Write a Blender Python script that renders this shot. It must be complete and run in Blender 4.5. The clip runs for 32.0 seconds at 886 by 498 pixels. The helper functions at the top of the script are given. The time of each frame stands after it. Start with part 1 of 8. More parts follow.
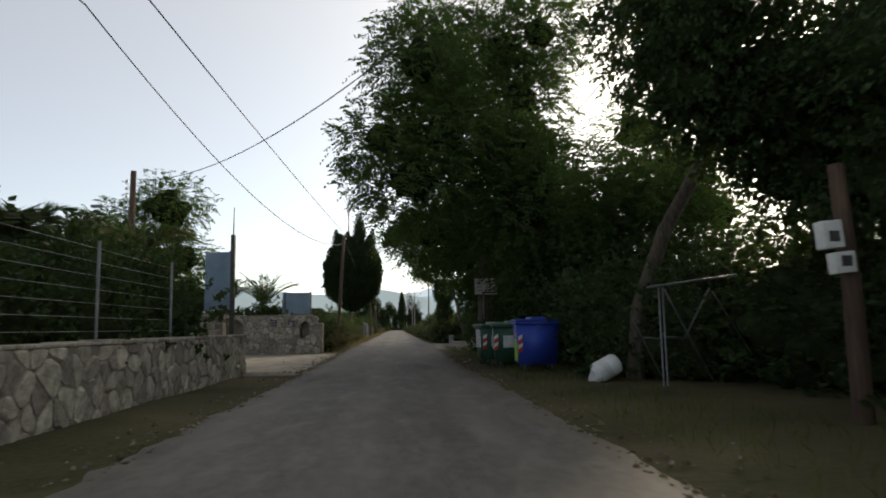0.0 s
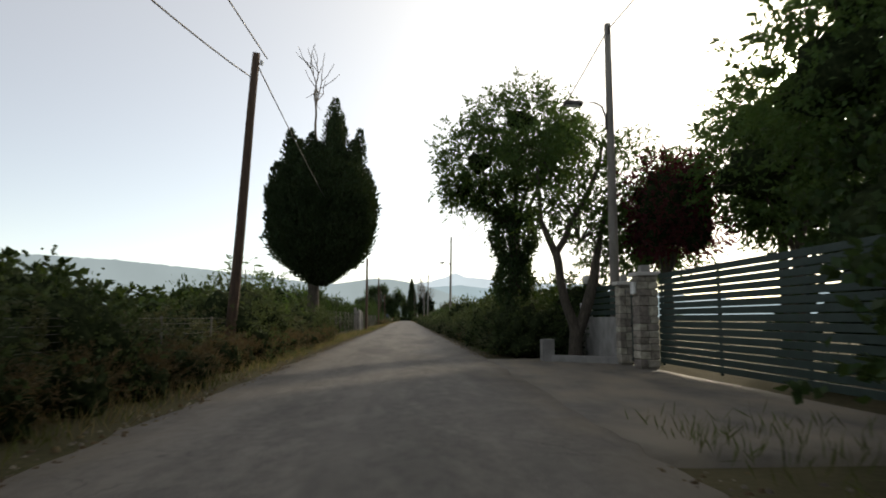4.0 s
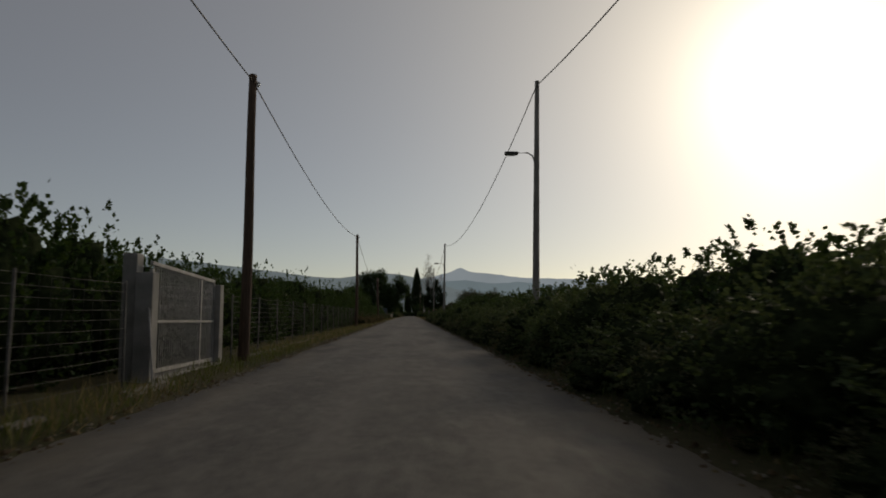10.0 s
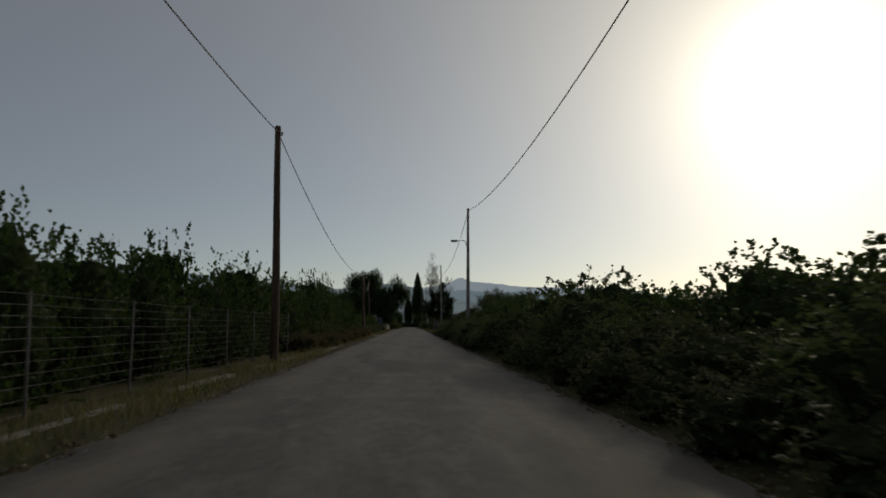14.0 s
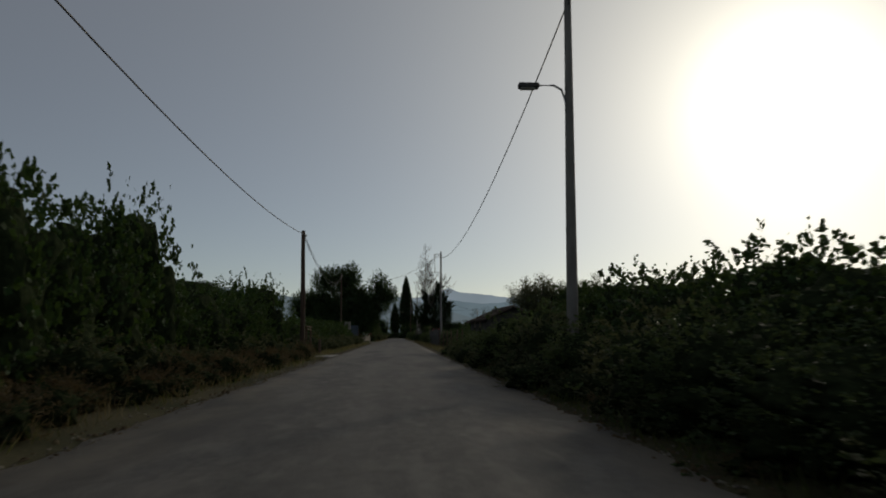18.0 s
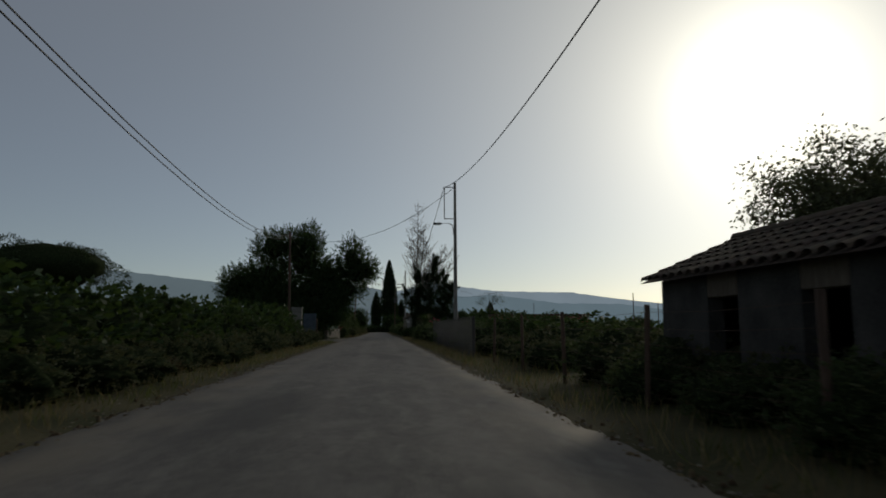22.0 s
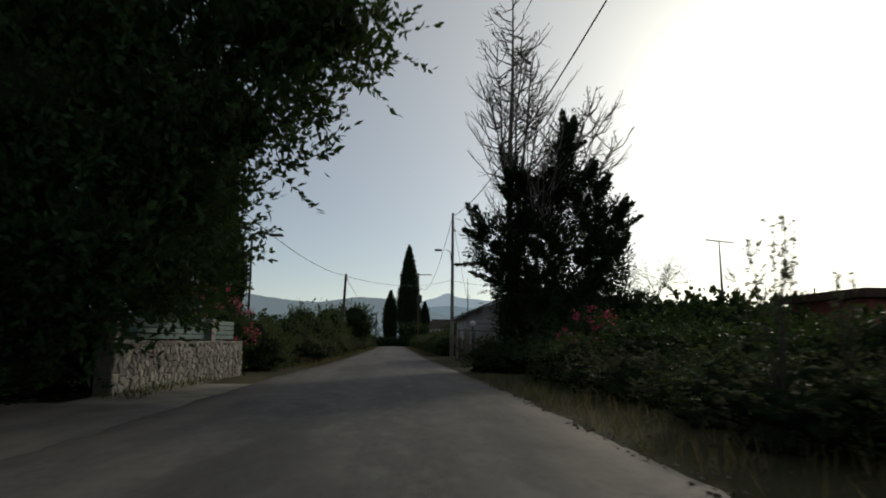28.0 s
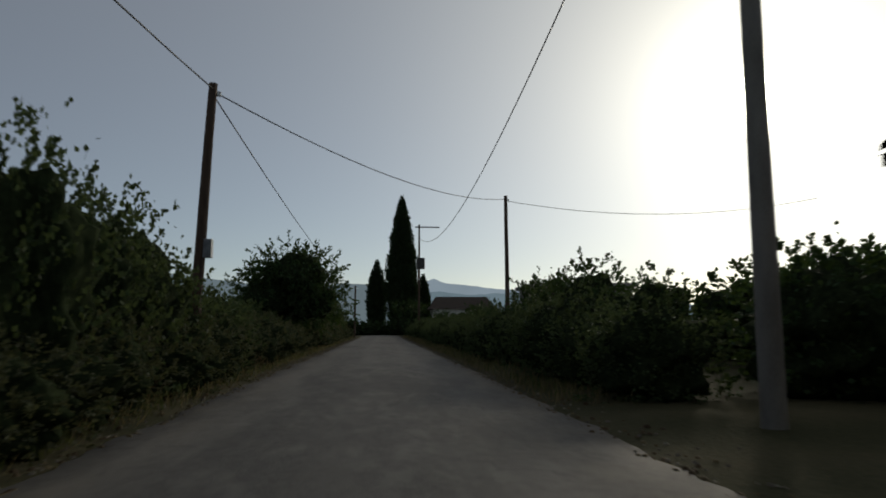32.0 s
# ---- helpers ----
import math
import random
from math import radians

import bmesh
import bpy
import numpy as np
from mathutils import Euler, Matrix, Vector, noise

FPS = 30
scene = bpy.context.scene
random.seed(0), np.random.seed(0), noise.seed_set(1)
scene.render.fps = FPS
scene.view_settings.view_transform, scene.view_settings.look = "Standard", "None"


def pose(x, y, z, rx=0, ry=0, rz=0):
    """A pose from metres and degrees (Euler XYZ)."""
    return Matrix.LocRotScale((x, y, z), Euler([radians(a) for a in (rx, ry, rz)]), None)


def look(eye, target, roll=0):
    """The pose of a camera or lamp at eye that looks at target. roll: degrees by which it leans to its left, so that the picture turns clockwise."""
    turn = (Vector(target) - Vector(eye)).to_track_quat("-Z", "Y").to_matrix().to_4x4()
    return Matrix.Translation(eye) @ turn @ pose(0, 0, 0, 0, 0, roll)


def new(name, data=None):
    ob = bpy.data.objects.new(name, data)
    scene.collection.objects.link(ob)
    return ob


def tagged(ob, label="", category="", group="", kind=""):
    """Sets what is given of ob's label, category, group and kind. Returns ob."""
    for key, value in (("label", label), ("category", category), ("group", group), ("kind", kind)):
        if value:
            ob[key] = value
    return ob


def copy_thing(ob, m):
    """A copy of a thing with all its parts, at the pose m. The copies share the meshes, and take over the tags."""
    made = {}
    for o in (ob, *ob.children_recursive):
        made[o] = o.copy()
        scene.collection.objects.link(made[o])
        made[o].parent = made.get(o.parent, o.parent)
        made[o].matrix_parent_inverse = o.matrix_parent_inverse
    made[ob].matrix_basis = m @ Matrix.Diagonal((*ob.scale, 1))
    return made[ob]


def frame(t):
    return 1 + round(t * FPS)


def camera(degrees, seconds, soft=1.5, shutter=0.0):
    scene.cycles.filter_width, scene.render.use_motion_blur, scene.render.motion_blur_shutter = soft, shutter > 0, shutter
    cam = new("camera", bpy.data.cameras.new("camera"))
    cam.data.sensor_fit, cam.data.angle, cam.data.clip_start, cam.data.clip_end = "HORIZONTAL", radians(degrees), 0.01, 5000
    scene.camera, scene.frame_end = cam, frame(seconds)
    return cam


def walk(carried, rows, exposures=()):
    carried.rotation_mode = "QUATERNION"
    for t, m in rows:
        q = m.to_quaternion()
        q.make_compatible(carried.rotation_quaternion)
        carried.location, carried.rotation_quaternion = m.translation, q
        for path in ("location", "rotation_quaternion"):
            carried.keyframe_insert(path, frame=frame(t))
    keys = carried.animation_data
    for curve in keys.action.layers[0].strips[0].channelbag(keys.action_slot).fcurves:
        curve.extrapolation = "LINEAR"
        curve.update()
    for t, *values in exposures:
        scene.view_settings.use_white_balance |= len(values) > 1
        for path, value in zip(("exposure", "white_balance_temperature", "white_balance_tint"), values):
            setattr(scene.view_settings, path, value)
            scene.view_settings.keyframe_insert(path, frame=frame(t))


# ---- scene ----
cam = camera(67.02, 32.0, soft=1.8, shutter=0.2)
PATH = [
    (0, pose(-0.199, 5.433, 1.261, 96.678, 1.067, -3.938)),
    (0.5, pose(-0.178, 9.508, 1.258, 96.569, 1.046, -3.360)),
    (1, pose(-0.155, 13.648, 1.259, 96.213, 0.759, -3.114)),
    (1.5, pose(-0.136, 17.780, 1.261, 96.065, 0.264, -2.726)),
    (2, pose(-0.111, 21.976, 1.264, 96.047, 0.352, -2.901)),
    (2.5, pose(-0.098, 26.228, 1.264, 96.145, 0.537, -2.803)),
    (3, pose(-0.091, 30.529, 1.257, 96.141, 0.452, -2.820)),
    (3.5, pose(-0.083, 34.880, 1.249, 96.057, 0.284, -2.939)),
    (4, pose(-0.066, 39.279, 1.242, 95.917, 0.136, -3.146)),
    (4.5, pose(-0.033, 43.729, 1.241, 95.741, 0.066, -3.427)),
    (5, pose(0.025, 48.230, 1.250, 95.554, 0.105, -3.769)),
    (5.5, pose(0.095, 52.742, 1.262, 95.329, 0.133, -3.782)),
    (6, pose(0.155, 57.255, 1.269, 95.282, -0.091, -3.848)),
    (6.5, pose(0.182, 61.698, 1.278, 95.023, -0.239, -3.629)),
    (7, pose(0.200, 66.239, 1.287, 95.045, -0.291, -3.471)),
    (7.5, pose(0.193, 70.723, 1.284, 95.040, -0.347, -3.307)),
    (8, pose(0.164, 75.154, 1.271, 95.098, -0.418, -3.120)),
    (8.5, pose(0.128, 79.562, 1.252, 95.089, -0.460, -3.153)),
    (9, pose(0.100, 84.016, 1.235, 95.205, -0.305, -3.115)),
    (9.5, pose(0.072, 88.476, 1.220, 95.284, -0.148, -2.954)),
    (10, pose(0.040, 92.936, 1.209, 95.521, -0.045, -2.791)),
    (10.5, pose(-0.001, 97.292, 1.196, 95.702, -0.081, -2.538)),
    (11, pose(-0.009, 101.783, 1.188, 95.543, 0.188, -2.376)),
    (11.5, pose(-0.012, 106.235, 1.191, 95.983, 0.506, -2.390)),
    (12, pose(-0.032, 110.699, 1.197, 96.003, 0.544, -2.597)),
    (12.5, pose(-0.061, 115.173, 1.205, 95.962, 0.520, -2.645)),
    (13, pose(-0.073, 119.717, 1.213, 96.076, 0.441, -2.728)),
    (13.5, pose(-0.065, 124.324, 1.223, 96.284, 0.451, -2.717)),
    (14, pose(-0.059, 128.874, 1.236, 96.398, 0.501, -2.765)),
    (14.5, pose(-0.057, 133.376, 1.250, 96.671, 0.557, -2.668)),
    (15, pose(-0.052, 137.896, 1.254, 96.883, 0.502, -2.664)),
    (15.5, pose(-0.045, 142.432, 1.250, 97.035, 0.470, -2.746)),
    (16, pose(-0.037, 146.984, 1.243, 97.125, 0.508, -2.904)),
    (16.5, pose(-0.030, 151.550, 1.234, 97.152, 0.583, -3.130)),
    (17, pose(-0.024, 156.129, 1.227, 97.116, 0.571, -3.415)),
    (17.5, pose(-0.018, 160.702, 1.225, 97.346, 0.333, -3.723)),
    (18, pose(-0.004, 165.313, 1.223, 97.316, 0.197, -3.850)),
    (18.5, pose(0.014, 169.962, 1.224, 97.235, 0.106, -4.008)),
    (19, pose(0.031, 174.644, 1.227, 96.964, 0.050, -4.190)),
    (19.5, pose(0.038, 179.344, 1.231, 96.897, 0.064, -4.302)),
    (20, pose(0.039, 184.075, 1.234, 96.803, 0.071, -4.299)),
    (20.5, pose(0.032, 188.801, 1.242, 96.769, 0.133, -4.385)),
    (21, pose(0.034, 193.609, 1.248, 96.747, 0.213, -4.702)),
    (21.5, pose(0.046, 198.500, 1.255, 96.835, 0.261, -4.928)),
    (22, pose(0.064, 203.477, 1.262, 96.741, 0.217, -5.386)),
    (22.5, pose(0.088, 208.553, 1.272, 96.932, 0.039, -5.413)),
    (23, pose(0.113, 213.749, 1.281, 96.922, -0.023, -5.339)),
    (23.5, pose(0.137, 219.060, 1.288, 96.872, 0.119, -5.555)),
    (24, pose(0.141, 224.520, 1.292, 96.848, 0.319, -5.876)),
    (24.5, pose(0.120, 230.120, 1.291, 97.077, 0.367, -5.943)),
    (25, pose(0.089, 235.835, 1.283, 97.161, 0.453, -5.953)),
    (25.5, pose(0.074, 241.501, 1.273, 97.583, 0.451, -5.749)),
    (26, pose(0.068, 247.156, 1.262, 97.839, 0.227, -5.445)),
    (26.5, pose(0.067, 252.801, 1.252, 97.963, -0.093, -5.086)),
    (27, pose(0.070, 258.437, 1.244, 97.984, -0.417, -4.714)),
    (27.5, pose(0.071, 264.066, 1.240, 97.934, -0.639, -4.375)),
    (28, pose(0.069, 269.687, 1.243, 97.845, -0.583, -4.110)),
    (28.5, pose(0.043, 275.212, 1.248, 97.958, -0.301, -4.247)),
    (29, pose(0.002, 280.800, 1.253, 97.720, -0.100, -4.392)),
    (29.5, pose(-0.058, 286.292, 1.260, 97.413, -0.276, -4.567)),
    (30, pose(-0.111, 291.816, 1.265, 96.880, -0.464, -4.895)),
    (30.5, pose(-0.158, 297.377, 1.268, 96.583, -0.618, -5.031)),
    (31, pose(-0.206, 303.019, 1.265, 96.577, -0.475, -5.168)),
    (31.5, pose(-0.249, 308.679, 1.261, 96.641, -0.160, -5.209)),
    (32, pose(-0.290, 314.377, 1.252, 96.667, 0.062, -5.288)),
]
walk(cam, PATH, exposures=[(0.0, 1.45, 7700, 10), (1.0, 1.65, 7700, 10), (2.5, 1.62, 7700, 10), (4.5, 1.32, 7850, 10), (5.5, 0.85, 7850, 10), (6.5, 0.2, 7750, 10), (7.5, -0.15, 7800, 11), (9.0, -0.25, 7850, 12), (14.5, -0.3, 7300, 9),
                           (19.0, -0.35, 7000, 8), (25.5, -0.42, 6700, 6), (27.5, 0.0, 6850, 7), (29.2, 0.42, 7000, 7), (30.0, 0.38, 6850, 6), (30.5, 0.05, 6750, 6), (32.0, -0.1, 6850, 7)])

# ---------------------------------------------------------------- light
SUN_AZ, SUN_EL = radians(31.9), radians(17.7)
SUN_DIR = Vector((math.sin(SUN_AZ) * math.cos(SUN_EL), math.cos(SUN_AZ) * math.cos(SUN_EL), math.sin(SUN_EL)))
world = bpy.data.worlds.new("hazy_evening_sky")
scene.world = world
world.use_nodes = True
wn, wl = world.node_tree.nodes, world.node_tree.links
wn.clear()
sky = wn.new("ShaderNodeTexSky")
sky.sky_type = "NISHITA"
sky.sun_disc = False
sky.sun_elevation, sky.sun_rotation = SUN_EL, SUN_AZ
sky.air_density, sky.dust_density, sky.ozone_density = 0.7, 0.2, 1.2
sky_bg = wn.new("ShaderNodeBackground")
sky_bg.inputs["Strength"].default_value = 0.05
wl.new(sky.outputs[0], sky_bg.inputs["Color"])
# the bright aureole that haze spreads round the sun
wcoord = wn.new("ShaderNodeTexCoord")
wdot = wn.new("ShaderNodeVectorMath")
wdot.operation = "DOT_PRODUCT"
wdot.inputs[1].default_value = SUN_DIR
wl.new(wcoord.outputs["Generated"], wdot.inputs[0])
glow_sum = None
for power, gain in ((2500, 30.0), (300, 1.1), (70, 0.66), (14, 0.4), (3, 0.13)):
    clampn = wn.new("ShaderNodeMath")
    clampn.operation = "MAXIMUM"
    clampn.inputs[1].default_value = 0.0
    wl.new(wdot.outputs["Value"], clampn.inputs[0])
    pw = wn.new("ShaderNodeMath")
    pw.operation = "POWER"
    pw.inputs[1].default_value = power
    wl.new(clampn.outputs[0], pw.inputs[0])
    mul = wn.new("ShaderNodeMath")
    mul.operation = "MULTIPLY"
    mul.inputs[1].default_value = gain
    wl.new(pw.outputs[0], mul.inputs[0])
    if glow_sum is None:
        glow_sum = mul
    else:
        ad = wn.new("ShaderNodeMath")
        wl.new(glow_sum.outputs[0], ad.inputs[0])
        wl.new(mul.outputs[0], ad.inputs[1])
        glow_sum = ad
haze_bg = wn.new("ShaderNodeBackground")
haze_bg.inputs["Color"].default_value = (1.0, 0.955, 0.8, 1)
wl.new(glow_sum.outputs[0], haze_bg.inputs["Strength"])
even_bg = wn.new("ShaderNodeBackground")
even_bg.inputs["Color"].default_value = (0.97, 0.955, 0.94, 1)
even_bg.inputs["Strength"].default_value = 0.112
add1, add2 = wn.new("ShaderNodeAddShader"), wn.new("ShaderNodeAddShader")
wout = wn.new("ShaderNodeOutputWorld")
wl.new(sky_bg.outputs[0], add1.inputs[0])
wl.new(haze_bg.outputs[0], add1.inputs[1])
wl.new(add1.outputs[0], add2.inputs[0])
wl.new(even_bg.outputs[0], add2.inputs[1])
wl.new(add2.outputs[0], wout.inputs[0])

sun = new("sun", bpy.data.lights.new("sun", "SUN"))
sun.data.energy, sun.data.angle, sun.data.color = 0.8, radians(4.0), (1.0, 0.92, 0.8)
sun.matrix_world = look(SUN_DIR * 100, (0, 0, 0))


# ---------------------------------------------------------------- materials
def material(name, base, dark=None, scale=4.0, rough=0.8, metal=0.0, bump=0.0, bump_scale=40.0, per="none", spread=0.25, stretch=(1, 1, 1), spec=0.3):
    """A surface with two scales of variation; per: 'island' or 'object' varies whole pieces."""
    m = bpy.data.materials.new(name)
    m.use_nodes = True
    n, l = m.node_tree.nodes, m.node_tree.links
    p = n["Principled BSDF"]
    p.inputs["Roughness"].default_value = rough
    p.inputs["Metallic"].default_value = metal
    p.inputs["Specular IOR Level"].default_value = spec
    dark = dark or tuple(c * 0.6 for c in base)
    coord = n.new("ShaderNodeTexCoord")
    mapn = n.new("ShaderNodeMapping")
    mapn.inputs["Scale"].default_value = stretch
    l.new(coord.outputs["Object"], mapn.inputs["Vector"])
    big = n.new("ShaderNodeTexNoise")
    big.inputs["Scale"].default_value = scale
    big.inputs["Detail"].default_value = 6
    l.new(mapn.outputs[0], big.inputs["Vector"])
    fine = n.new("ShaderNodeTexNoise")
    fine.inputs["Scale"].default_value = bump_scale
    fine.inputs["Detail"].default_value = 4
    l.new(mapn.outputs[0], fine.inputs["Vector"])
    mixf = n.new("ShaderNodeMath")
    mixf.operation = "MULTIPLY_ADD"
    mixf.inputs[1].default_value, mixf.inputs[2].default_value = 0.4, 0.0
    l.new(fine.outputs["Fac"], mixf.inputs[0])
    add = n.new("ShaderNodeMath")
    l.new(mixf.outputs[0], add.inputs[0])
    l.new(big.outputs["Fac"], add.inputs[1])
    ramp = n.new("ShaderNodeValToRGB")
    ramp.color_ramp.elements[0].position, ramp.color_ramp.elements[1].position = 0.5, 0.95
    ramp.color_ramp.elements[0].color, ramp.color_ramp.elements[1].color = (*dark, 1), (*base, 1)
    l.new(add.outputs[0], ramp.inputs[0])
    colour = ramp.outputs[0]
    if per != "none":
        src = n.new("ShaderNodeObjectInfo").outputs["Random"] if per == "object" else n.new("ShaderNodeNewGeometry").outputs["Random Per Island"]
        hsv = n.new("ShaderNodeHueSaturation")
        val = n.new("ShaderNodeMapRange")
        val.inputs["To Min"].default_value, val.inputs["To Max"].default_value = 1 - spread, 1 + spread
        l.new(src, val.inputs["Value"])
        hue = n.new("ShaderNodeMapRange")
        hue.inputs["To Min"].default_value, hue.inputs["To Max"].default_value = 0.5 - spread * 0.06, 0.5 + spread * 0.06
        l.new(src, hue.inputs["Value"])
        l.new(val.outputs[0], hsv.inputs["Value"])
        l.new(hue.outputs[0], hsv.inputs["Hue"])
        l.new(colour, hsv.inputs["Color"])
        colour = hsv.outputs[0]
    l.new(colour, p.inputs["Base Color"])
    if bump:
        b = n.new("ShaderNodeBump")
        b.inputs["Strength"].default_value = bump
        b.inputs["Distance"].default_value = 0.02
        l.new(fine.outputs["Fac"], b.inputs["Height"])
        l.new(b.outputs[0], p.inputs["Normal"])
    return m


def leaf_material(name, base, dark, through_colour, translucency=0.35, rough=0.7, spread=0.35):
    m = material(name, base, dark, scale=1.3, rough=rough, per="island", spread=spread, bump_scale=15, spec=0.12)
    n, l = m.node_tree.nodes, m.node_tree.links
    p, out = n["Principled BSDF"], n["Material Output"]
    t = n.new("ShaderNodeBsdfTranslucent")
    t.inputs["Color"].default_value = (*through_colour, 1)
    mix = n.new("ShaderNodeMixShader")
    mix.inputs[0].default_value = translucency
    l.new(p.outputs[0], mix.inputs[1])
    l.new(t.outputs[0], mix.inputs[2])
    l.new(mix.outputs[0], out.inputs["Surface"])
    return m


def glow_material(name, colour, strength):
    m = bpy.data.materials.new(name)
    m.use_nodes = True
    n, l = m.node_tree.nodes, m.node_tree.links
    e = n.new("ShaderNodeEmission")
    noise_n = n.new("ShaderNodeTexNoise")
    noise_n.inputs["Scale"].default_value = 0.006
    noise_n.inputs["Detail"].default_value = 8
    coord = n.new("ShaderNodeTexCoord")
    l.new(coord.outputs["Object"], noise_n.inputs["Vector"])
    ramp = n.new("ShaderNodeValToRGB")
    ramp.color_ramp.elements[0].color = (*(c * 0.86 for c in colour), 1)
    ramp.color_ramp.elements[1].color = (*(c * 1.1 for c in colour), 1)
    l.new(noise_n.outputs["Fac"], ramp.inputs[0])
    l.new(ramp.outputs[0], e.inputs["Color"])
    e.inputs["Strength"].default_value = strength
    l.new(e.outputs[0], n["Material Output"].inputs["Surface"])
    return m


def asphalt():
    """Old asphalt that runs along y: exposed grit, wheel tracks, cracks, mended patches, dust towards its edges."""
    m = bpy.data.materials.new("worn_asphalt")
    m.use_nodes = True
    n, l = m.node_tree.nodes, m.node_tree.links
    p = n["Principled BSDF"]
    p.inputs["Roughness"].default_value, p.inputs["Specular IOR Level"].default_value = 0.78, 0.16
    coord = n.new("ShaderNodeTexCoord").outputs["Object"]

    def value(op, a, b=None, c=None):
        k = n.new("ShaderNodeMath")
        k.operation = op
        for i, v in enumerate((a, b, c)):
            if v is None:
                continue
            if isinstance(v, (int, float)):
                k.inputs[i].default_value = v
            else:
                l.new(v, k.inputs[i])
        return k.outputs[0]

    def spread(src, a, b, c, d):
        k = n.new("ShaderNodeMapRange")
        for name, v in (("From Min", a), ("From Max", b), ("To Min", c), ("To Max", d)):
            k.inputs[name].default_value = v
        l.new(src, k.inputs["Value"])
        return k.outputs[0]

    def clouds(scale, detail, squeeze=(1, 1, 1)):
        mp = n.new("ShaderNodeMapping")
        mp.inputs["Scale"].default_value = squeeze
        l.new(coord, mp.inputs["Vector"])
        k = n.new("ShaderNodeTexNoise")
        k.inputs["Scale"].default_value, k.inputs["Detail"].default_value = scale, detail
        l.new(mp.outputs[0], k.inputs["Vector"])
        return k.outputs["Fac"]

    def mixed(fac, a, b):
        k = n.new("ShaderNodeMix")
        k.data_type = "RGBA"
        l.new(fac, k.inputs["Factor"])
        for socket, v in ((k.inputs[6], a), (k.inputs[7], b)):
            if isinstance(v, tuple):
                socket.default_value = (*v, 1)
            else:
                l.new(v, socket)
        return k.outputs[2]

    sep = n.new("ShaderNodeSeparateXYZ")
    l.new(coord, sep.inputs[0])
    x = sep.outputs["X"]
    grit = clouds(95, 3)
    blotch = clouds(0.7, 8, (1.0, 0.3, 1.0))
    colour = mixed(spread(grit, 0.36, 0.66, 0, 1), (0.06, 0.057, 0.052), (0.165, 0.155, 0.14))
    colour = mixed(spread(blotch, 0.42, 0.66, 0, 0.75), colour, (0.155, 0.145, 0.128))
    colour = mixed(spread(clouds(9.0, 6, (1.0, 0.55, 1.0)), 0.38, 0.68, 0, 0.55), colour, (0.07, 0.066, 0.06))
    colour = mixed(spread(clouds(3.1, 6, (1.0, 0.35, 1.0)), 0.5, 0.7, 0, 0.5), colour, (0.19, 0.178, 0.158))
    # two worn wheel tracks a side, which wander
    wander = value("MULTIPLY_ADD", clouds(0.05, 2), 1.4, x)
    track = value("COSINE", value("MULTIPLY", wander, 3.7))
    colour = mixed(value("MULTIPLY", spread(track, -0.2, 1.0, 0, 0.4), spread(clouds(1.6, 6, (1, 0.15, 1)), 0.35, 0.65, 0.2, 1)), colour, (0.185, 0.172, 0.15))
    # darker mended patches
    colour = mixed(spread(clouds(0.3, 7, (1.5, 0.35, 1)), 0.54, 0.64, 0, 0.7), colour, (0.058, 0.056, 0.053))
    # cracks
    vor = n.new("ShaderNodeTexVoronoi")
    vor.feature = "DISTANCE_TO_EDGE"
    vor.inputs["Scale"].default_value = 0.75
    bend = n.new("ShaderNodeVectorMath")
    bend.operation = "ADD"
    ns = n.new("ShaderNodeTexNoise")
    ns.inputs["Scale"].default_value, ns.inputs["Detail"].default_value = 1.5, 5
    l.new(coord, ns.inputs["Vector"])
    l.new(coord, bend.inputs[0])
    l.new(ns.outputs["Color"], bend.inputs[1])
    l.new(bend.outputs[0], vor.inputs["Vector"])
    crack = value("MULTIPLY", spread(vor.outputs["Distance"], 0.002, 0.016, 0.7, 0), spread(clouds(0.3, 3), 0.54, 0.66, 0, 1))
    colour = mixed(crack, colour, (0.05, 0.048, 0.044))
    # dust and dry soil washed in from both edges
    side = value("ABSOLUTE", value("ADD", x, 0.5))
    dust = value("MULTIPLY", spread(side, 1.7, 3.1, 0, 1), spread(clouds(1.1, 7, (1, 0.4, 1)), 0.38, 0.62, 0.1, 0.95))
    colour = mixed(dust, colour, (0.2, 0.175, 0.135))
    l.new(colour, p.inputs["Base Color"])
    b = n.new("ShaderNodeBump")
    b.inputs["Strength"].default_value, b.inputs["Distance"].default_value = 0.55, 0.012
    l.new(value("SUBTRACT", grit, value("MULTIPLY", crack, 0.8)), b.inputs["Height"])
    l.new(b.outputs[0], p.inputs["Normal"])
    return m


ASPHALT = asphalt()
GRAVEL = material("pale_gravel", (0.34, 0.31, 0.26), (0.19, 0.17, 0.14), scale=1.2, rough=0.95, bump=0.7, bump_scale=50)
SOIL = material("dry_soil_and_grass", (0.11, 0.095, 0.055), (0.042, 0.045, 0.022), scale=0.35, rough=1.0, bump=0.9, bump_scale=12, spec=0.05)
STONE = material("limestone", (0.44, 0.395, 0.325), (0.2, 0.178, 0.148), scale=7, rough=0.92, bump=0.9, bump_scale=30, per="object", spread=0.36)
GRIT = material("loose_grit", (0.22, 0.19, 0.15), (0.1, 0.09, 0.07), scale=6, rough=0.95, per="island", spread=0.4)
MORTAR = material("mortar", (0.27, 0.24, 0.195), (0.15, 0.135, 0.11), scale=6, rough=0.97, bump=0.6, bump_scale=50)
CONCRETE = material("weathered_concrete", (0.32, 0.31, 0.29), (0.18, 0.175, 0.165), scale=2.5, rough=0.9, bump=0.35, bump_scale=60)
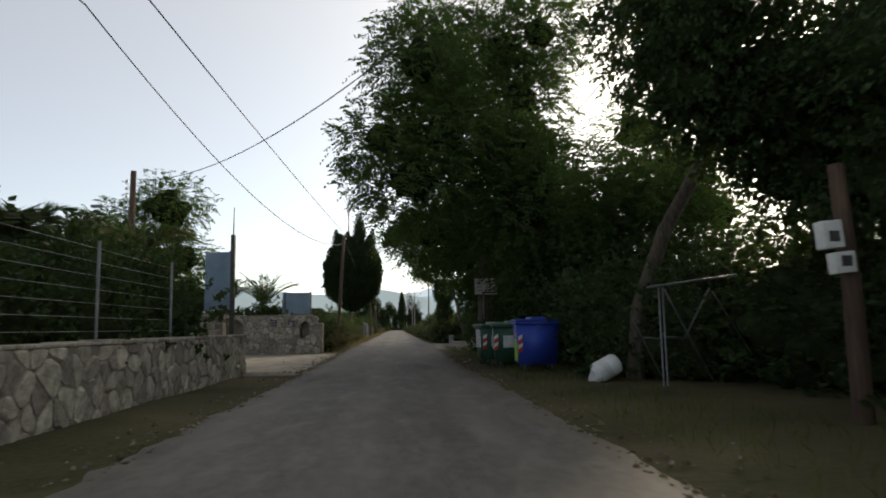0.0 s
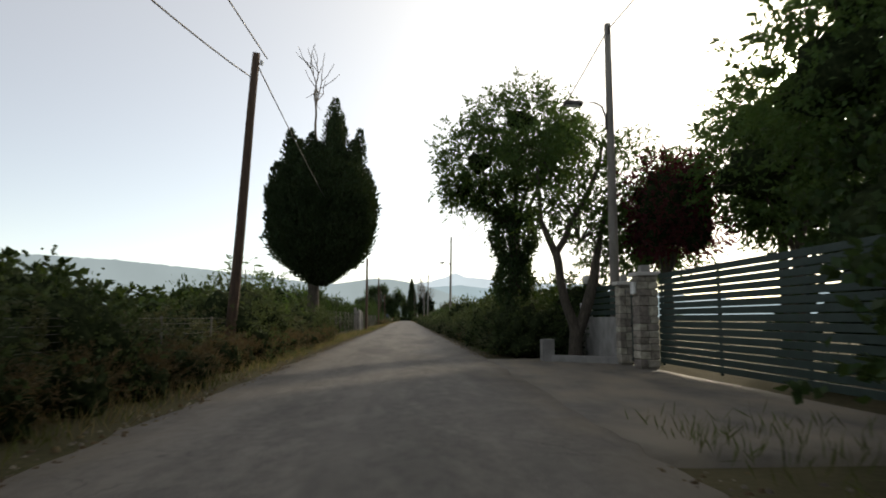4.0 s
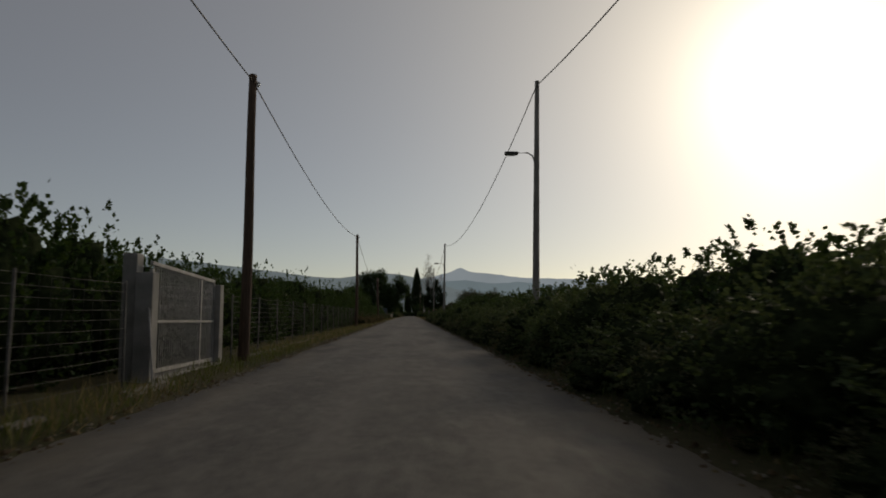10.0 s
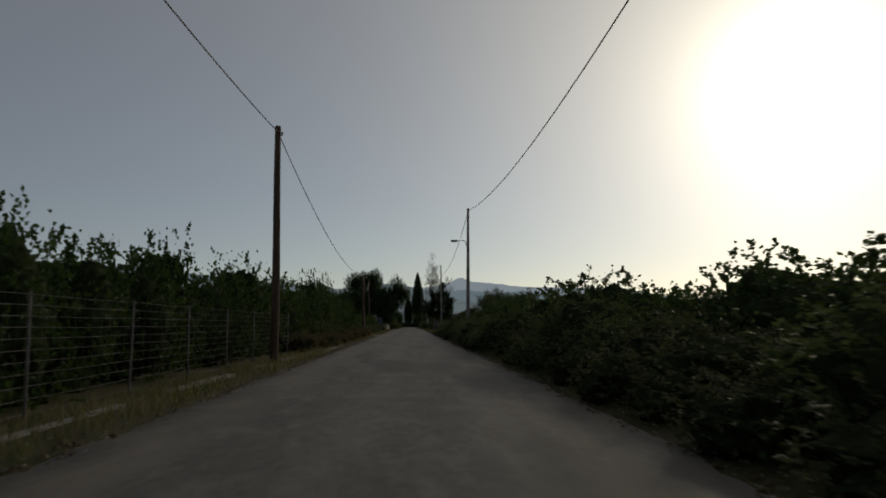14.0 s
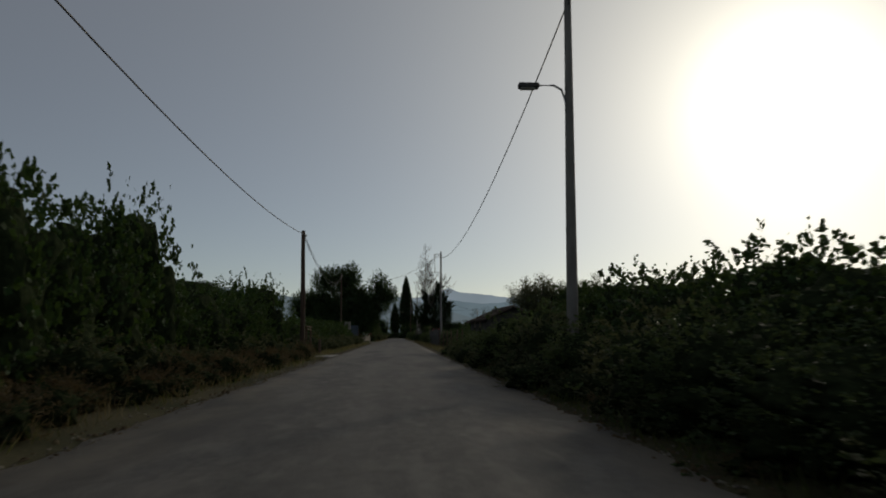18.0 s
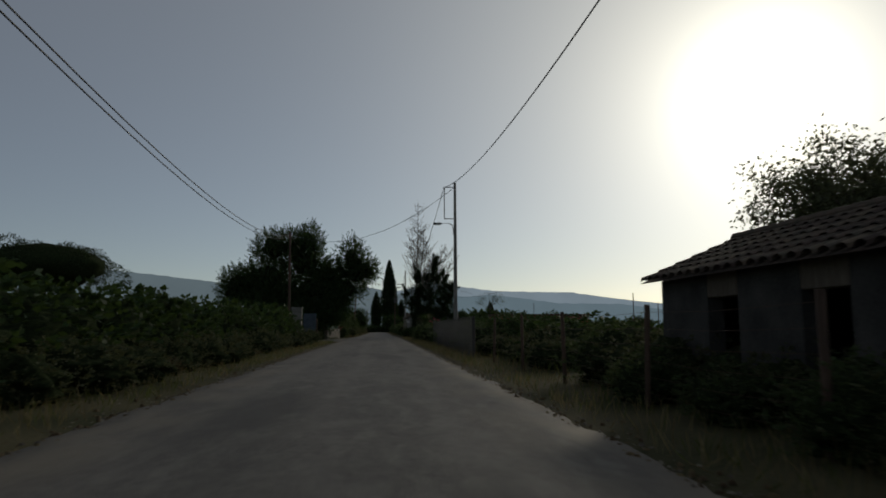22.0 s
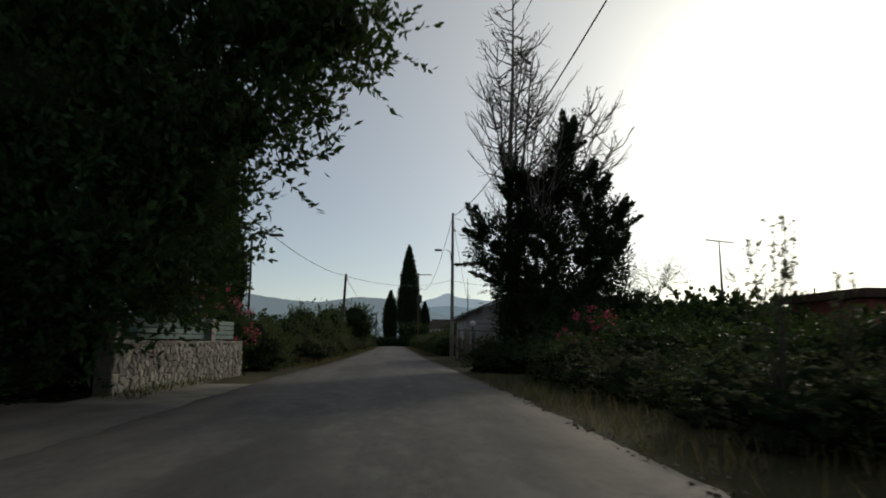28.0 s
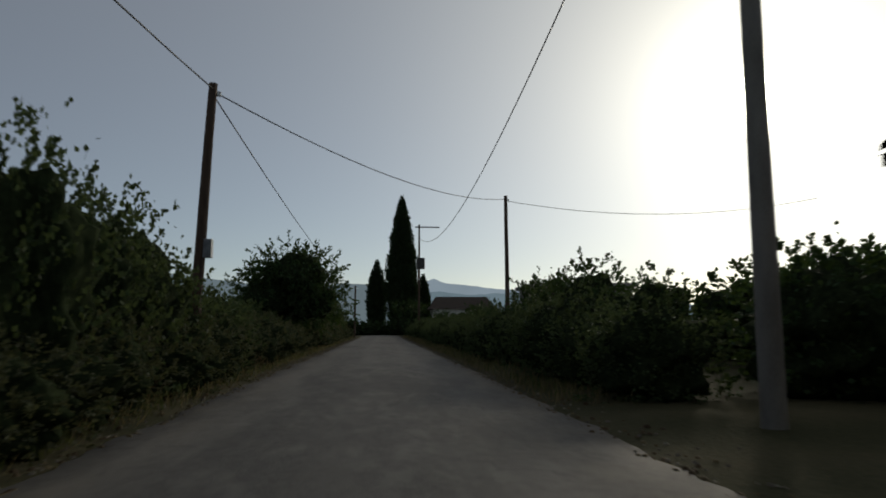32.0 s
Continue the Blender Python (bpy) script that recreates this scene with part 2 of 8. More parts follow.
GREYWASH = material("grey_stained_render", (0.47, 0.45, 0.42), (0.27, 0.255, 0.235), scale=1.1, rough=0.95, bump=0.4, bump_scale=35)
DULLBLUE = material("dull_blue_sheet", (0.075, 0.1, 0.125), (0.04, 0.055, 0.07), scale=2, rough=0.7, bump=0.15)
# Ruined house plaster: its backlit shade is painted in as a near-black colour.
SHADEWALL = material("old_plaster_painted_shade", (0.085, 0.078, 0.07), (0.035, 0.033, 0.03), scale=1.6, rough=0.95, bump=0.6, bump_scale=20)
WHITEWASH = material("stained_white_render", (0.62, 0.60, 0.56), (0.36, 0.34, 0.31), scale=1.4, rough=0.92, bump=0.3, bump_scale=40)
BRICK = material("red_brick", (0.30, 0.10, 0.07), (0.18, 0.06, 0.045), scale=6, rough=0.9, bump=0.4)
WOODPOLE = material("creosoted_pole_wood", (0.115, 0.072, 0.048), (0.05, 0.033, 0.024), scale=4, rough=0.85, bump=0.6, bump_scale=30, stretch=(6, 6, 0.5))
GREYPOLE = material("grey_concrete_pole", (0.24, 0.225, 0.2), (0.13, 0.12, 0.105), scale=3, rough=0.8, bump=0.25, bump_scale=70, stretch=(1, 1, 0.3))
STEEL = material("galvanised_steel", (0.24, 0.245, 0.25), (0.13, 0.13, 0.135), scale=7, rough=0.5, metal=0.7, bump=0.1)
OLDSTEEL = material("dull_zinc_steel", (0.15, 0.145, 0.135), (0.075, 0.07, 0.062), scale=9, rough=0.8, metal=0.25, bump=0.15)
DARKSTEEL = material("dark_weathered_steel", (0.10, 0.095, 0.09), (0.05, 0.045, 0.04), scale=8, rough=0.6, metal=0.4, bump=0.15)
RUST = material("rusty_iron", (0.12, 0.066, 0.043), (0.06, 0.036, 0.026), scale=9, rough=0.85, metal=0.2, bump=0.4)
CABLE = material("black_cable", (0.03, 0.03, 0.032), (0.02, 0.02, 0.02), scale=5, rough=0.6)
BARK = material("grey_bark", (0.11, 0.092, 0.072), (0.045, 0.038, 0.03), scale=6, rough=0.95, bump=1.0, bump_scale=22, stretch=(3, 3, 0.7))
DEADWOOD = material("bare_dead_wood", (0.22, 0.19, 0.16), (0.11, 0.095, 0.08), scale=6, rough=0.95, bump=0.6, bump_scale=25, stretch=(3, 3, 0.6))
# Crown cores: the shade inside foliage, painted as a dark green colour.
CROWN_SHADE = material("shaded_twigs", (0.034, 0.046, 0.020), (0.014, 0.020, 0.009), scale=9, rough=1.0, bump=1.0, bump_scale=9, spec=0.02)
LEAF_TREE = leaf_material("ailanthus_leaf", (0.06, 0.1, 0.034), (0.03, 0.055, 0.018), (0.12, 0.2, 0.045), 0.33)
LEAF_HEDGE = leaf_material("hedge_leaf", (0.064, 0.09, 0.04), (0.034, 0.05, 0.022), (0.12, 0.16, 0.055), 0.3)
LEAF_CITRUS = leaf_material("citrus_leaf", (0.042, 0.075, 0.024), (0.02, 0.038, 0.013), (0.09, 0.15, 0.03), 0.2, rough=0.65)
LEAF_OLIVE = leaf_material("dusty_green_leaf", (0.095, 0.1, 0.055), (0.045, 0.052, 0.028), (0.14, 0.15, 0.06), 0.25)
LEAF_DARK = leaf_material("dark_glossy_leaf", (0.045, 0.075, 0.03), (0.022, 0.04, 0.016), (0.09, 0.14, 0.03), 0.22, rough=0.65)
LEAF_CYPRESS = leaf_material("cypress_scale_leaf", (0.036, 0.056, 0.026), (0.018, 0.03, 0.013), (0.05, 0.08, 0.02), 0.15)
LEAF_RED = leaf_material("dark_red_plum_leaf", (0.09, 0.03, 0.035), (0.045, 0.016, 0.02), (0.16, 0.03, 0.03), 0.3)
LEAF_DRY = leaf_material("dry_brown_weed", (0.15, 0.112, 0.062), (0.075, 0.055, 0.03), (0.16, 0.115, 0.05), 0.25)
PETAL = leaf_material("pink_oleander_petal", (0.55, 0.09, 0.16), (0.4, 0.05, 0.1), (0.6, 0.15, 0.22), 0.35)
GRASS = leaf_material("roadside_grass", (0.1, 0.115, 0.04), (0.05, 0.062, 0.02), (0.13, 0.15, 0.04), 0.35, spread=0.5)
STRAW = leaf_material("dry_straw", (0.26, 0.21, 0.11), (0.15, 0.12, 0.06), (0.24, 0.19, 0.085), 0.3, spread=0.35)
GREENPAINT = material("faded_green_paint", (0.07, 0.17, 0.145), (0.04, 0.1, 0.085), scale=3, rough=0.55, bump=0.1)
DARKGREENPAINT = material("dark_green_paint", (0.022, 0.045, 0.037), (0.013, 0.027, 0.022), scale=3, rough=0.5, bump=0.1)
BINGREEN = material("green_bin_plastic", (0.025, 0.085, 0.055), (0.015, 0.055, 0.034), scale=3, rough=0.5, bump=0.08)
BINLID = material("pale_green_bin_lid", (0.14, 0.24, 0.18), (0.09, 0.16, 0.12), scale=3, rough=0.5, bump=0.08)
BINBLUE = material("blue_bin_plastic", (0.03, 0.075, 0.42), (0.018, 0.045, 0.27), scale=3, rough=0.45, bump=0.08)
RUBBER = material("black_rubber", (0.03, 0.03, 0.03), (0.02, 0.02, 0.02), scale=6, rough=0.85)
GATEGREY = material("dull_grey_gate_paint", (0.34, 0.335, 0.32), (0.2, 0.195, 0.185), scale=5, rough=0.65, bump=0.1)
KERBSTONE = material("dirty_kerb_concrete", (0.23, 0.215, 0.19), (0.11, 0.105, 0.09), scale=3, rough=0.95, bump=0.4)
WHITEPAINT = material("white_paint", (0.74, 0.74, 0.72), (0.5, 0.5, 0.48), scale=4, rough=0.6, bump=0.08)
DIRTYPAPER = material("grimy_white_paper", (0.52, 0.53, 0.52), (0.33, 0.34, 0.34), scale=7, rough=0.85, bump=0.08)
FADEDINK = material("faded_print", (0.34, 0.28, 0.3), (0.24, 0.22, 0.26), scale=9, rough=0.85)
REDPAINT = material("red_paint", (0.55, 0.05, 0.045), (0.38, 0.03, 0.03), scale=4, rough=0.55)
LIMEPAPER = material("lime_sticker", (0.35, 0.52, 0.09), (0.24, 0.38, 0.06), scale=4, rough=0.6)
INKBLUE = material("dark_blue_ink", (0.06, 0.07, 0.14), (0.035, 0.045, 0.09), scale=6, rough=0.8)
SIGNBLUE = material("blue_enamel", (0.05, 0.09, 0.42), (0.035, 0.06, 0.3), scale=4, rough=0.4)
BILLBLUE = material("blue_grey_sheet_metal", (0.22, 0.30, 0.38), (0.14, 0.2, 0.26), scale=2, rough=0.55, bump=0.1)
# Clay tile for roofs against the light, that shade painted into its colour.
BACKLIT_TILE = material("backlit_roof_tile", (0.11, 0.075, 0.055), (0.05, 0.045, 0.035), scale=5, rough=0.95, bump=0.5, per="island", spread=0.35)
TILE = material("clay_roof_tile", (0.30, 0.13, 0.08), (0.16, 0.07, 0.045), scale=5, rough=0.9, bump=0.4, per="island", spread=0.3)
WOOD = material("weathered_board", (0.20, 0.16, 0.12), (0.10, 0.08, 0.06), scale=5, rough=0.9, bump=0.5, bump_scale=30, stretch=(6, 6, 0.6))
GLOBE = material("opal_lamp_globe", (0.78, 0.77, 0.73), (0.66, 0.65, 0.62), scale=3, rough=0.3)
GLASSY = material("lamp_lens", (0.5, 0.5, 0.48), (0.4, 0.4, 0.38), scale=3, rough=0.25)
JUGWHITE = material("cloudy_white_plastic", (0.72, 0.73, 0.72), (0.55, 0.56, 0.55), scale=5, rough=0.45)
# Emission ridges: the bluing of distance haze is painted into their colours.
RIDGE_FAR = glow_material("far_ridge_painted_haze", (0.22, 0.28, 0.345), 1.0)
RIDGE_MID = glow_material("middle_ridge_painted_haze", (0.135, 0.19, 0.235), 1.0)
RIDGE_LEFT = glow_material("left_ridge_painted_haze", (0.125, 0.165, 0.195), 1.0)


# ---------------------------------------------------------------- mesh helpers
def smooth(me):
    me.polygons.foreach_set("use_smooth", [True] * len(me.polygons))


def part(name, bm, mat, parent=None, label="", flat=True):
    """Links a bmesh as one mesh object under a thing or a part."""
    me = bpy.data.meshes.new(name)
    bm.to_mesh(me)
    bm.free()
    me.materials.append(mat)
    if not flat:
        smooth(me)
    ob = new(name, me)
    ob.parent = parent
    if label:
        ob["label"] = label
    return ob


def np_mesh(name, verts, quads, mat):
    me = bpy.data.meshes.new(name)
    v = np.asarray(verts, dtype=np.float32)
    q = np.asarray(quads, dtype=np.int32)
    me.vertices.add(len(v))
    me.vertices.foreach_set("co", v.ravel())
    k = q.shape[1]
    me.loops.add(len(q) * k)
    me.loops.foreach_set("vertex_index", q.ravel())
    me.polygons.add(len(q))
    me.polygons.foreach_set("loop_start", np.arange(0, len(q) * k, k, dtype=np.int32))
    me.update(calc_edges=True)
    me.materials.append(mat)
    return me


def obj(name, me, parent=None, label=""):
    ob = new(name, me)
    ob.parent = parent
    if label:
        ob["label"] = label
    return ob


def thing(name, m, label, category, group="", kind=""):
    ob = new(name)
    ob.empty_display_size = 0.2
    ob.matrix_basis = m
    return tagged(ob, label, category, group, kind)


def add_box(bm, x0, x1, y0, y1, z0, z1, bevel=0.0):
    r = bmesh.ops.create_cube(bm, size=1.0, matrix=Matrix.LocRotScale(((x0 + x1) / 2, (y0 + y1) / 2, (z0 + z1) / 2), None, (x1 - x0, y1 - y0, z1 - z0)))
    if bevel:
        edges = {e for v in r["verts"] for e in v.link_edges}
        bmesh.ops.bevel(bm, geom=list(edges), offset=bevel, segments=2, affect="EDGES", profile=0.6)


def box(x0, x1, y0, y1, z0, z1, bevel=0.01):
    bm = bmesh.new()
    add_box(bm, x0, x1, y0, y1, z0, z1, bevel)
    return bm


def tube_arrays(paths, sides=6):
    """Tapered tubes: each path is (points, radii)."""
    vs, qs, base = [], [], 0
    ang = np.linspace(0, 2 * np.pi, sides, endpoint=False)
    for pts, rad in paths:
        p = np.asarray(pts, float)
        r = np.asarray(rad, float)
        d = np.gradient(p, axis=0)
        d /= np.linalg.norm(d, axis=1)[:, None] + 1e-9
        ref = np.array([0.0, 0.0, 1.0]) if abs(d[0, 2]) < 0.8 else np.array([1.0, 0.0, 0.0])
        a = np.cross(d, ref)
        a /= np.linalg.norm(a, axis=1)[:, None] + 1e-9
        b = np.cross(d, a)
        ring = p[:, None] + r[:, None, None] * (np.cos(ang)[None, :, None] * a[:, None] + np.sin(ang)[None, :, None] * b[:, None])
        n = len(p)
        vs.append(ring.reshape(-1, 3))
        i = np.arange(n - 1)[:, None] * sides + np.arange(sides)[None]
        j = np.arange(n - 1)[:, None] * sides + (np.arange(sides)[None] + 1) % sides
        qs.append(np.stack([i, j, j + sides, i + sides], -1).reshape(-1, 4) + base)
        # end cap
        tip = (n - 1) * sides + base
        for c in range(1, sides - 1, 2):
            qs.append(np.array([[tip, tip + c, tip + c + 1, tip + (c + 2) % sides if c + 2 <= sides else tip]]))
        base += n * sides
    return np.concatenate(vs), np.concatenate(qs)


def tubes(name, paths, mat, parent=None, sides=6, label=""):
    v, q = tube_arrays(paths, sides)
    me = np_mesh(name, v, q, mat)
    smooth(me)
    return obj(name, me, parent, label)


def unit(v):
    return v / (np.linalg.norm(v, axis=-1, keepdims=True) + 1e-9)


def leaf_quads(rng, C, D, length, width, fold=0.25):
    """Leaf blades: a folded rhombus at each point C along direction D."""
    n = len(C)
    D = unit(D)
    S = unit(np.cross(D, rng.normal(size=(n, 3))))
    N = np.cross(D, S)
    L = (length * rng.uniform(0.7, 1.3, n))[:, None]
    W = (width * rng.uniform(0.7, 1.3, n))[:, None]
    v = np.stack([C, C + D * L * 0.45 + S * W + N * W * fold, C + D * L, C + D * L * 0.45 - S * W + N * W * fold], 1)
    return v.reshape(-1, 3), np.arange(4 * n).reshape(n, 4)


def lump(rng, name, radius, mat, squash=(1, 1, 1), amount=0.25, detail=3):
    """A lumpy solid mass inside a crown, inner shade put into its colour."""
    bm = bmesh.new()
    bmesh.ops.create_icosphere(bm, subdivisions=detail, radius=1.0)
    off = Vector(rng.uniform(-50, 50, 3))
    for v in bm.verts:
        d = 1 + amount * noise.noise(v.co * 1.7 + off) + amount * 0.7 * noise.noise(v.co * 4.1 + off)
        v.co = Vector((v.co.x * squash[0], v.co.y * squash[1], v.co.z * squash[2])) * radius * d
    me = bpy.data.meshes.new(name)
    bm.to_mesh(me)
    bm.free()
    me.materials.append(mat)
    smooth(me)
    return me


def lobes_of(u, rough, seed):
    """How far a crown's outline swells or shrinks in each direction."""
    return np.array([noise.noise(Vector(p * 2.3) + Vector((seed, 3.1, 7.7))) for p in u]) * rough + np.array([noise.noise(Vector(p * 5.5) + Vector((seed, 1.1, 4.7))) for p in u]) * rough * 0.7


def ellipsoid_points(rng, n, rad, inner=0.72, rough=0.22, seed=0.0):
    u = unit(rng.normal(size=(n, 3)))
    lob = lobes_of(u, rough, seed)
    k = rng.uniform(inner, 1.02, n) ** 0.6 * (1 + lob)
    return u * np.asarray(rad) * k[:, None], u


def lobed_core(name, share, mat, rad, rough, seed):
    """A solid core following a bush's lobes, inner shade put into its colour."""
    bm = bmesh.new()
    bmesh.ops.create_icosphere(bm, subdivisions=4, radius=1.0)
    for v in bm.verts:
        u = v.co.normalized()
        k = share * (1 + lobes_of([u], rough, seed)[0]) * (1 + 0.06 * noise.noise(u * 13.0))
        v.co = Vector((u.x * rad[0], u.y * rad[1], u.z * rad[2])) * k
    me = bpy.data.meshes.new(name)
    bm.to_mesh(me)
    bm.free()
    me.materials.append(mat)
    smooth(me)
    return me


def tufts(rng, P, U, k, reach, up=0.45, fan=0.85):
    """Leafy shoots: from each point P, k leaves along a twig that follows U and turns up."""
    n = len(P)
    A = unit(U * 0.75 + np.array([0, 0, up]) + rng.normal(size=(n, 3)) * 0.3)
    L = (reach * rng.uniform(0.45, 1.35, n))[:, None, None]
    t = (np.linspace(0.08, 1.0, k)[None, :, None] + rng.uniform(-0.06, 0.06, (n, k, 1)))
    C = P[:, None] + A[:, None] * t * L + rng.normal(size=(n, k, 3)) * 0.012
    D = A[:, None] * (0.35 + 0.75 * t ** 2) + unit(rng.normal(size=(n, k, 3))) * fan * (1.1 - 0.4 * t)
    return C.reshape(-1, 3), D.reshape(-1, 3)


def scatter_leaves(rng, rad, n, leaf, width, shoots=20, shoot_len=0.45, up=0.4, floor=None, seed=0.0):
    """Crown leaves in tufts over a lumpy ellipsoid, with longer shoots that break its outline; the centre is at the origin."""
    per = 11
    P, U = ellipsoid_points(rng, int(n * 0.72 / per), rad, inner=0.74, rough=0.42, seed=seed)
    C0, D0 = tufts(rng, P, U, per, leaf * 2.0, up)
    P1, U1 = ellipsoid_points(rng, n - len(C0), rad, rough=0.42, seed=seed)
    D1 = U1 * 0.8 + rng.normal(size=P1.shape) * 0.7 + np.array([0, 0, up])
    u = rng.normal(size=(int(shoots * 0.6), 3))
    u[:, 2] = np.abs(u[:, 2]) * 0.9 + 0.25
    u = unit(u)
    base = u * np.asarray(rad) * 0.88 * (1 + lobes_of(u, 0.42, seed))[:, None]
    C2, D2 = tufts(rng, base, u, 22, shoot_len * 0.6, 0.7, 0.9)
    C, D = np.concatenate([C0, P1, C2]), np.concatenate([D0, D1, D2])
    if floor is not None:
        keep = C[:, 2] > floor
        C, D = C[keep], D[keep]
    v, q = leaf_quads(rng, C, D, leaf, width)
    return v, q


def bush(name, seed, rad, leaf, width, n, mat, label, category="bush", shoots=24, shoot_len=0.45, lift=None):
    """A bush that stands on the ground: stems, a core in painted shade, and leaves."""
    rng = np.random.default_rng(seed)
    ob = thing(name, Matrix.Identity(4), label, category)
    rad = (rad[0], rad[1], rad[2] * 1.15)
    cz = rad[2] * 0.62 if lift is None else lift
    v, q = scatter_leaves(rng, rad, n, leaf, width, shoots, shoot_len, floor=-cz + 0.03, seed=seed * 1.7)
    # the outline's highest lobe comes to the bush's own height
    fit_z = rad[2] * 0.97 / float(np.percentile(v[:, 2], 97.5))
    v[:, 2] *= np.where(v[:, 2] > 0, fit_z, 1.0)
    v[:, 2] += cz
    obj("leaves", np_mesh(name + "_leaves", v, q, mat), ob)
    core = obj("crown_core", lobed_core(name + "_twigs", 0.72, CROWN_SHADE, rad, 0.42, seed * 1.7), ob)
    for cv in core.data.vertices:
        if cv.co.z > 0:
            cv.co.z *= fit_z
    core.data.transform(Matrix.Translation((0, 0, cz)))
    paths = []
    for _ in range(6):
        a, r = rng.uniform(0, 6.28), rng.uniform(0.1, 0.55)
        top = np.array([math.cos(a) * rad[0] * r, math.sin(a) * rad[1] * r, cz])
        foot = top * np.array([0.35, 0.35, 0]) + np.array([0, 0, -0.1])
        mid = (top + foot) / 2 + rng.normal(size=3) * 0.06
        paths.append(([foot, mid, top], [0.035, 0.026, 0.014]))
    tubes("stem_base", paths, BARK, ob, 5)
    return ob


def grow(rng, start, way, length, radius, depth, paths, tips, spread=0.55, droop=0.0, ratio=0.72, kids=(2, 4), wiggle=0.16):
    """A limb and, on it, its smaller limbs."""
    k = 5
    pts, d = [np.array(start, float)], unit(np.array(way, float))
    for _ in range(k):
        d = unit(d + rng.normal(size=3) * wiggle + np.array([0, 0, -droop]))
        pts.append(pts[-1] + d * length / k)
    paths.append((pts, np.linspace(radius, radius * 0.55, k + 1)))
    if depth == 0:
        tips.append((pts[-1], d))
        tips.append((pts[-3], d))
        return
    for _ in range(rng.integers(*kids)):
        s = rng.integers(2, k + 1)
        nd = unit(d + rng.normal(size=3) * spread)
        grow(rng, pts[s], nd, length * ratio * rng.uniform(0.75, 1.15), radius * 0.58, depth - 1, paths, tips, spread, droop, ratio, kids, wiggle)
    grow(rng, pts[-1], d, length * ratio, radius * 0.55, depth - 1, paths, tips, spread, droop, ratio, kids, wiggle)


def clump_leaves(rng, tips, per, size, leaf, width, frond=False, hang=0.2):
    cs, ds = [], []
    for p, d in tips:
        if frond:
            for _ in range(per):
                way = unit(d * 0.4 + rng.normal(size=3) * 0.8 + np.array([0, 0, 0.15]))
                o = p + rng.normal(size=3) * size * 0.6
                ln = rng.uniform(0.4, 0.75)
                side = unit(np.cross(way, np.array([0.1, 0.0, 1.0])))
                s = np.repeat(np.linspace(0.2, 1, 7), 2)[:, None]
                sg = np.tile([1.0, -1.0], 7)[:, None]
                cs.append(o + way * s * ln + np.array([0, 0, -1.0]) * (s ** 2) * ln * 0.35)
                ds.append(side * sg + way * 0.5 + np.array([0, 0, -hang]) + rng.normal(size=(14, 3)) * 0.12)
        else:
            cs.append(p + rng.normal(size=(per, 3)) * size)
            ds.append(d * 0.3 + rng.normal(size=(per, 3)) + np.array([0, 0, -hang]))
    return leaf_quads(rng, np.concatenate(cs), np.concatenate(ds), leaf, width)


def tree(name, seed, m, trunk_h, trunk_r, limb, label, mat, per=40, size=0.45, leaf=0.13, width=0.035, lean=(0, 0, 1), depth=3, frond=False,
         spread=0.55, kids=(2, 4), category="tree", bark=None, ratio=0.74, hang=0.2, limbs=5, masses=()):
    """A tapered trunk, limbs and a crown of single leaves in clumps."""
    rng = np.random.default_rng(seed)
    ob = thing(name, m, label, category)
    paths, tips = [], []
    lean = unit(np.array(lean, float))
    top = lean * trunk_h
    mid = top * 0.5 + rng.normal(size=3) * np.array([0.08, 0.08, 0])
    trunk = ([np.array([0, 0, -0.25]), np.array([0, 0, 0.15]), mid * 0.5, mid, top], [trunk_r * 1.45, trunk_r * 1.12, trunk_r, trunk_r * 0.9, trunk_r * 0.75])
    tubes("trunk", [trunk], bark or BARK, ob, 10)
    for i in range(limbs):
        a = 6.283 * (i + rng.uniform(-0.3, 0.3)) / limbs
        way = unit(np.array([math.cos(a) * 0.75, math.sin(a) * 0.75, rng.uniform(0.5, 1.3)]) + lean * 0.5)
        grow(rng, top * rng.uniform(0.8, 1.0), way, limb, trunk_r * 0.55, depth, paths, tips, spread, kids=kids, ratio=ratio)
    tubes("branchwork", paths, bark or BARK, ob, 5)
    v, q = clump_leaves(rng, tips, per, size, leaf, width, frond, hang)
    obj("crown", np_mesh(name + "_crown", v, q, mat), ob)
    for c, r in masses:
        # solid mass coloured as the shade within the crown
        core = obj("crown_core", lump(rng, name + "_mass", 1.0, CROWN_SHADE, r, 0.3), ob)
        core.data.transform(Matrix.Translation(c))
    return ob


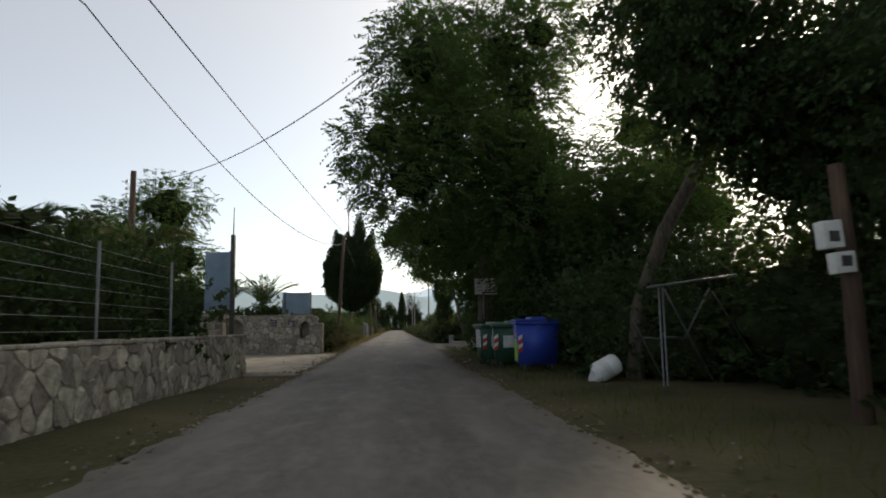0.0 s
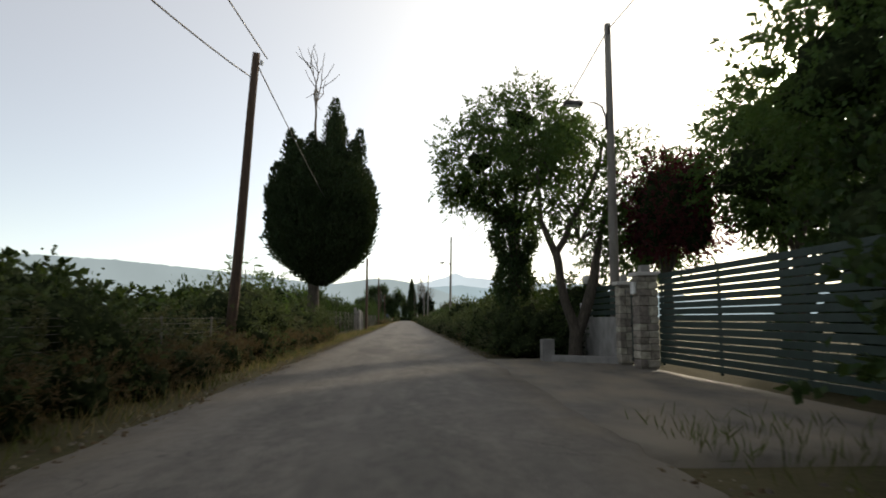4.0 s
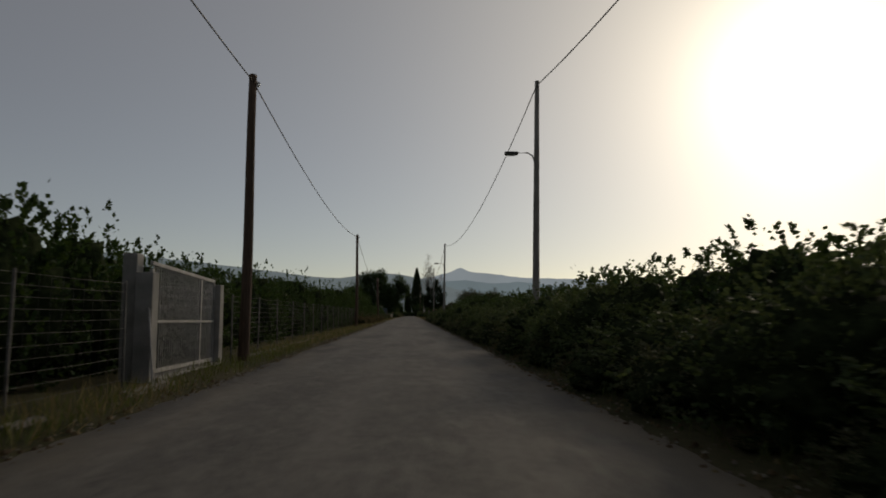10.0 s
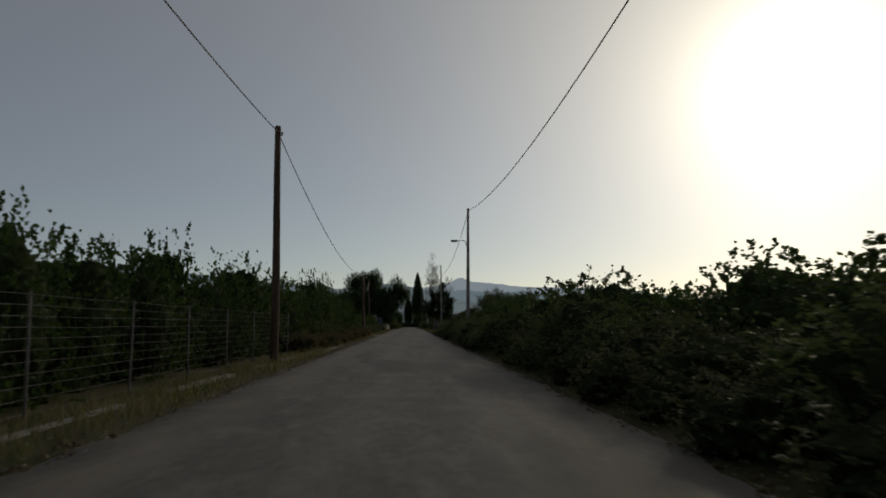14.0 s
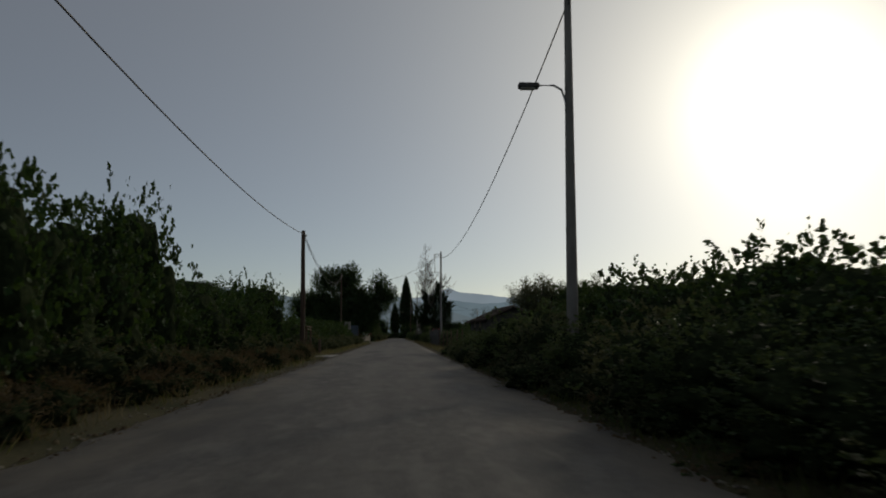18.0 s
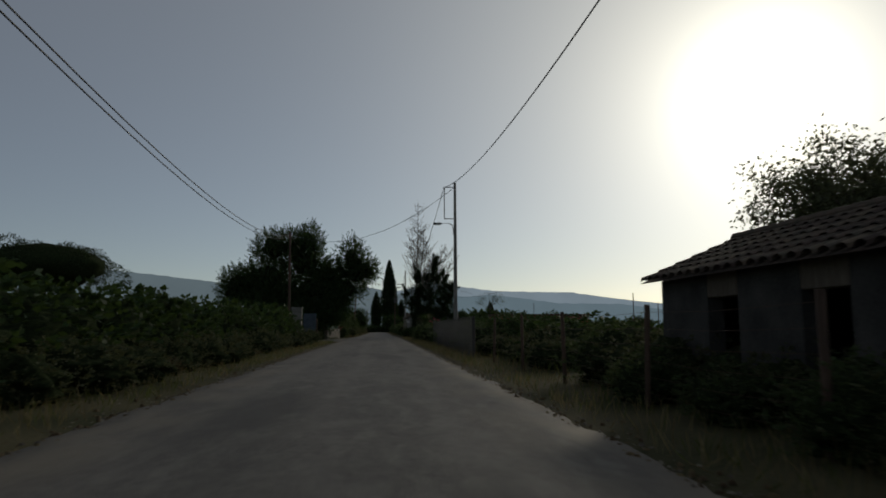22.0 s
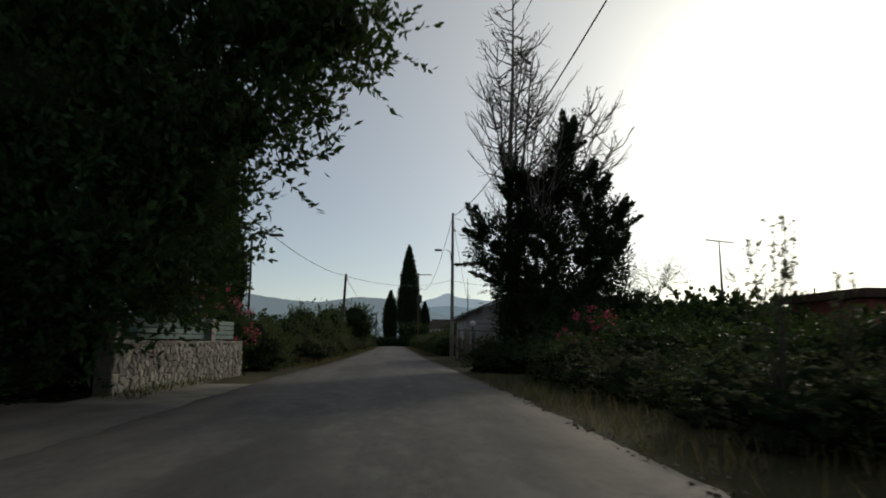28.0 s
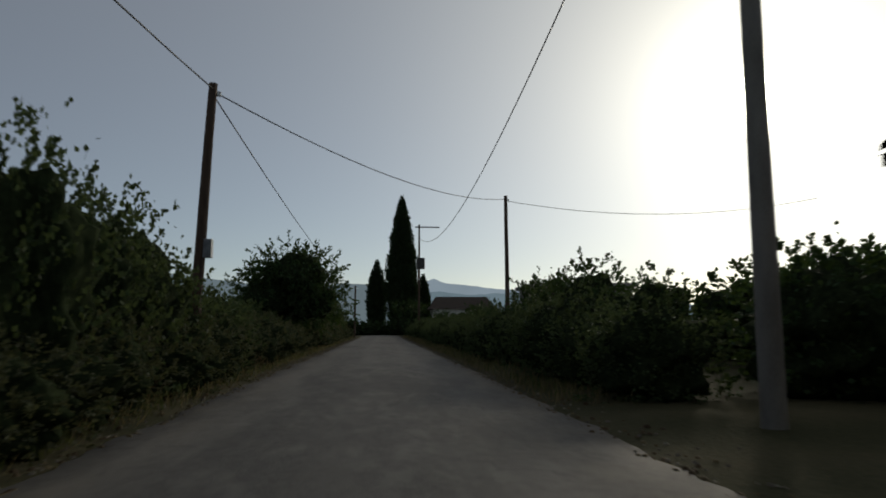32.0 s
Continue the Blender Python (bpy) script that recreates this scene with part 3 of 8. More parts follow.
def cypress(name, seed, m, profile, label, n=16000, leaf=0.16, width=0.03, trunk=0.28, lobes=0.16, mat=None):
    """profile: (height, radius) from the lowest foliage to the tip."""
    rng = np.random.default_rng(seed)
    mat = mat or LEAF_CYPRESS
    ob = thing(name, m, label, "tree")
    hz, hr = np.array([p[0] for p in profile], float), np.array([p[1] for p in profile], float)
    z = rng.uniform(hz[0], hz[-1], n * 3)
    keep = rng.uniform(0, hr.max(), n * 3) < np.interp(z, hz, hr) + 0.05
    z = z[keep][:n]
    a = rng.uniform(0, 6.283, len(z))
    r = np.interp(z, hz, hr)
    lob = np.array([noise.noise(Vector((math.cos(t) * 1.6, math.sin(t) * 1.6, h * 0.55)) + Vector((seed, 0, 0))) + 0.6 * noise.noise(Vector((math.cos(t) * 4, math.sin(t) * 4, h * 1.6)) + Vector((seed, 5, 0))) for t, h in zip(a, z)])
    rr = r * (1 + lobes * lob) * rng.uniform(0.80, 1.03, len(z))
    C = np.stack([np.cos(a) * rr, np.sin(a) * rr, z], 1)
    D = np.stack([np.cos(a) * 0.7, np.sin(a) * 0.7, np.full(len(z), 0.9)], 1) + rng.normal(size=(len(z), 3)) * 0.4
    # feathery sprays that stick out of the outline
    cs, ds = [C], [D]
    for i in rng.integers(0, len(z), 160):
        k = 16
        s = np.linspace(0, 1, k)[:, None]
        w = unit(D[i])
        cs.append(C[i] + w * s * rng.uniform(0.15, 0.5) * min(1.0, r[i] + 0.2) + rng.normal(size=(k, 3)) * 0.025)
        ds.append(w + rng.normal(size=(k, 3)) * 0.6)
    v, q = leaf_quads(rng, np.concatenate(cs), np.concatenate(ds), leaf, width)
    obj("crown", np_mesh(name + "_crown", v, q, mat), ob)
    # solid core whose dark colour stands in for shade inside the foliage
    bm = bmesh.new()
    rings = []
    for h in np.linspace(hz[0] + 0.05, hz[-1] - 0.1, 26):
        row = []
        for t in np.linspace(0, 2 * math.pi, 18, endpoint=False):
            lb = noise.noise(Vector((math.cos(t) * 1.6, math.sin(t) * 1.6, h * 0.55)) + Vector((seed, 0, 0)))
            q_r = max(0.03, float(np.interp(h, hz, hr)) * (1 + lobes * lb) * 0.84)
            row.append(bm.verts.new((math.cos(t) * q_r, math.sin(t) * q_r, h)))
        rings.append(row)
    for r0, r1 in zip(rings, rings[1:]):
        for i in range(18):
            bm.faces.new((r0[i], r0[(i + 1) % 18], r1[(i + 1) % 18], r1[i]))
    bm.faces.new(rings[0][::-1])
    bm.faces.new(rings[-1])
    part("crown_core", bm, CROWN_SHADE, ob)
    tubes("trunk", [([(0, 0, -0.2), (0, 0, 0.3), (0.03, 0, hz[0]), (0, 0, hz[0] + (hz[-1] - hz[0]) * 0.5)], [trunk * 1.3, trunk * 1.05, trunk, trunk * 0.4])], BARK, ob, 10)
    return ob


def blob_tree(name, seed, m, trunk, blobs, label, mat, dens=90, leaf=0.13, width=0.032, frond=False, core=0.62, hang=0.25, rough=0.4, bark=None, shoots=10, up=0.1, category="tree", thick=0.55, reach=1.0, root=None):
    """A tree whose crown is made of several leafy masses: trunk is (points, radii), blobs are (centre, radii)."""
    rng = np.random.default_rng(seed)
    ob = thing(name, m, label, category)
    tubes("trunk", [trunk], bark or BARK, ob, 10)
    top, tr = np.array(root or trunk[0][-1], float), trunk[1][-1]
    paths, vs, qs, base = [], [], [], 0
    for i, (c, r) in enumerate(blobs):
        c, r = np.array(c, float), np.array(r, float)
        mid = (top + c) / 2 + rng.normal(size=3) * 0.15 + np.array([0, 0, 0.15])
        paths.append(([top - np.array([0, 0, 0.3]), mid, c], [tr * 0.9 * thick, tr * 0.6 * thick, tr * 0.35 * thick]))
        for _ in range(9):
            u = unit(rng.normal(size=3) + np.array([0, 0, 0.2]))
            e_ = c + u * r * 0.95
            paths.append(([c, (c + e_) / 2 + rng.normal(size=3) * 0.12, e_], [tr * 0.26 * thick, tr * 0.14 * thick, 0.006]))
        area = 4 * math.pi * ((r[0] * r[1]) ** 1.6 / 3 + (r[0] * r[2]) ** 1.6 / 3 + (r[1] * r[2]) ** 1.6 / 3) ** (1 / 1.6)
        n = int(dens * area)
        if frond:
            P, U = ellipsoid_points(rng, max(20, n // 12), r, inner=0.5, rough=rough, seed=seed + i * 3.7)
            k = len(P)
            way = unit(U * 0.8 + rng.normal(size=(k, 3)) * 0.55 + np.array([0, 0, up]))
            ln = rng.uniform(0.35, 0.8, k)[:, None]
            side = unit(np.cross(way, np.array([0.1, 0.0, 1.0])))
            cs, ds = [], []
            for s in np.linspace(0.15, 1, 7):
                pt = P + way * s * ln + np.array([0, 0, -1.0]) * s * s * ln * 0.4
                for sg in (1, -1):
                    cs.append(pt)
                    ds.append(side * sg + way * 0.55 + np.array([0, 0, -hang]) + rng.normal(size=(k, 3)) * 0.15)
            C, D = np.concatenate(cs), np.concatenate(ds)
        else:
            P, U = ellipsoid_points(rng, int(n * 0.3), r, inner=0.5, rough=rough, seed=seed + i * 3.7)
            C, D = P, U * 0.6 + rng.normal(size=P.shape) * 0.8 + np.array([0, 0, up - hang])
            P, U = ellipsoid_points(rng, int(n * 0.7 / 12), r, inner=0.55, rough=rough, seed=seed + i * 3.7)
            C1, D1 = tufts(rng, P, U, 12, leaf * 3.0 * reach, up - hang, 0.8)
            C, D = np.concatenate([C, C1]), np.concatenate([D, D1])
            for _ in range(shoots):
                u = unit(rng.normal(size=3) + np.array([0, 0, 0.4]))
                w = unit(u + np.array([0, 0, 0.5]) + rng.normal(size=3) * 0.3)
                kk = 22
                s = np.linspace(0, 1, kk)[:, None]
                C = np.concatenate([C, u * r * 0.95 + w * s * reach * rng.uniform(0.35, 0.9) + rng.normal(size=(kk, 3)) * 0.03])
                D = np.concatenate([D, w * 0.8 + rng.normal(size=(kk, 3)) * 0.7])
        lv, lq = leaf_quads(rng, C + c, D, leaf, width)
        vs.append(lv)
        qs.append(lq + base)
        base += len(lv)
        if core:
            # opaque core; its dark colour is the crown's painted inner shade
            lm = obj("crown_core", lump(rng, name + "_core", core, CROWN_SHADE, r, 0.5, 3), ob)
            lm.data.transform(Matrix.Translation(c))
    tubes("branchwork", paths, bark or BARK, ob, 5)
    obj("crown", np_mesh(name + "_crown", np.concatenate(vs), np.concatenate(qs), mat), ob)
    return ob


def spans(a, b, sag, n=14):
    a, b = np.array(a, float), np.array(b, float)
    s = np.linspace(0, 1, n)[:, None]
    p = a + (b - a) * s
    p[:, 2] -= (4 * s * (1 - s))[:, 0] * sag
    return p


def wire(a, b, sag=0.8, r=0.018, name="overhead_cable", label="thin black overhead cable slung between poles"):
    p = spans(a, b, sag, 24)
    ob = tubes(name, [(p - np.array(a), np.full(len(p), r))], CABLE, None, 5)
    ob.location = a
    return tagged(ob, label, "cable", "overhead cables")


def stone_wall(name, a, b, height, thick, label, cell=0.34, seed=1, holes=(), top=None, cap=True, sides_out=1):
    """A rubble wall from a to b on plan; its stones are proud of the mortar on the face to the right of a->b (sides_out=1)."""
    rng = np.random.default_rng(seed)
    ax, bx = Vector((*a, 0)), Vector((*b, 0))
    length = (bx - ax).length
    ang = math.atan2(bx.y - ax.y, bx.x - ax.x)
    ob = thing(name, pose(ax.x, ax.y, 0, 0, 0, math.degrees(ang)), label, "wall", kind="structure")
    hgt = top or (lambda u: height)
    y_face = -thick / 2 * sides_out
    # body in columns, so that an uneven top and the openings stay real
    bm = bmesh.new()
    step = 0.2
    nu = max(2, int(length / step))
    for i in range(nu):
        u0, u1 = length * i / nu, length * (i + 1) / nu
        um = (u0 + u1) / 2
        spans_z = [(-0.2, hgt(um) - 0.03)]
        for (h0, h1, z0, z1f) in holes:
            if h0 < um < h1:
                spans_z = [(-0.2, z0), (z1f(um), hgt(um) - 0.03)]
        for z0, z1 in spans_z:
            if z1 - z0 > 0.02:
                add_box(bm, u0, u1 + 0.001, -thick / 2 + 0.003, thick / 2 - 0.003, z0, z1)
    part("mortar_bed", bm, MORTAR, ob)
    # fitted rubble: each stone fills the ground nearer to its own centre than to any other
    tall = max(hgt(length * s / 10) for s in range(11))
    rows, cols = int(tall / (cell * 0.86)) + 2, int(length / (cell * 1.1)) + 2
    seeds = []
    for r in range(-1, rows + 1):
        for c in range(-1, cols + 1):
            seeds.append(((c + 0.5 * (r % 2) + rng.uniform(-0.42, 0.42)) * cell * 1.1, (r + 0.5 + rng.uniform(-0.4, 0.4)) * cell * 0.86))
    seeds = np.array(seeds)
    seeds = seeds[rng.uniform(size=len(seeds)) > 0.1]
    for sx, sz in seeds:
        hh = hgt(min(max(sx, 0.0), length)) - 0.03
        if not (-0.1 < sx < length + 0.1 and sz < hh + 0.1) or any(h0 - 0.12 < sx < h1 + 0.12 and z0 - 0.06 < sz < z1f(min(max(sx, h0 + 1e-4), h1 - 1e-4)) + 0.2 for h0, h1, z0, z1f in holes):
            continue
        poly = [(max(0.0, sx - cell * 1.3), max(-0.05, sz - cell)), (min(length, sx + cell * 1.3), max(-0.05, sz - cell)), (min(length, sx + cell * 1.3), min(hh, sz + cell)), (max(0.0, sx - cell * 1.3), min(hh, sz + cell))]
        near = seeds[(np.abs(seeds[:, 0] - sx) < cell * 3) & (np.abs(seeds[:, 1] - sz) < cell * 3)]
        gap = rng.uniform(0.004, 0.011)
        for nx, nz in near:
            dx, dz = nx - sx, nz - sz
            dd = math.hypot(dx, dz)
            if dd < 1e-6:
                continue
            lim = dd / 2 - gap
            cut_, out_ = [((x - sx) * dx + (z - sz) * dz) / dd - lim for x, z in poly], []
            for k in range(len(poly)):
                (x0, z0), (x1, z1) = poly[k], poly[(k + 1) % len(poly)]
                d0, d1 = cut_[k], cut_[(k + 1) % len(poly)]
                if d0 <= 0:
                    out_.append((x0, z0))
                if d0 * d1 < 0:
                    t = d0 / (d0 - d1)
                    out_.append((x0 + (x1 - x0) * t, z0 + (z1 - z0) * t))
            poly = out_
            if len(poly) < 3:
                break
        if len(poly) < 3:
            continue
        P = np.array(poly)
        mx, mz = P.mean(0)
        if np.ptp(P[:, 0]) < 0.05 or np.ptp(P[:, 1]) < 0.04:
            continue
        # blunted corners, then a bulging front
        Q = np.concatenate([np.stack([P * 0.8 + np.roll(P, -1, 0) * 0.2, P * 0.25 + np.roll(P, -1, 0) * 0.75], 1).reshape(-1, 2)])
        out, tip = rng.uniform(0.012, 0.05), rng.normal(size=2) * 0.06
        bm = bmesh.new()
        rings = []
        for f, y_ in ((1.0, -0.05), (0.95, out * 0.55), (0.74, out)):
            rings.append([bm.verts.new((mx + (x - mx) * f, y_face - sides_out * (y_ + (0.0 if f > 0.9 else ((x - mx) * tip[0] + (z - mz) * tip[1]))), mz + (z - mz) * f)) for x, z in Q])
        m_ = len(Q)
        for r0, r1 in zip(rings, rings[1:]):
            for k in range(m_):
                bm.faces.new((r0[k], r0[(k + 1) % m_], r1[(k + 1) % m_], r1[k]))
        bm.faces.new(rings[-1])
        bmesh.ops.recalc_face_normals(bm, faces=bm.faces)
        part("stone", bm, STONE, ob)
    if cap:
        k = max(1, int(length / 0.55))
        for i in range(k):
            u0, u1 = length * i / k + 0.008, length * (i + 1) / k - 0.008
            h = hgt((u0 + u1) / 2) - 0.03
            part("capstone", box(u0, u1, -thick / 2 - 0.03, thick / 2 + 0.02, h, h + rng.uniform(0.045, 0.085), 0.018), STONE, ob)
    return ob


# ---------------------------------------------------------------- ground, road, distance
BEDS = ((-19.5, -2.0, 25.0, 44.0), (1.5, 7.5, 43.5, 62.5), (-28.0, -2.5, 267.5, 285.5), (-7.5, -2.5, 281.5, 291.0))


def ground_height(x, y):
    if any(x0 < x < x1 and y0 < y < y1 for x0, x1, y0, y1 in BEDS):
        return -0.13
    off = max(0.0, max(-3.4 - x, x - 2.5))
    return -0.04 + min(1.0, off / 1.5) * (0.06 * noise.noise(Vector((x * 0.35, y * 0.35, 0))) + 0.06)


def axis(points):
    out = []
    for a, b, s in points:
        k = max(1, round((b - a) / s))
        out += [a + (b - a) * i / k for i in range(k)]
    return out + [points[-1][1]]


gx = axis([(-4500, -500, 1000), (-500, -60, 110), (-60, -20, 8), (-20, -3.4, 1.0), (-3.4, 2.6, 3.0), (2.6, 20, 1.0), (20, 60, 8), (60, 500, 110), (500, 4500, 1000)])
gy = axis([(-4500, -500, 1000), (-500, -30, 90), (-30, 420, 2.0), (420, 700, 40), (700, 4900, 700)])
gv = [(x, y, ground_height(x, y)) for y in gy for x in gx]
nx = len(gx)
gq = [(j * nx + i, j * nx + i + 1, (j + 1) * nx + i + 1, (j + 1) * nx + i) for j in range(len(gy) - 1) for i in range(nx - 1)]
ground = obj("ground", np_mesh("ground", gv, gq, SOIL))
tagged(ground, "dry soil with sparse grass beside the road", "ground", kind="structure")


def strip(name, rows_y, left, right, z, mat, label, category, cols=9, crown=0.04):
    v, q = [], []
    for y in rows_y:
        a, b = left(y), right(y)
        for i in range(-1, cols + 1):
            s = min(1, max(0, i / (cols - 1)))
            zz = z + crown * (1 - (2 * s - 1) ** 2) + 0.012 * noise.noise(Vector((s * 6, y * 0.4, 3)))
            x = a + (b - a) * s
            if i in (-1, cols):
                zz, x = z - 0.14, x + (-0.12 if i < 0 else 0.12)
            v.append((x, y, zz))
    w = cols + 2
    first, last = v[:w], v[-w:]
    v = [(x, y - 0.1, z - 0.16) for x, y, _ in first] + v + [(x, y + 0.1, z - 0.16) for x, y, _ in last]
    for j in range(len(rows_y) + 1):
        for i in range(w - 1):
            q.append((j * w + i, j * w + i + 1, (j + 1) * w + i + 1, (j + 1) * w + i))
    me = np_mesh(name, v, q, mat)
    smooth(me)
    return tagged(obj(name, me), label, category, kind="structure")


def ragged(base, seed, amount=0.16):
    return lambda y: base(y) + amount * noise.noise(Vector((y * 0.6, seed, 0))) + 0.12 * noise.noise(Vector((y * 2.3, seed, 5))) + 0.06 * noise.noise(Vector((y * 6.1, seed, 9)))


def left_edge(y):
    return float(np.interp(y, [0, 24, 45, 100, 165, 245, 292, 310, 400], [-3.0, -2.9, -3.2, -3.3, -3.6, -3.85, -3.9, -3.3, -2.9]))


def right_edge(y):
    return float(np.interp(y, [0, 30, 60, 105, 175, 230, 287, 315, 400], [2.1, 1.95, 2.4, 2.5, 2.7, 2.7, 2.9, 2.4, 2.3]))


road = strip("road", axis([(-60, 418, 0.3)]), ragged(left_edge, 1), ragged(right_edge, 2), 0.0, ASPHALT, "worn grey asphalt country road with ragged edges", "road", 11)
strip("gravel_yard", axis([(26.8, 42.3, 0.7)]), lambda y: -17.0, lambda y: -2.6, -0.045, GRAVEL, "pale gravel entrance beside the road", "pavement", 12, 0.02)
strip("gravel_forecourt", axis([(45.5, 60.5, 0.7)]), lambda y: 2.2, lambda y: 6.2, -0.03, ASPHALT, "grey asphalt apron in front of the gate", "pavement", 7, 0.0)
strip("side_road", axis([(269.5, 283.5, 0.7)]), lambda y: -26.0, lambda y: -3.2, -0.03, ASPHALT, "asphalt mouth of a side road", "road", 12, 0.0)
strip("gravel_drive", axis([(283.0, 289.5, 0.5)]), lambda y: -6.4, lambda y: -3.0, -0.025, GRAVEL, "pale gravel patch in front of the stone wall", "pavement", 7, 0.0)


def ridge(name, dist, table, mat, label, depth=500, rough=0.05):
    """A far hill line: (azimuth, elevation) in degrees seen from the middle of the road."""
    az = np.linspace(table[0][0], table[-1][0], 220)
    el = np.interp(az, [p[0] for p in table], [p[1] for p in table])
    v, q = [], []
    for i, (a, e) in enumerate(zip(az, el)):
        h = dist * math.tan(radians(e)) * (1 + rough * noise.noise(Vector((a * 1.7, dist, 0))) + rough * 0.5 * noise.noise(Vector((a * 6, dist, 2))))
        sx, cy = math.sin(radians(a)), math.cos(radians(a))
        v += [(sx * dist * 0.97, 150 + cy * dist * 0.97, -5), (sx * dist, 150 + cy * dist, h + 1.25), (sx * (dist + depth), 150 + cy * (dist + depth), -5)]
        if i:
            b = 3 * i
            q += [(b - 3, b, b + 1, b - 2), (b - 2, b + 1, b + 2, b - 1)]
    return tagged(obj(name, np_mesh(name, v, q, mat)), label, "hill", kind="structure")


# glowing backdrops; their haze is only in the colour
ridge("backdrop_far_mountain", 4300, [(-10, 2.4), (-2, 2.7), (2.0, 3.2), (3.5, 3.6), (4.3, 4.02), (5.2, 3.6), (7.3, 3.4), (9.5, 3.1), (12, 3.0), (16, 2.9), (20, 2.3), (25, 1.7), (30, 1.2), (40, 0.8), (60, 0.8)], RIDGE_FAR, "pale blue backdrop mountain with one peak, evening haze painted in", rough=0.015)
ridge("backdrop_blue_ridge", 3600, [(-4, 2.2), (0, 2.5), (2.5, 2.75), (4.7, 2.9), (7.3, 2.6), (9.5, 2.75), (12, 2.45), (15, 2.0), (20, 1.9), (24, 1.3), (29, 1.2), (32, 1.75), (34.3, 2.5), (36.2, 2.9), (39, 2.75), (45, 2.2), (60, 1.5)], RIDGE_MID, "blue-grey backdrop ridge, evening haze painted in", rough=0.02)
ridge("backdrop_left_ridge", 3000, [(-75, 4.0), (-50, 5.2), (-40, 5.1), (-30, 4.9), (-24, 4.7), (-17.7, 4.2), (-11.7, 3.55), (-8, 3.1), (-6, 3.05), (-3, 3.5), (-1.2, 3.45), (0.6, 3.1), (2.5, 2.6), (5, 1.8), (8, 1.0)], RIDGE_LEFT, "long grey-blue backdrop ridge, evening haze painted in", rough=0.02)


# ---------------------------------------------------------------- plants that repeat
class Kind:
    """Prototypes of a plant and the placing of them."""

    def __init__(self, protos, group):
        self.protos, self.used, self.group, self.rng, self.i = protos, set(), group, np.random.default_rng(len(group)), 0
        for p in protos:
            p["group"] = group

    def put(self, x, y, s=1.0, sz=None, rot=None, z=0.0):
        p = self.protos[self.i % len(self.protos)]
        self.i += 1
        m = pose(x, y, z - 0.03, 0, 0, self.rng.uniform(0, 360) if rot is None else rot) @ Matrix.Diagonal((s, s, sz or s, 1))
        if p.name in self.used:
            return copy_thing(p, m)
        self.used.add(p.name)
        p.matrix_basis = m
        return p


hedge = Kind([bush("hedge_bush", 11 + i, (1.25, 1.25, 1.3), 0.07, 0.03, 4400, LEAF_HEDGE, "dense dark green roadside hedge bush with loose shoots", shoots=44, shoot_len=0.24) for i in range(3)], "hedge bushes along the road")
back_hedge = Kind([bush("tall_bush", 21 + i, (1.5, 1.5, 1.45), 0.1, 0.042, 3300, LEAF_DARK, "dark green bush behind the roadside hedge", shoots=36, shoot_len=0.3) for i in range(3)], "taller bushes behind the hedge")
citrus = Kind([bush("orange_tree", 31 + i, (1.55, 1.55, 1.55), 0.1, 0.042, 3400, LEAF_CITRUS, "rounded orange tree with glossy dark green leaves", "tree", shoots=40, shoot_len=0.28) for i in range(3)], "orange trees of the orchard")
field_bush = Kind([bush("field_bush", 61 + i, (1.5, 1.5, 1.45), 0.19, 0.075, 900, LEAF_DARK, "dark green bush standing in the field", shoots=14, shoot_len=0.35) for i in range(3)], "bushes of the fields")
dusty = Kind([bush("wild_bush", 41 + i, (1.15, 1.15, 1.05), 0.085, 0.024, 1900, LEAF_OLIVE, "dusty grey-green wild bush beside the road", shoots=30, shoot_len=0.25) for i in range(3)], "wild bushes beside the road")
weeds = Kind([bush("dry_weed_bush", 51 + i, (0.7, 0.7, 0.62), 0.14, 0.009, 900, LEAF_DRY, "dry brown weeds beside the road", "weeds", shoots=40, shoot_len=0.5) for i in range(2)], "dry weeds beside the road")
R_ = np.random.default_rng(77)


def hill(y, table):
    return float(np.interp(y, [p[0] for p in table], [p[1] for p in table]))


# hedge on the right, up to the ruined house
RIGHT_TOP = [(62, 1.9), (68, 2.1), (74, 2.15), (78, 2.2), (82, 1.9), (84, 2.0), (90, 1.7), (101, 1.75), (104, 1.9), (112, 1.95), (118, 1.75), (122, 2.0), (125, 1.7), (128, 1.55), (134, 1.85), (138, 2.1), (142, 1.85), (150, 1.85), (158, 2.0), (161, 1.9), (164, 1.75), (169, 1.7), (172, 1.9), (175, 2.3), (187, 2.25), (190.5, 1.7), (193, 1.5), (197, 1.55), (200, 1.6)]
y = 62.5
while y < 198.5:
    h = hill(y, RIGHT_TOP) * R_.uniform(0.78, 1.12)
    (hedge if R_.uniform() < 0.75 else dusty).put(4.35 + R_.uniform(-0.3, 0.3) - (0.1 if y < 130 else 0.0), y, R_.uniform(0.95, 1.15), h / 2.42)
    y += R_.uniform(1.7, 2.3)
y = 64.0
while y < 201:
    h = hill(y, RIGHT_TOP) * R_.uniform(0.92, 1.18)
    back_hedge.put(7.0 + R_.uniform(-0.5, 0.5), y, R_.uniform(1.0, 1.25), h * 1.28 / 2.7)
    y += R_.uniform(2.5, 3.3)
for y in np.arange(63, 205, 2.4):
    (dusty if R_.uniform() < 0.7 else weeds).put(3.35 + R_.uniform(-0.2, 0.2), y + R_.uniform(-0.5, 0.5), R_.uniform(0.55, 0.75), R_.uniform(0.35, 0.6))
hedge.put(4.75, 96.2, 1.3, 1.46)
hedge.put(5.5, 97.6, 1.25, 1.42)
back_hedge.put(6.2, 124.2, 0.75, 0.8)
for y, sz in ((79.4, 1.06), (77.3, 1.08), (81.6, 1.04)):
    back_hedge.put(5.7, y, 0.9, sz)
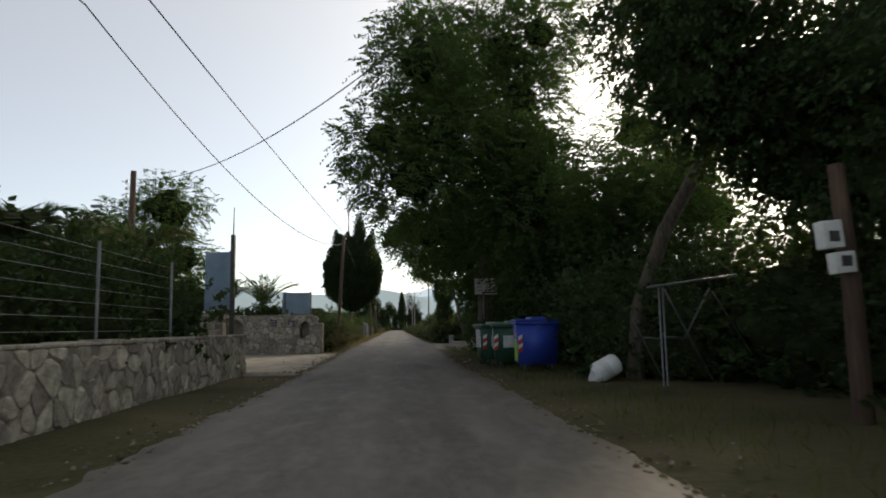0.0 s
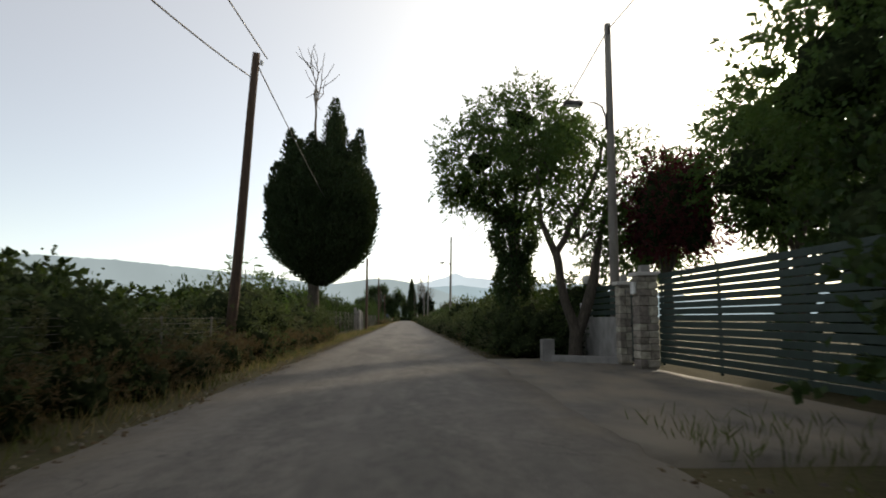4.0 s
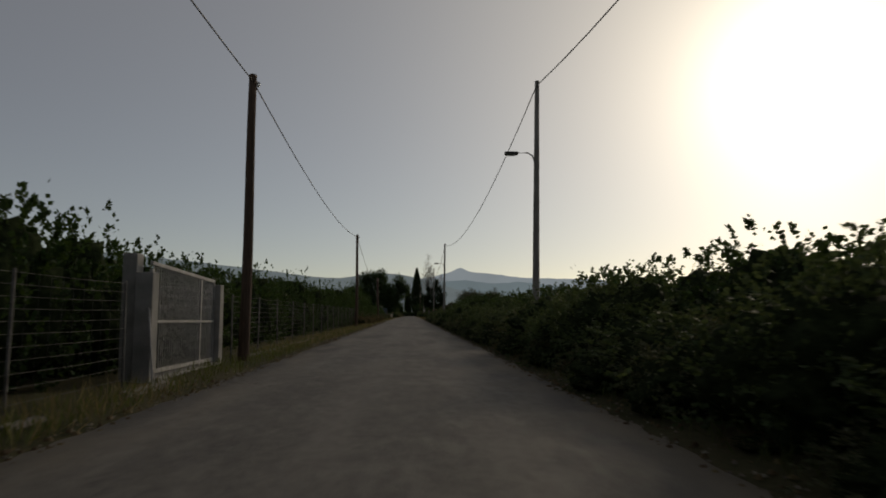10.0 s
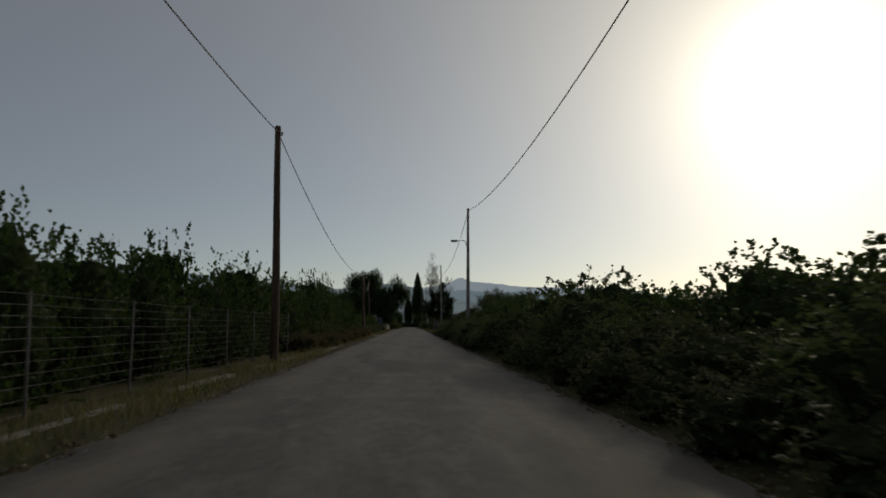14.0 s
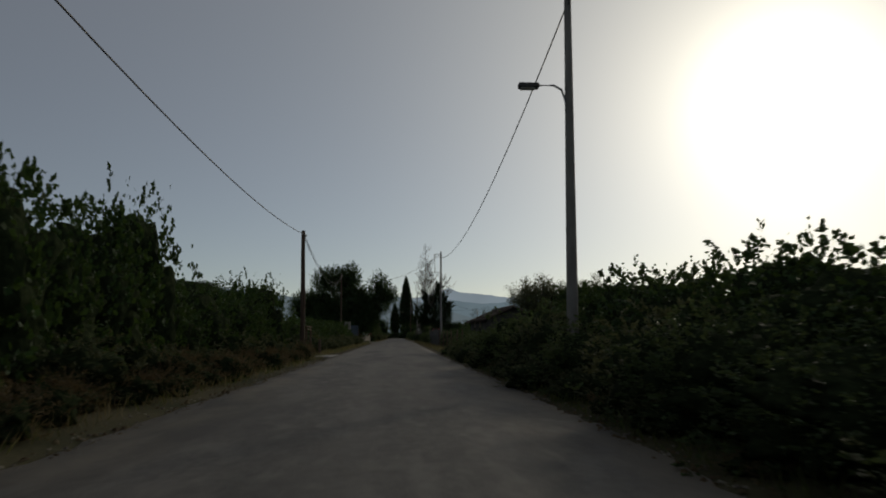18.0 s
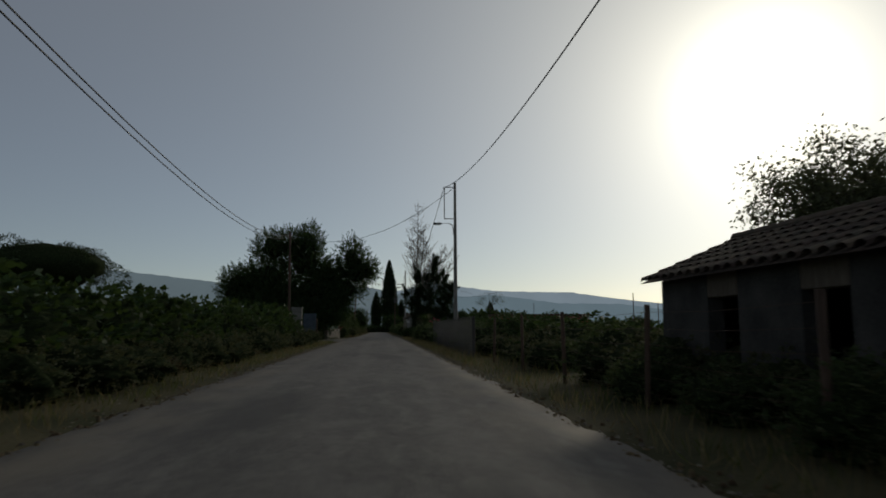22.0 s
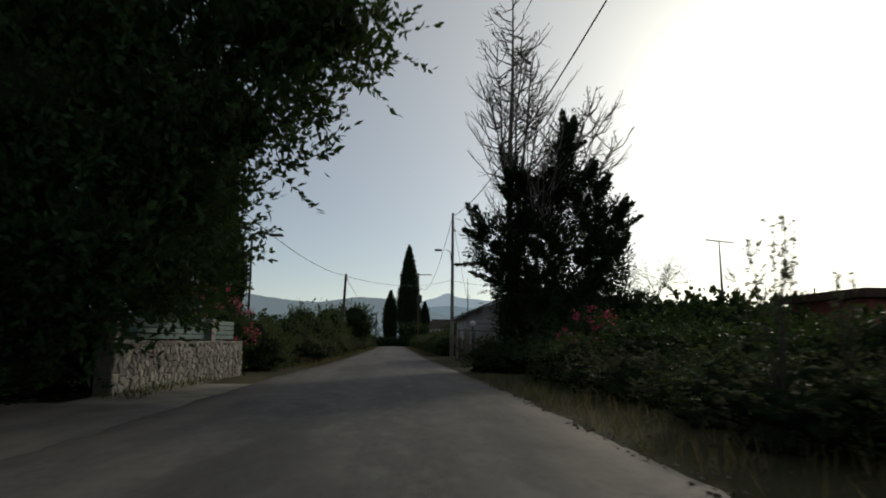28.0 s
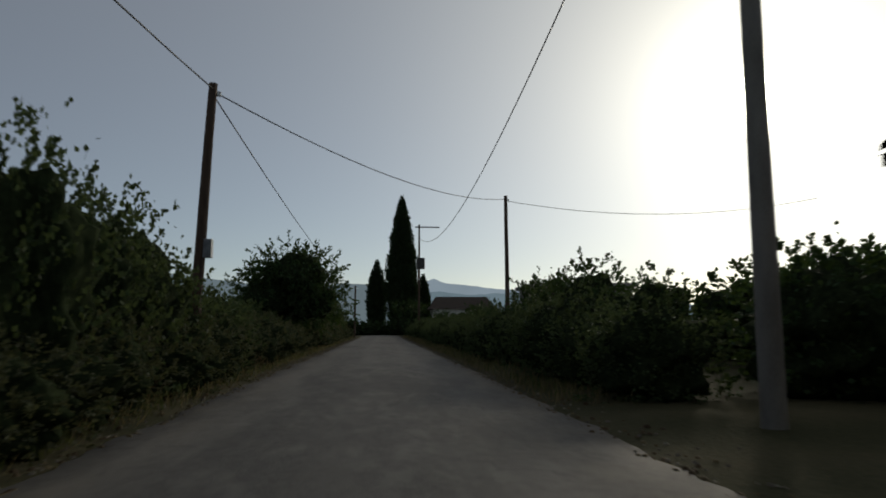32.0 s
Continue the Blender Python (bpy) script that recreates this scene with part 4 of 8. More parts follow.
# hedge and wild growth on the left before the cypress
for y in np.arange(44.2, 74, 1.75):
    (hedge if R_.uniform() < 0.35 else dusty).put(-5.35 + R_.uniform(-0.25, 0.25), y, R_.uniform(0.9, 1.1), R_.uniform(2.1, 2.65) / 2.42)
    weeds.put(-4.3 + R_.uniform(-0.2, 0.2), y + 0.6, R_.uniform(0.9, 1.15), R_.uniform(1.0, 1.5))
    weeds.put(-4.75 + R_.uniform(-0.2, 0.2), y + 1.2, R_.uniform(0.9, 1.2), R_.uniform(1.5, 2.1))
for y in np.arange(46, 76, 3.1):
    field_bush.put(-8.2 + R_.uniform(-0.6, 0.6), y, 1.1, R_.uniform(0.75, 0.95))
# orchard behind the wire fence
for y in np.arange(73.5, 162, 2.75):
    citrus.put(-6.95 + R_.uniform(-0.25, 0.25), y + R_.uniform(-0.3, 0.3), R_.uniform(0.9, 1.05), hill(y, [(73, 2.75), (86, 2.95), (90, 3.1), (94, 2.5), (96, 2.5), (99, 3.1), (102, 2.9), (106, 2.8), (122, 2.7), (132, 2.7), (140, 2.8), (146, 3.2), (150, 3.0), (160, 3.4)]) * R_.uniform(0.9, 1.12) / 2.8)
for y in np.arange(75, 162, 3.6):
    citrus.put(-10.9 + R_.uniform(-0.4, 0.4), y, 1.15, R_.uniform(0.95, 1.12))
# orchard and brown weeds further on
for y in np.arange(163, 201, 2.7):
    citrus.put(-7.2 + R_.uniform(-0.5, 0.4), y, R_.uniform(1.0, 1.2), hill(y, [(160, 3.3), (169, 3.1), (171, 3.5), (174, 3.7), (178, 4.1), (181, 4.4), (182.5, 4.3), (184.6, 4.2), (186, 3.5), (187.5, 2.8), (189, 2.7), (194, 2.7), (200, 3.4)]) * R_.uniform(0.9, 1.08) / 2.8)
for y in np.arange(160, 203, 1.5):
    weeds.put(-4.9 + R_.uniform(-0.3, 0.3), y, R_.uniform(0.9, 1.2), R_.uniform(0.9, 1.5))
for y in np.arange(161, 203, 4.1):
    dusty.put(-5.7, y, 0.9, R_.uniform(0.6, 0.9))
for y in np.arange(211, 262, 2.6):
    field_bush.put(-8.3 + R_.uniform(-0.8, 0.5), y, R_.uniform(1.0, 1.25), hill(y, [(210, 2.5), (229, 3.3), (237, 2.9), (262, 3.1)]) * R_.uniform(0.85, 1.08) / 2.7)
for y in np.arange(211, 264, 2.2):
    (dusty if R_.uniform() < 0.5 else weeds).put(-5.9 + R_.uniform(-0.3, 0.3), y, R_.uniform(0.8, 1.0), R_.uniform(0.55, 0.85))
for y in np.arange(206, 262, 5.5):
    citrus.put(-13 + R_.uniform(-1.5, 1.5), y, 1.2, R_.uniform(0.85, 1.1))
# beyond the side road
for y in np.arange(300.5, 398, 2.3):
    h = hill(y, [(300, 1.9), (303, 2.5), (305, 2.6), (309, 2.4), (312, 3.5), (315, 4.3), (318, 3.8), (320.5, 2.3), (322, 3.9), (324, 4.4), (327, 4.6), (328.2, 4.2), (329.6, 2.8), (333, 2.7), (340, 2.6), (349, 2.6), (357, 4.2), (374, 5.2), (398, 4.4)])
    (hedge if R_.uniform() < 0.88 else dusty).put((-5.45 if 316 < y < 337 else -6.0) + R_.uniform(-0.3, 0.3), y, R_.uniform(1.0, 1.2), h * R_.uniform(0.88, 1.05) / 2.42)
for y in np.arange(302, 395, 1.5):
    (dusty if R_.uniform() < 0.6 else weeds).put(-4.45 + R_.uniform(-0.2, 0.25), y, R_.uniform(0.7, 0.95), R_.uniform(0.7, 1.1))
for y in np.arange(303, 396, 4.0):
    field_bush.put(-9.3, y, 1.2, R_.uniform(0.95, 1.3))
# right side beyond the fence: scrub, then the growth past the house
for i in range(34):
    field_bush.put(R_.uniform(6.5, 26), R_.uniform(212, 292), R_.uniform(0.8, 1.2), R_.uniform(0.45, 0.75))
for y in np.arange(236, 251, 1.8):
    (dusty if R_.uniform() < 0.5 else hedge).put(5.9 + R_.uniform(-0.3, 0.6), y, R_.uniform(0.9, 1.1), R_.uniform(0.58, 0.74))
    back_hedge.put(7.6 + R_.uniform(-0.8, 1.2), y, 1.0, R_.uniform(0.6, 0.76))
for y in np.arange(209, 236, 1.6):
    (dusty if R_.uniform() < 0.6 else weeds).put(5.6 + R_.uniform(-0.5, 0.8), y, R_.uniform(0.8, 1.1), R_.uniform(0.5, 0.8))
for y in np.arange(303, 341, 2.6):
    for x in (13.2, 16.4, 19.8):
        field_bush.put(x + R_.uniform(-0.8, 0.8), y, R_.uniform(1.2, 1.6), R_.uniform(1.25, 1.65))
for y in np.arange(251, 292, 2.2):
    (hedge if R_.uniform() < 0.5 else dusty).put(5.3 + R_.uniform(-0.3, 0.6), y, R_.uniform(0.9, 1.1), R_.uniform(0.55, 0.72))
    if R_.uniform() < 0.8:
        back_hedge.put(8.2 + R_.uniform(-0.8, 1.2), y, 1.05, R_.uniform(0.6, 0.74))
for y in np.arange(326, 412, 2.5):
    hedge.put(4.6 + R_.uniform(-0.3, 0.3), y, R_.uniform(0.9, 1.1), R_.uniform(0.75, 1.0))
    if R_.uniform() < 0.7:
        back_hedge.put(7.6 + R_.uniform(-0.8, 1.2), y, 1.15, R_.uniform(0.9, 1.15) * (1.18 if y < 350 else 1.0))
for x, y, s_, sz in ((-8.6, 284.8, 1.2, 1.0), (-10.6, 284.0, 1.3, 1.1), (-12.8, 283.6, 1.3, 1.1), (-8.2, 287.4, 0.9, 0.75), (-7.6, 280.2, 0.9, 0.36), (-10.6, 279.2, 0.9, 0.45), (-12.6, 278.8, 0.9, 0.45), (4.2, 297.2, 0.7, 0.5), (5.6, 296.4, 0.9, 0.6), (7.4, 297.6, 1.1, 0.85), (9.4, 298.0, 1.2, 0.9), (9.0, 302.6, 1.2, 1.2), (11.4, 303.5, 1.3, 1.3), (12.6, 307.0, 1.3, 1.3)):
    back_hedge.put(x, y, s_, sz)
for x, y, s_, sz in ((-5.5, 297.0, 1.0, 0.88), (-6.6, 298.0, 1.0, 0.86), (-5.6, 299.2, 0.9, 0.78)):
    hedge.put(x, y, s_, sz)
# far tree lines across the fields
for i in range(26):
    field_bush.put(R_.uniform(22, 150), R_.uniform(360, 520), R_.uniform(1.8, 3.0), R_.uniform(1.2, 2.2))
for i in range(14):
    citrus.put(-R_.uniform(16, 70), R_.uniform(180, 330), R_.uniform(1.2, 1.9), R_.uniform(1.1, 1.5))
# growth that closes the view down the road
for i in range(16):
    field_bush.put(-16 + i * 2.3 + R_.uniform(-0.5, 0.5), 424 + R_.uniform(0, 6), R_.uniform(1.4, 2.0), R_.uniform(1.2, 2.4) if not 4.5 < i < 8.5 else 0.9)


# ---------------------------------------------------------------- overhead line: poles, lamps, cables
def wooden_pole(x, y, h, lean=(0, 0), box_at=None, label="dark creosoted wooden utility pole"):
    ob = thing("utility_pole", pose(x, y, 0), label, "pole", "wooden utility poles")
    top = np.array([lean[0], lean[1], h])
    pts = [top * s + np.array([0.02 * math.sin(5 * s), 0.02 * math.cos(4 * s), 0]) for s in (-0.03, 0.2, 0.4, 0.6, 0.8, 1.0)]
    tubes("pole", [(pts, [0.15, 0.14, 0.132, 0.122, 0.112, 0.105])], WOODPOLE, ob, 12)
    ins = bmesh.new()
    bmesh.ops.create_cone(ins, cap_ends=True, segments=10, radius1=0.035, radius2=0.05, depth=0.12, matrix=Matrix.Translation(Vector(top) + Vector((0.14, -0.05, -0.28))))
    part("insulator", ins, GLOBE, ob)
    bm = bmesh.new()
    add_box(bm, top[0] - 0.12, top[0] + 0.18, top[1] - 0.06, top[1] - 0.04, h - 0.33, h - 0.29, 0.004)
    part("bracket", bm, DARKSTEEL, ob)
    if box_at:
        part("junction_box", box(lean[0] * 0.35 + 0.12, lean[0] * 0.35 + 0.32, -0.1, 0.1, box_at, box_at + 0.45, 0.02), STEEL, ob)
    return ob


def lamp_pole(x, y, h, lamp_z=8.2, arm=1.15, side=-1, frame_at=None, lean=0.0):
    ob = thing("street_lamp", pose(x, y, 0), "tall grey concrete pole with one street lamp arm" if not frame_at else "tall grey pole with a steel cable frame and a lamp arm", "street lamp", "street lamps on the overhead line")
    tubes("pole", [([(-lean, 0, -0.2), (-lean * 0.67, 0, h * 0.33), (-lean * 0.34, 0, h * 0.66), (0, 0, h)], [0.16, 0.14, 0.118, 0.095])], GREYPOLE, ob, 14)
    s = side
    pts = [(0.1 * s, 0, lamp_z - 0.75), (0.14 * s, 0, lamp_z - 0.35), (0.24 * s, 0, lamp_z - 0.06), (0.45 * s, 0, lamp_z + 0.06), (arm * 0.8 * s, 0, lamp_z + 0.05)]
    tubes("lamp_arm", [(pts, [0.032] * 5)], STEEL, ob, 8)
    part("arm_clamp", box(-0.15 if s < 0 else 0.1, -0.1 if s < 0 else 0.15, -0.06, 0.06, lamp_z - 0.8, lamp_z - 0.3, 0.01), DARKSTEEL, ob)
    bm = bmesh.new()
    x0, x1 = sorted((arm * 0.75 * s, (arm + 0.28) * s))
    add_box(bm, x0, x1, -0.12, 0.12, lamp_z - 0.04, lamp_z + 0.10, 0.04)
    head = part("lamp_head", bm, DARKSTEEL, ob, flat=False)
    part("lens", box(x0 + 0.06, x1 - 0.12, -0.09, 0.09, lamp_z - 0.065, lamp_z - 0.03, 0.012), GLASSY, head)
    bm = bmesh.new()
    add_box(bm, -0.02, 0.02, -0.16, -0.09, h - 0.35, h - 0.12, 0.008)
    part("cable_hook", bm, DARKSTEEL, ob)
    if frame_at:
        z0, z1, w = frame_at
        tubes("cable_frame", [([(0, 0, z1), (w, 0, z1)], [0.035] * 2), ([(w, 0, z1 + 0.02), (w, 0, z0 - 0.02)], [0.035] * 2), ([(w, 0, z0), (0, 0, z0)], [0.035] * 2)], STEEL, ob, 8)
        for k in range(3):
            part("insulator", box(w - 0.06, w + 0.06, -0.05, 0.05, z1 - 0.2 - 0.35 * k, z1 - 0.08 - 0.35 * k, 0.02), GLOBE, ob)
    return ob


wooden_pole(-4.73, 57.2, 8.5, (0.55, 0.1))
wooden_pole(-4.27, 110.65, 7.6, (0.07, 0))
wooden_pole(-4.66, 151.9, 8.15, (0.02, 0))
wooden_pole(-5.2, 202.6, 7.0, (-0.05, 0))
wooden_pole(-8.74, 270.0, 10.7)
wooden_pole(-4.75, 330.7, 7.2, (0.33, 0), box_at=2.9)
wooden_pole(7.14, 353.5, 9.1)
wooden_pole(-3.6, 400.0, 6.5, (0.1, 0))
lamp_pole(6.2, 59.1, 10.4, 7.8)
lamp_pole(5.45, 120.75, 11.2, 7.98, lean=0.2)
lamp_pole(4.66, 182.6, 10.6, 7.9, lean=0.13)
lamp_pole(5.62, 252.5, 12.1, 8.95, arm=1.35, frame_at=(9.35, 11.75, -0.8))
lamp_pole(4.55, 322.4, 11.45, 8.4)
tp = thing("utility_pole", pose(4.5, 399, 0), "tall pole with a steel crossbar beside the cypresses", "pole", "wooden utility poles")
tubes("pole", [([(0, 0, -0.2), (0, 0, 7), (0, 0, 14.3)], [0.17, 0.14, 0.11])], WOODPOLE, tp, 10)
part("crossbar", box(-0.5, 2.6, -0.06, 0.06, 13.9, 14.05, 0.02), DARKSTEEL, tp)
part("transformer", box(-0.3, 0.7, -0.35, 0.35, 8.6, 10.0, 0.05), DARKSTEEL, tp)
# the older pole by the entrance, with its lamp
lp = thing("utility_pole", pose(-13.75, 40.4, 0), "dark pole with insulator loops and a small lamp arm", "pole", "wooden utility poles")
tubes("pole", [([(0, 0, -0.2), (0.02, 0, 4), (0.05, 0, 9.6)], [0.2, 0.17, 0.14])], WOODPOLE, lp, 10)
tubes("lamp_arm", [([(-0.1, 0, 7.0), (-0.35, 0, 7.5), (-0.9, 0, 7.75), (-1.5, 0, 7.75)], [0.04] * 4)], STEEL, lp, 8)
part("lamp_head", box(-2.0, -1.4, -0.12, 0.12, 7.68, 7.84, 0.04), STEEL, lp)
for k in range(3):
    part("insulator", box(-0.34, -0.2, -0.06, 0.06, 8.2 + 0.4 * k, 8.34 + 0.4 * k, 0.03), GLOBE, lp)

TOPS_L = [(-4.2, 57.3, 8.25), (-4.2, 110.65, 7.4), (-4.66, 151.9, 7.95), (-5.22, 202.6, 6.8)]
wire((-4.3, 57.25, 7.8), (-7.0, 20.0, 8.5), 1.6)
wire((-7.0, 20.0, 8.5), (-8.5, -12.0, 8.5), 0.6)
wire((-3.9, 57.3, 8.35), (-6.3, -12, 8.6), 0.4)
wire(TOPS_L[0], TOPS_L[1], 0.78)
wire(TOPS_L[1], TOPS_L[2], 0.8)
wire(TOPS_L[2], TOPS_L[3], 1.45)
wire(TOPS_L[3], (-8.74, 270.0, 10.5), 1.9)
wire((-5.22, 202.6, 6.65), (-8.74, 270.0, 10.3), 1.98)
wire((-8.74, 270.0, 10.5), (5.6, 252.8, 11.8), 2.1)
wire((-8.74, 270.0, 10.4), (-4.42, 330.7, 7.05), 2.0)
wire((-4.42, 330.7, 7.0), (7.14, 353.5, 8.9), 0.8)
wire((-4.42, 330.7, 6.9), (-3.5, 400.0, 6.2), 0.9)
wire((-13.7, 40.4, 9.2), (5.0, 14.0, 9.8), 1.95)
TOPS_R = [(6.2, 59.1, 10.2), (5.43, 120.75, 11.0), (4.68, 182.6, 10.4), (4.8, 252.8, 11.75), (4.55, 322.4, 11.2), (4.5, 399.0, 12.6)]
wire((7.0, 2.0, 10.0), TOPS_R[0], 0.9)
for a, b, sag in zip(TOPS_R, TOPS_R[1:], (2.2, 2.05, 2.78, 2.65, 3.4)):
    wire(a, b, sag, 0.022)
wire((4.55, 322.4, 11.1), (22.0, 318.0, 5.5), 0.25, 0.012)
wire((4.55, 322.4, 11.0), (5.45, 319.3, 4.1), 0.15, 0.012)
wire((7.14, 353.5, 8.8), (26.0, 352.0, 9.0), 0.9)


# ---------------------------------------------------------------- at the start, left: walls, board, palms
stone_wall("wall_entrance_near", (-5.05, -2.0), (-4.85, 25.7), 1.12, 0.42, "low rubble wall of pale limestone beside the road", 0.36, 3)
stone_wall("wall_entrance_return", (-14.0, 30.0), (-5.9, 29.2), 1.75, 0.45, "rubble stone wall beside the gravel entrance", 0.38, 4, top=lambda u: 1.75 + 0.12 * math.sin(u * 1.3))
pil = thing("gate_pillar", pose(-6.4, 28.9, 0), "rubble stone pillar with a coursed top", "pillar")
part("shaft", box(-0.38, 0.38, -0.38, 0.38, -0.2, 1.55, 0.05), STONE, pil)
for i in range(4):
    for j in range(3):
        part("brick", box(-0.36 + 0.245 * j, -0.36 + 0.245 * j + 0.235, -0.37, 0.37, 1.56 + 0.075 * i, 1.625 + 0.075 * i, 0.008), STONE, pil)
for i in range(7):
    for j in range(3):
        part("stone", box(-0.42 + 0.27 * j + 0.06 * (i % 2), -0.17 + 0.27 * j + 0.02 * (i % 2), -0.42, -0.37, 0.02 + 0.22 * i, 0.21 + 0.22 * i, 0.025), STONE, pil)


def arch(c, half, z_spring):
    return lambda u: z_spring + math.sqrt(max(0.0, half * half - (u - c) ** 2)) * 0.95


def niche_top(u):
    return 2.43 if u < 1.0 else (1.35 if u < 1.35 else (1.7 if u < 1.8 else (2.06 if u < 7.35 else 1.6)))


niches = [(2.48, 3.48, 0.84, arch(2.98, 0.5, 1.4)), (6.44, 7.0, 0.82, arch(6.72, 0.28, 1.46))]
wc = stone_wall("wall_niches", (-11.9, 42.6), (-4.2, 42.6), 2.05, 0.5, "rubble limestone wall with two arched niches", 0.33, 5, holes=niches, top=niche_top)
for h0, h1, z0, fn in niches:
    c, half = (h0 + h1) / 2, (h1 - h0) / 2
    part("niche_back", box(h0 - 0.05, h1 + 0.05, 0.12, 0.235, z0 - 0.05, fn(c) + 0.05, 0.01), MORTAR, wc, "shaded brick back of the niche")
    count = 9 if half > 0.4 else 6
    for k in range(count):
        t = math.pi * (k + 0.5) / count
        wide = math.pi * (half + 0.09) / count / 2 - 0.006
        bm = box(-wide, wide, -0.3 - 0.012 * (k % 3), -0.1, 0.0, 0.17 + 0.02 * math.sin(k * 2.3), 0.022)
        bm.transform(Matrix.Translation((c + math.cos(t) * half, 0, fn(h0 + 1e-4) + math.sin(t) * half * 0.95)) @ Matrix.Rotation(math.pi / 2 - t, 4, "Y"))
        part("arch_stone", bm, STONE, wc)
    for side in (-1, 1):
        for k in range(3):
            z_, zz = z0 + (1.4 - z0) * k / 3, z0 + (1.4 - z0) * (k + 1) / 3
            x0, x1 = sorted((c + side * half, c + side * (half + 0.19 + 0.07 * ((k + (side > 0)) % 2))))
            part("jamb_stone", box(x0, x1, -0.29 - 0.01 * k, -0.1, z_ + 0.006, zz - 0.006, 0.022), STONE, wc)
    part("niche_sill", box(h0 - 0.08, h1 + 0.08, -0.31, 0.2, z0 - 0.08, z0, 0.015), STONE, wc)
# faded paint strokes on the wall, no legible word
for i, (u, z, w, h, r) in enumerate([(5.05, 1.80, 0.32, 0.06, 4), (5.08, 1.66, 0.38, 0.06, -5), (5.05, 1.52, 0.3, 0.06, 3), (5.22, 1.62, 0.06, 0.34, 0), (5.9, 1.7, 0.06, 0.36, 5), (6.1, 1.72, 0.32, 0.06, 2), (6.15, 1.55, 0.06, 0.28, -8), (6.32, 1.65, 0.06, 0.3, 10)]):
    bm = box(-w / 2, w / 2, -0.004, 0.004, -h / 2, h / 2, 0.001)
    bm.transform(Matrix.Translation((u, -0.312, z)) @ Matrix.Rotation(radians(r), 4, "Y"))
    part("paint_stroke", bm, INKBLUE, wc, "faded blue sprayed paint")

bb = thing("billboard", pose(-5.9, 27.3, 0, 0, 0, -8), "weathered blue-grey billboard seen from its plain side", "billboard")
part("panel", box(-0.42, 0.42, -0.03, 0.03, 1.95, 3.8, 0.012), BILLBLUE, bb)
for xx in (-0.38, 0.38):
    part("edge_rail", box(xx - 0.03, xx + 0.03, 0.03, 0.08, 1.9, 3.85, 0.006), DARKSTEEL, bb)
part("post", box(0.42, 0.55, -0.06, 0.06, -0.2, 4.35, 0.015), DARKSTEEL, bb)
tubes("antenna", [([(0.49, 0, 4.3), (0.5, 0, 5.25)], [0.022, 0.012])], DARKSTEEL, bb, 6)
sb = thing("sign_board", pose(-5.7, 44.1, 0), "dark blank sign board on steel posts behind the wall", "sign")
part("panel", box(-0.95, 0.58, -0.03, 0.03, 2.15, 3.38, 0.012), BILLBLUE, sb)
for xx in (-0.8, 0.64):
    part("post", box(xx - 0.04, xx + 0.04, -0.04, 0.04, -0.2, 3.42, 0.008), OLDSTEEL, sb)

# wire fence on the near wall
fn0 = thing("fence", pose(-5.0, 0, 0), "wire fence on thin steel posts above a stone wall", "fence")
for y in (2.5, 6.0, 9.5, 13.0, 16.5, 20.0):
    tubes("post", [([(0.02 * y / 10, y, 1.0), (0.02 * y / 10, y, 2.75)], [0.028, 0.028])], STEEL, fn0, 8)
for k in range(7):
    tubes("wire", [([(0.0, 2.5, 1.3 + 0.22 * k), (0.03, 20.0, 1.3 + 0.22 * k)], [0.004, 0.004])], STEEL, fn0, 4)


def palm(x, y, h, seed, crown=2.2, fronds=26, label="feather palm with arching fronds", girth=0.2, rise=0.2, leaflet=0.42, droop=0.55):
    rng = np.random.default_rng(seed)
    ob = thing("palm_tree", pose(x, y, 0), label, "palm tree")
    tubes("trunk", [([(0, 0, -0.2), (0.05, 0, h * 0.5), (0, 0.03, h)], [girth * 1.3, girth * 1.05, girth])], BARK, ob, 10)
    for k in range(fronds):
        a, up = rng.uniform(0, 6.28), rng.uniform(rise, 1.5)
        s = np.linspace(0, 1, 30)
        ln = crown * rng.uniform(0.8, 1.15)
        rad = s * ln * math.cos(up * 0.75)
        hz = s * ln * math.sin(up * 0.9) - (s ** 2.3) * ln * droop
        P = np.stack([np.cos(a) * rad, np.sin(a) * rad, h + hz], 1)
        d = unit(np.gradient(P, axis=0))
        side = unit(np.cross(d, np.array([0, 0, 1.0])))
        C = np.concatenate([P[3:], P[3:]])
        D = np.concatenate([side[3:] + d[3:] * 0.9, -side[3:] + d[3:] * 0.9]) + np.array([0, 0, 0.25])
        lv, lq = leaf_quads(rng, C, D, leaflet, 0.043 * leaflet)
        tv, tq = tube_arrays([(P[::5], np.linspace(0.022, 0.006, 6))], 4)
        me = np_mesh("frond", np.concatenate([lv, tv]), np.concatenate([lq, tq + len(lv)]), LEAF_OLIVE if k % 5 == 0 else LEAF_DARK)
        obj("frond", me, ob)
    return ob


palm(-12.1, 31.2, 4.8, 1, 2.0, 34)
palm(-8.4, 18.4, 2.9, 11, 1.9, 24)
palm(-10.2, 14.5, 3.4, 12, 2.2, 24)
palm(-15.0, 29.0, 4.6, 13, 2.4, 24)
palm(-9.6, 21.0, 2.2, 2, 2.0)
palm(-8.0, 45.6, 2.75, 3, 2.3, 20, rise=0.8, droop=0.28)
palm(-10.3, 45.7, 2.7, 14, 2.2, 20, rise=0.8, droop=0.28)
palm(-7.0, 46.0, 1.3, 4, 1.8, 16, rise=0.7, droop=0.35)
palm(-11.5, 26.0, 3.3, 6, 2.2, 24)
palm(4.95, 272.7, 1.72, 5, 1.02, 12, "young feather palm standing in the roadside scrub", 0.05, 0.85, 0.3, 0.1)
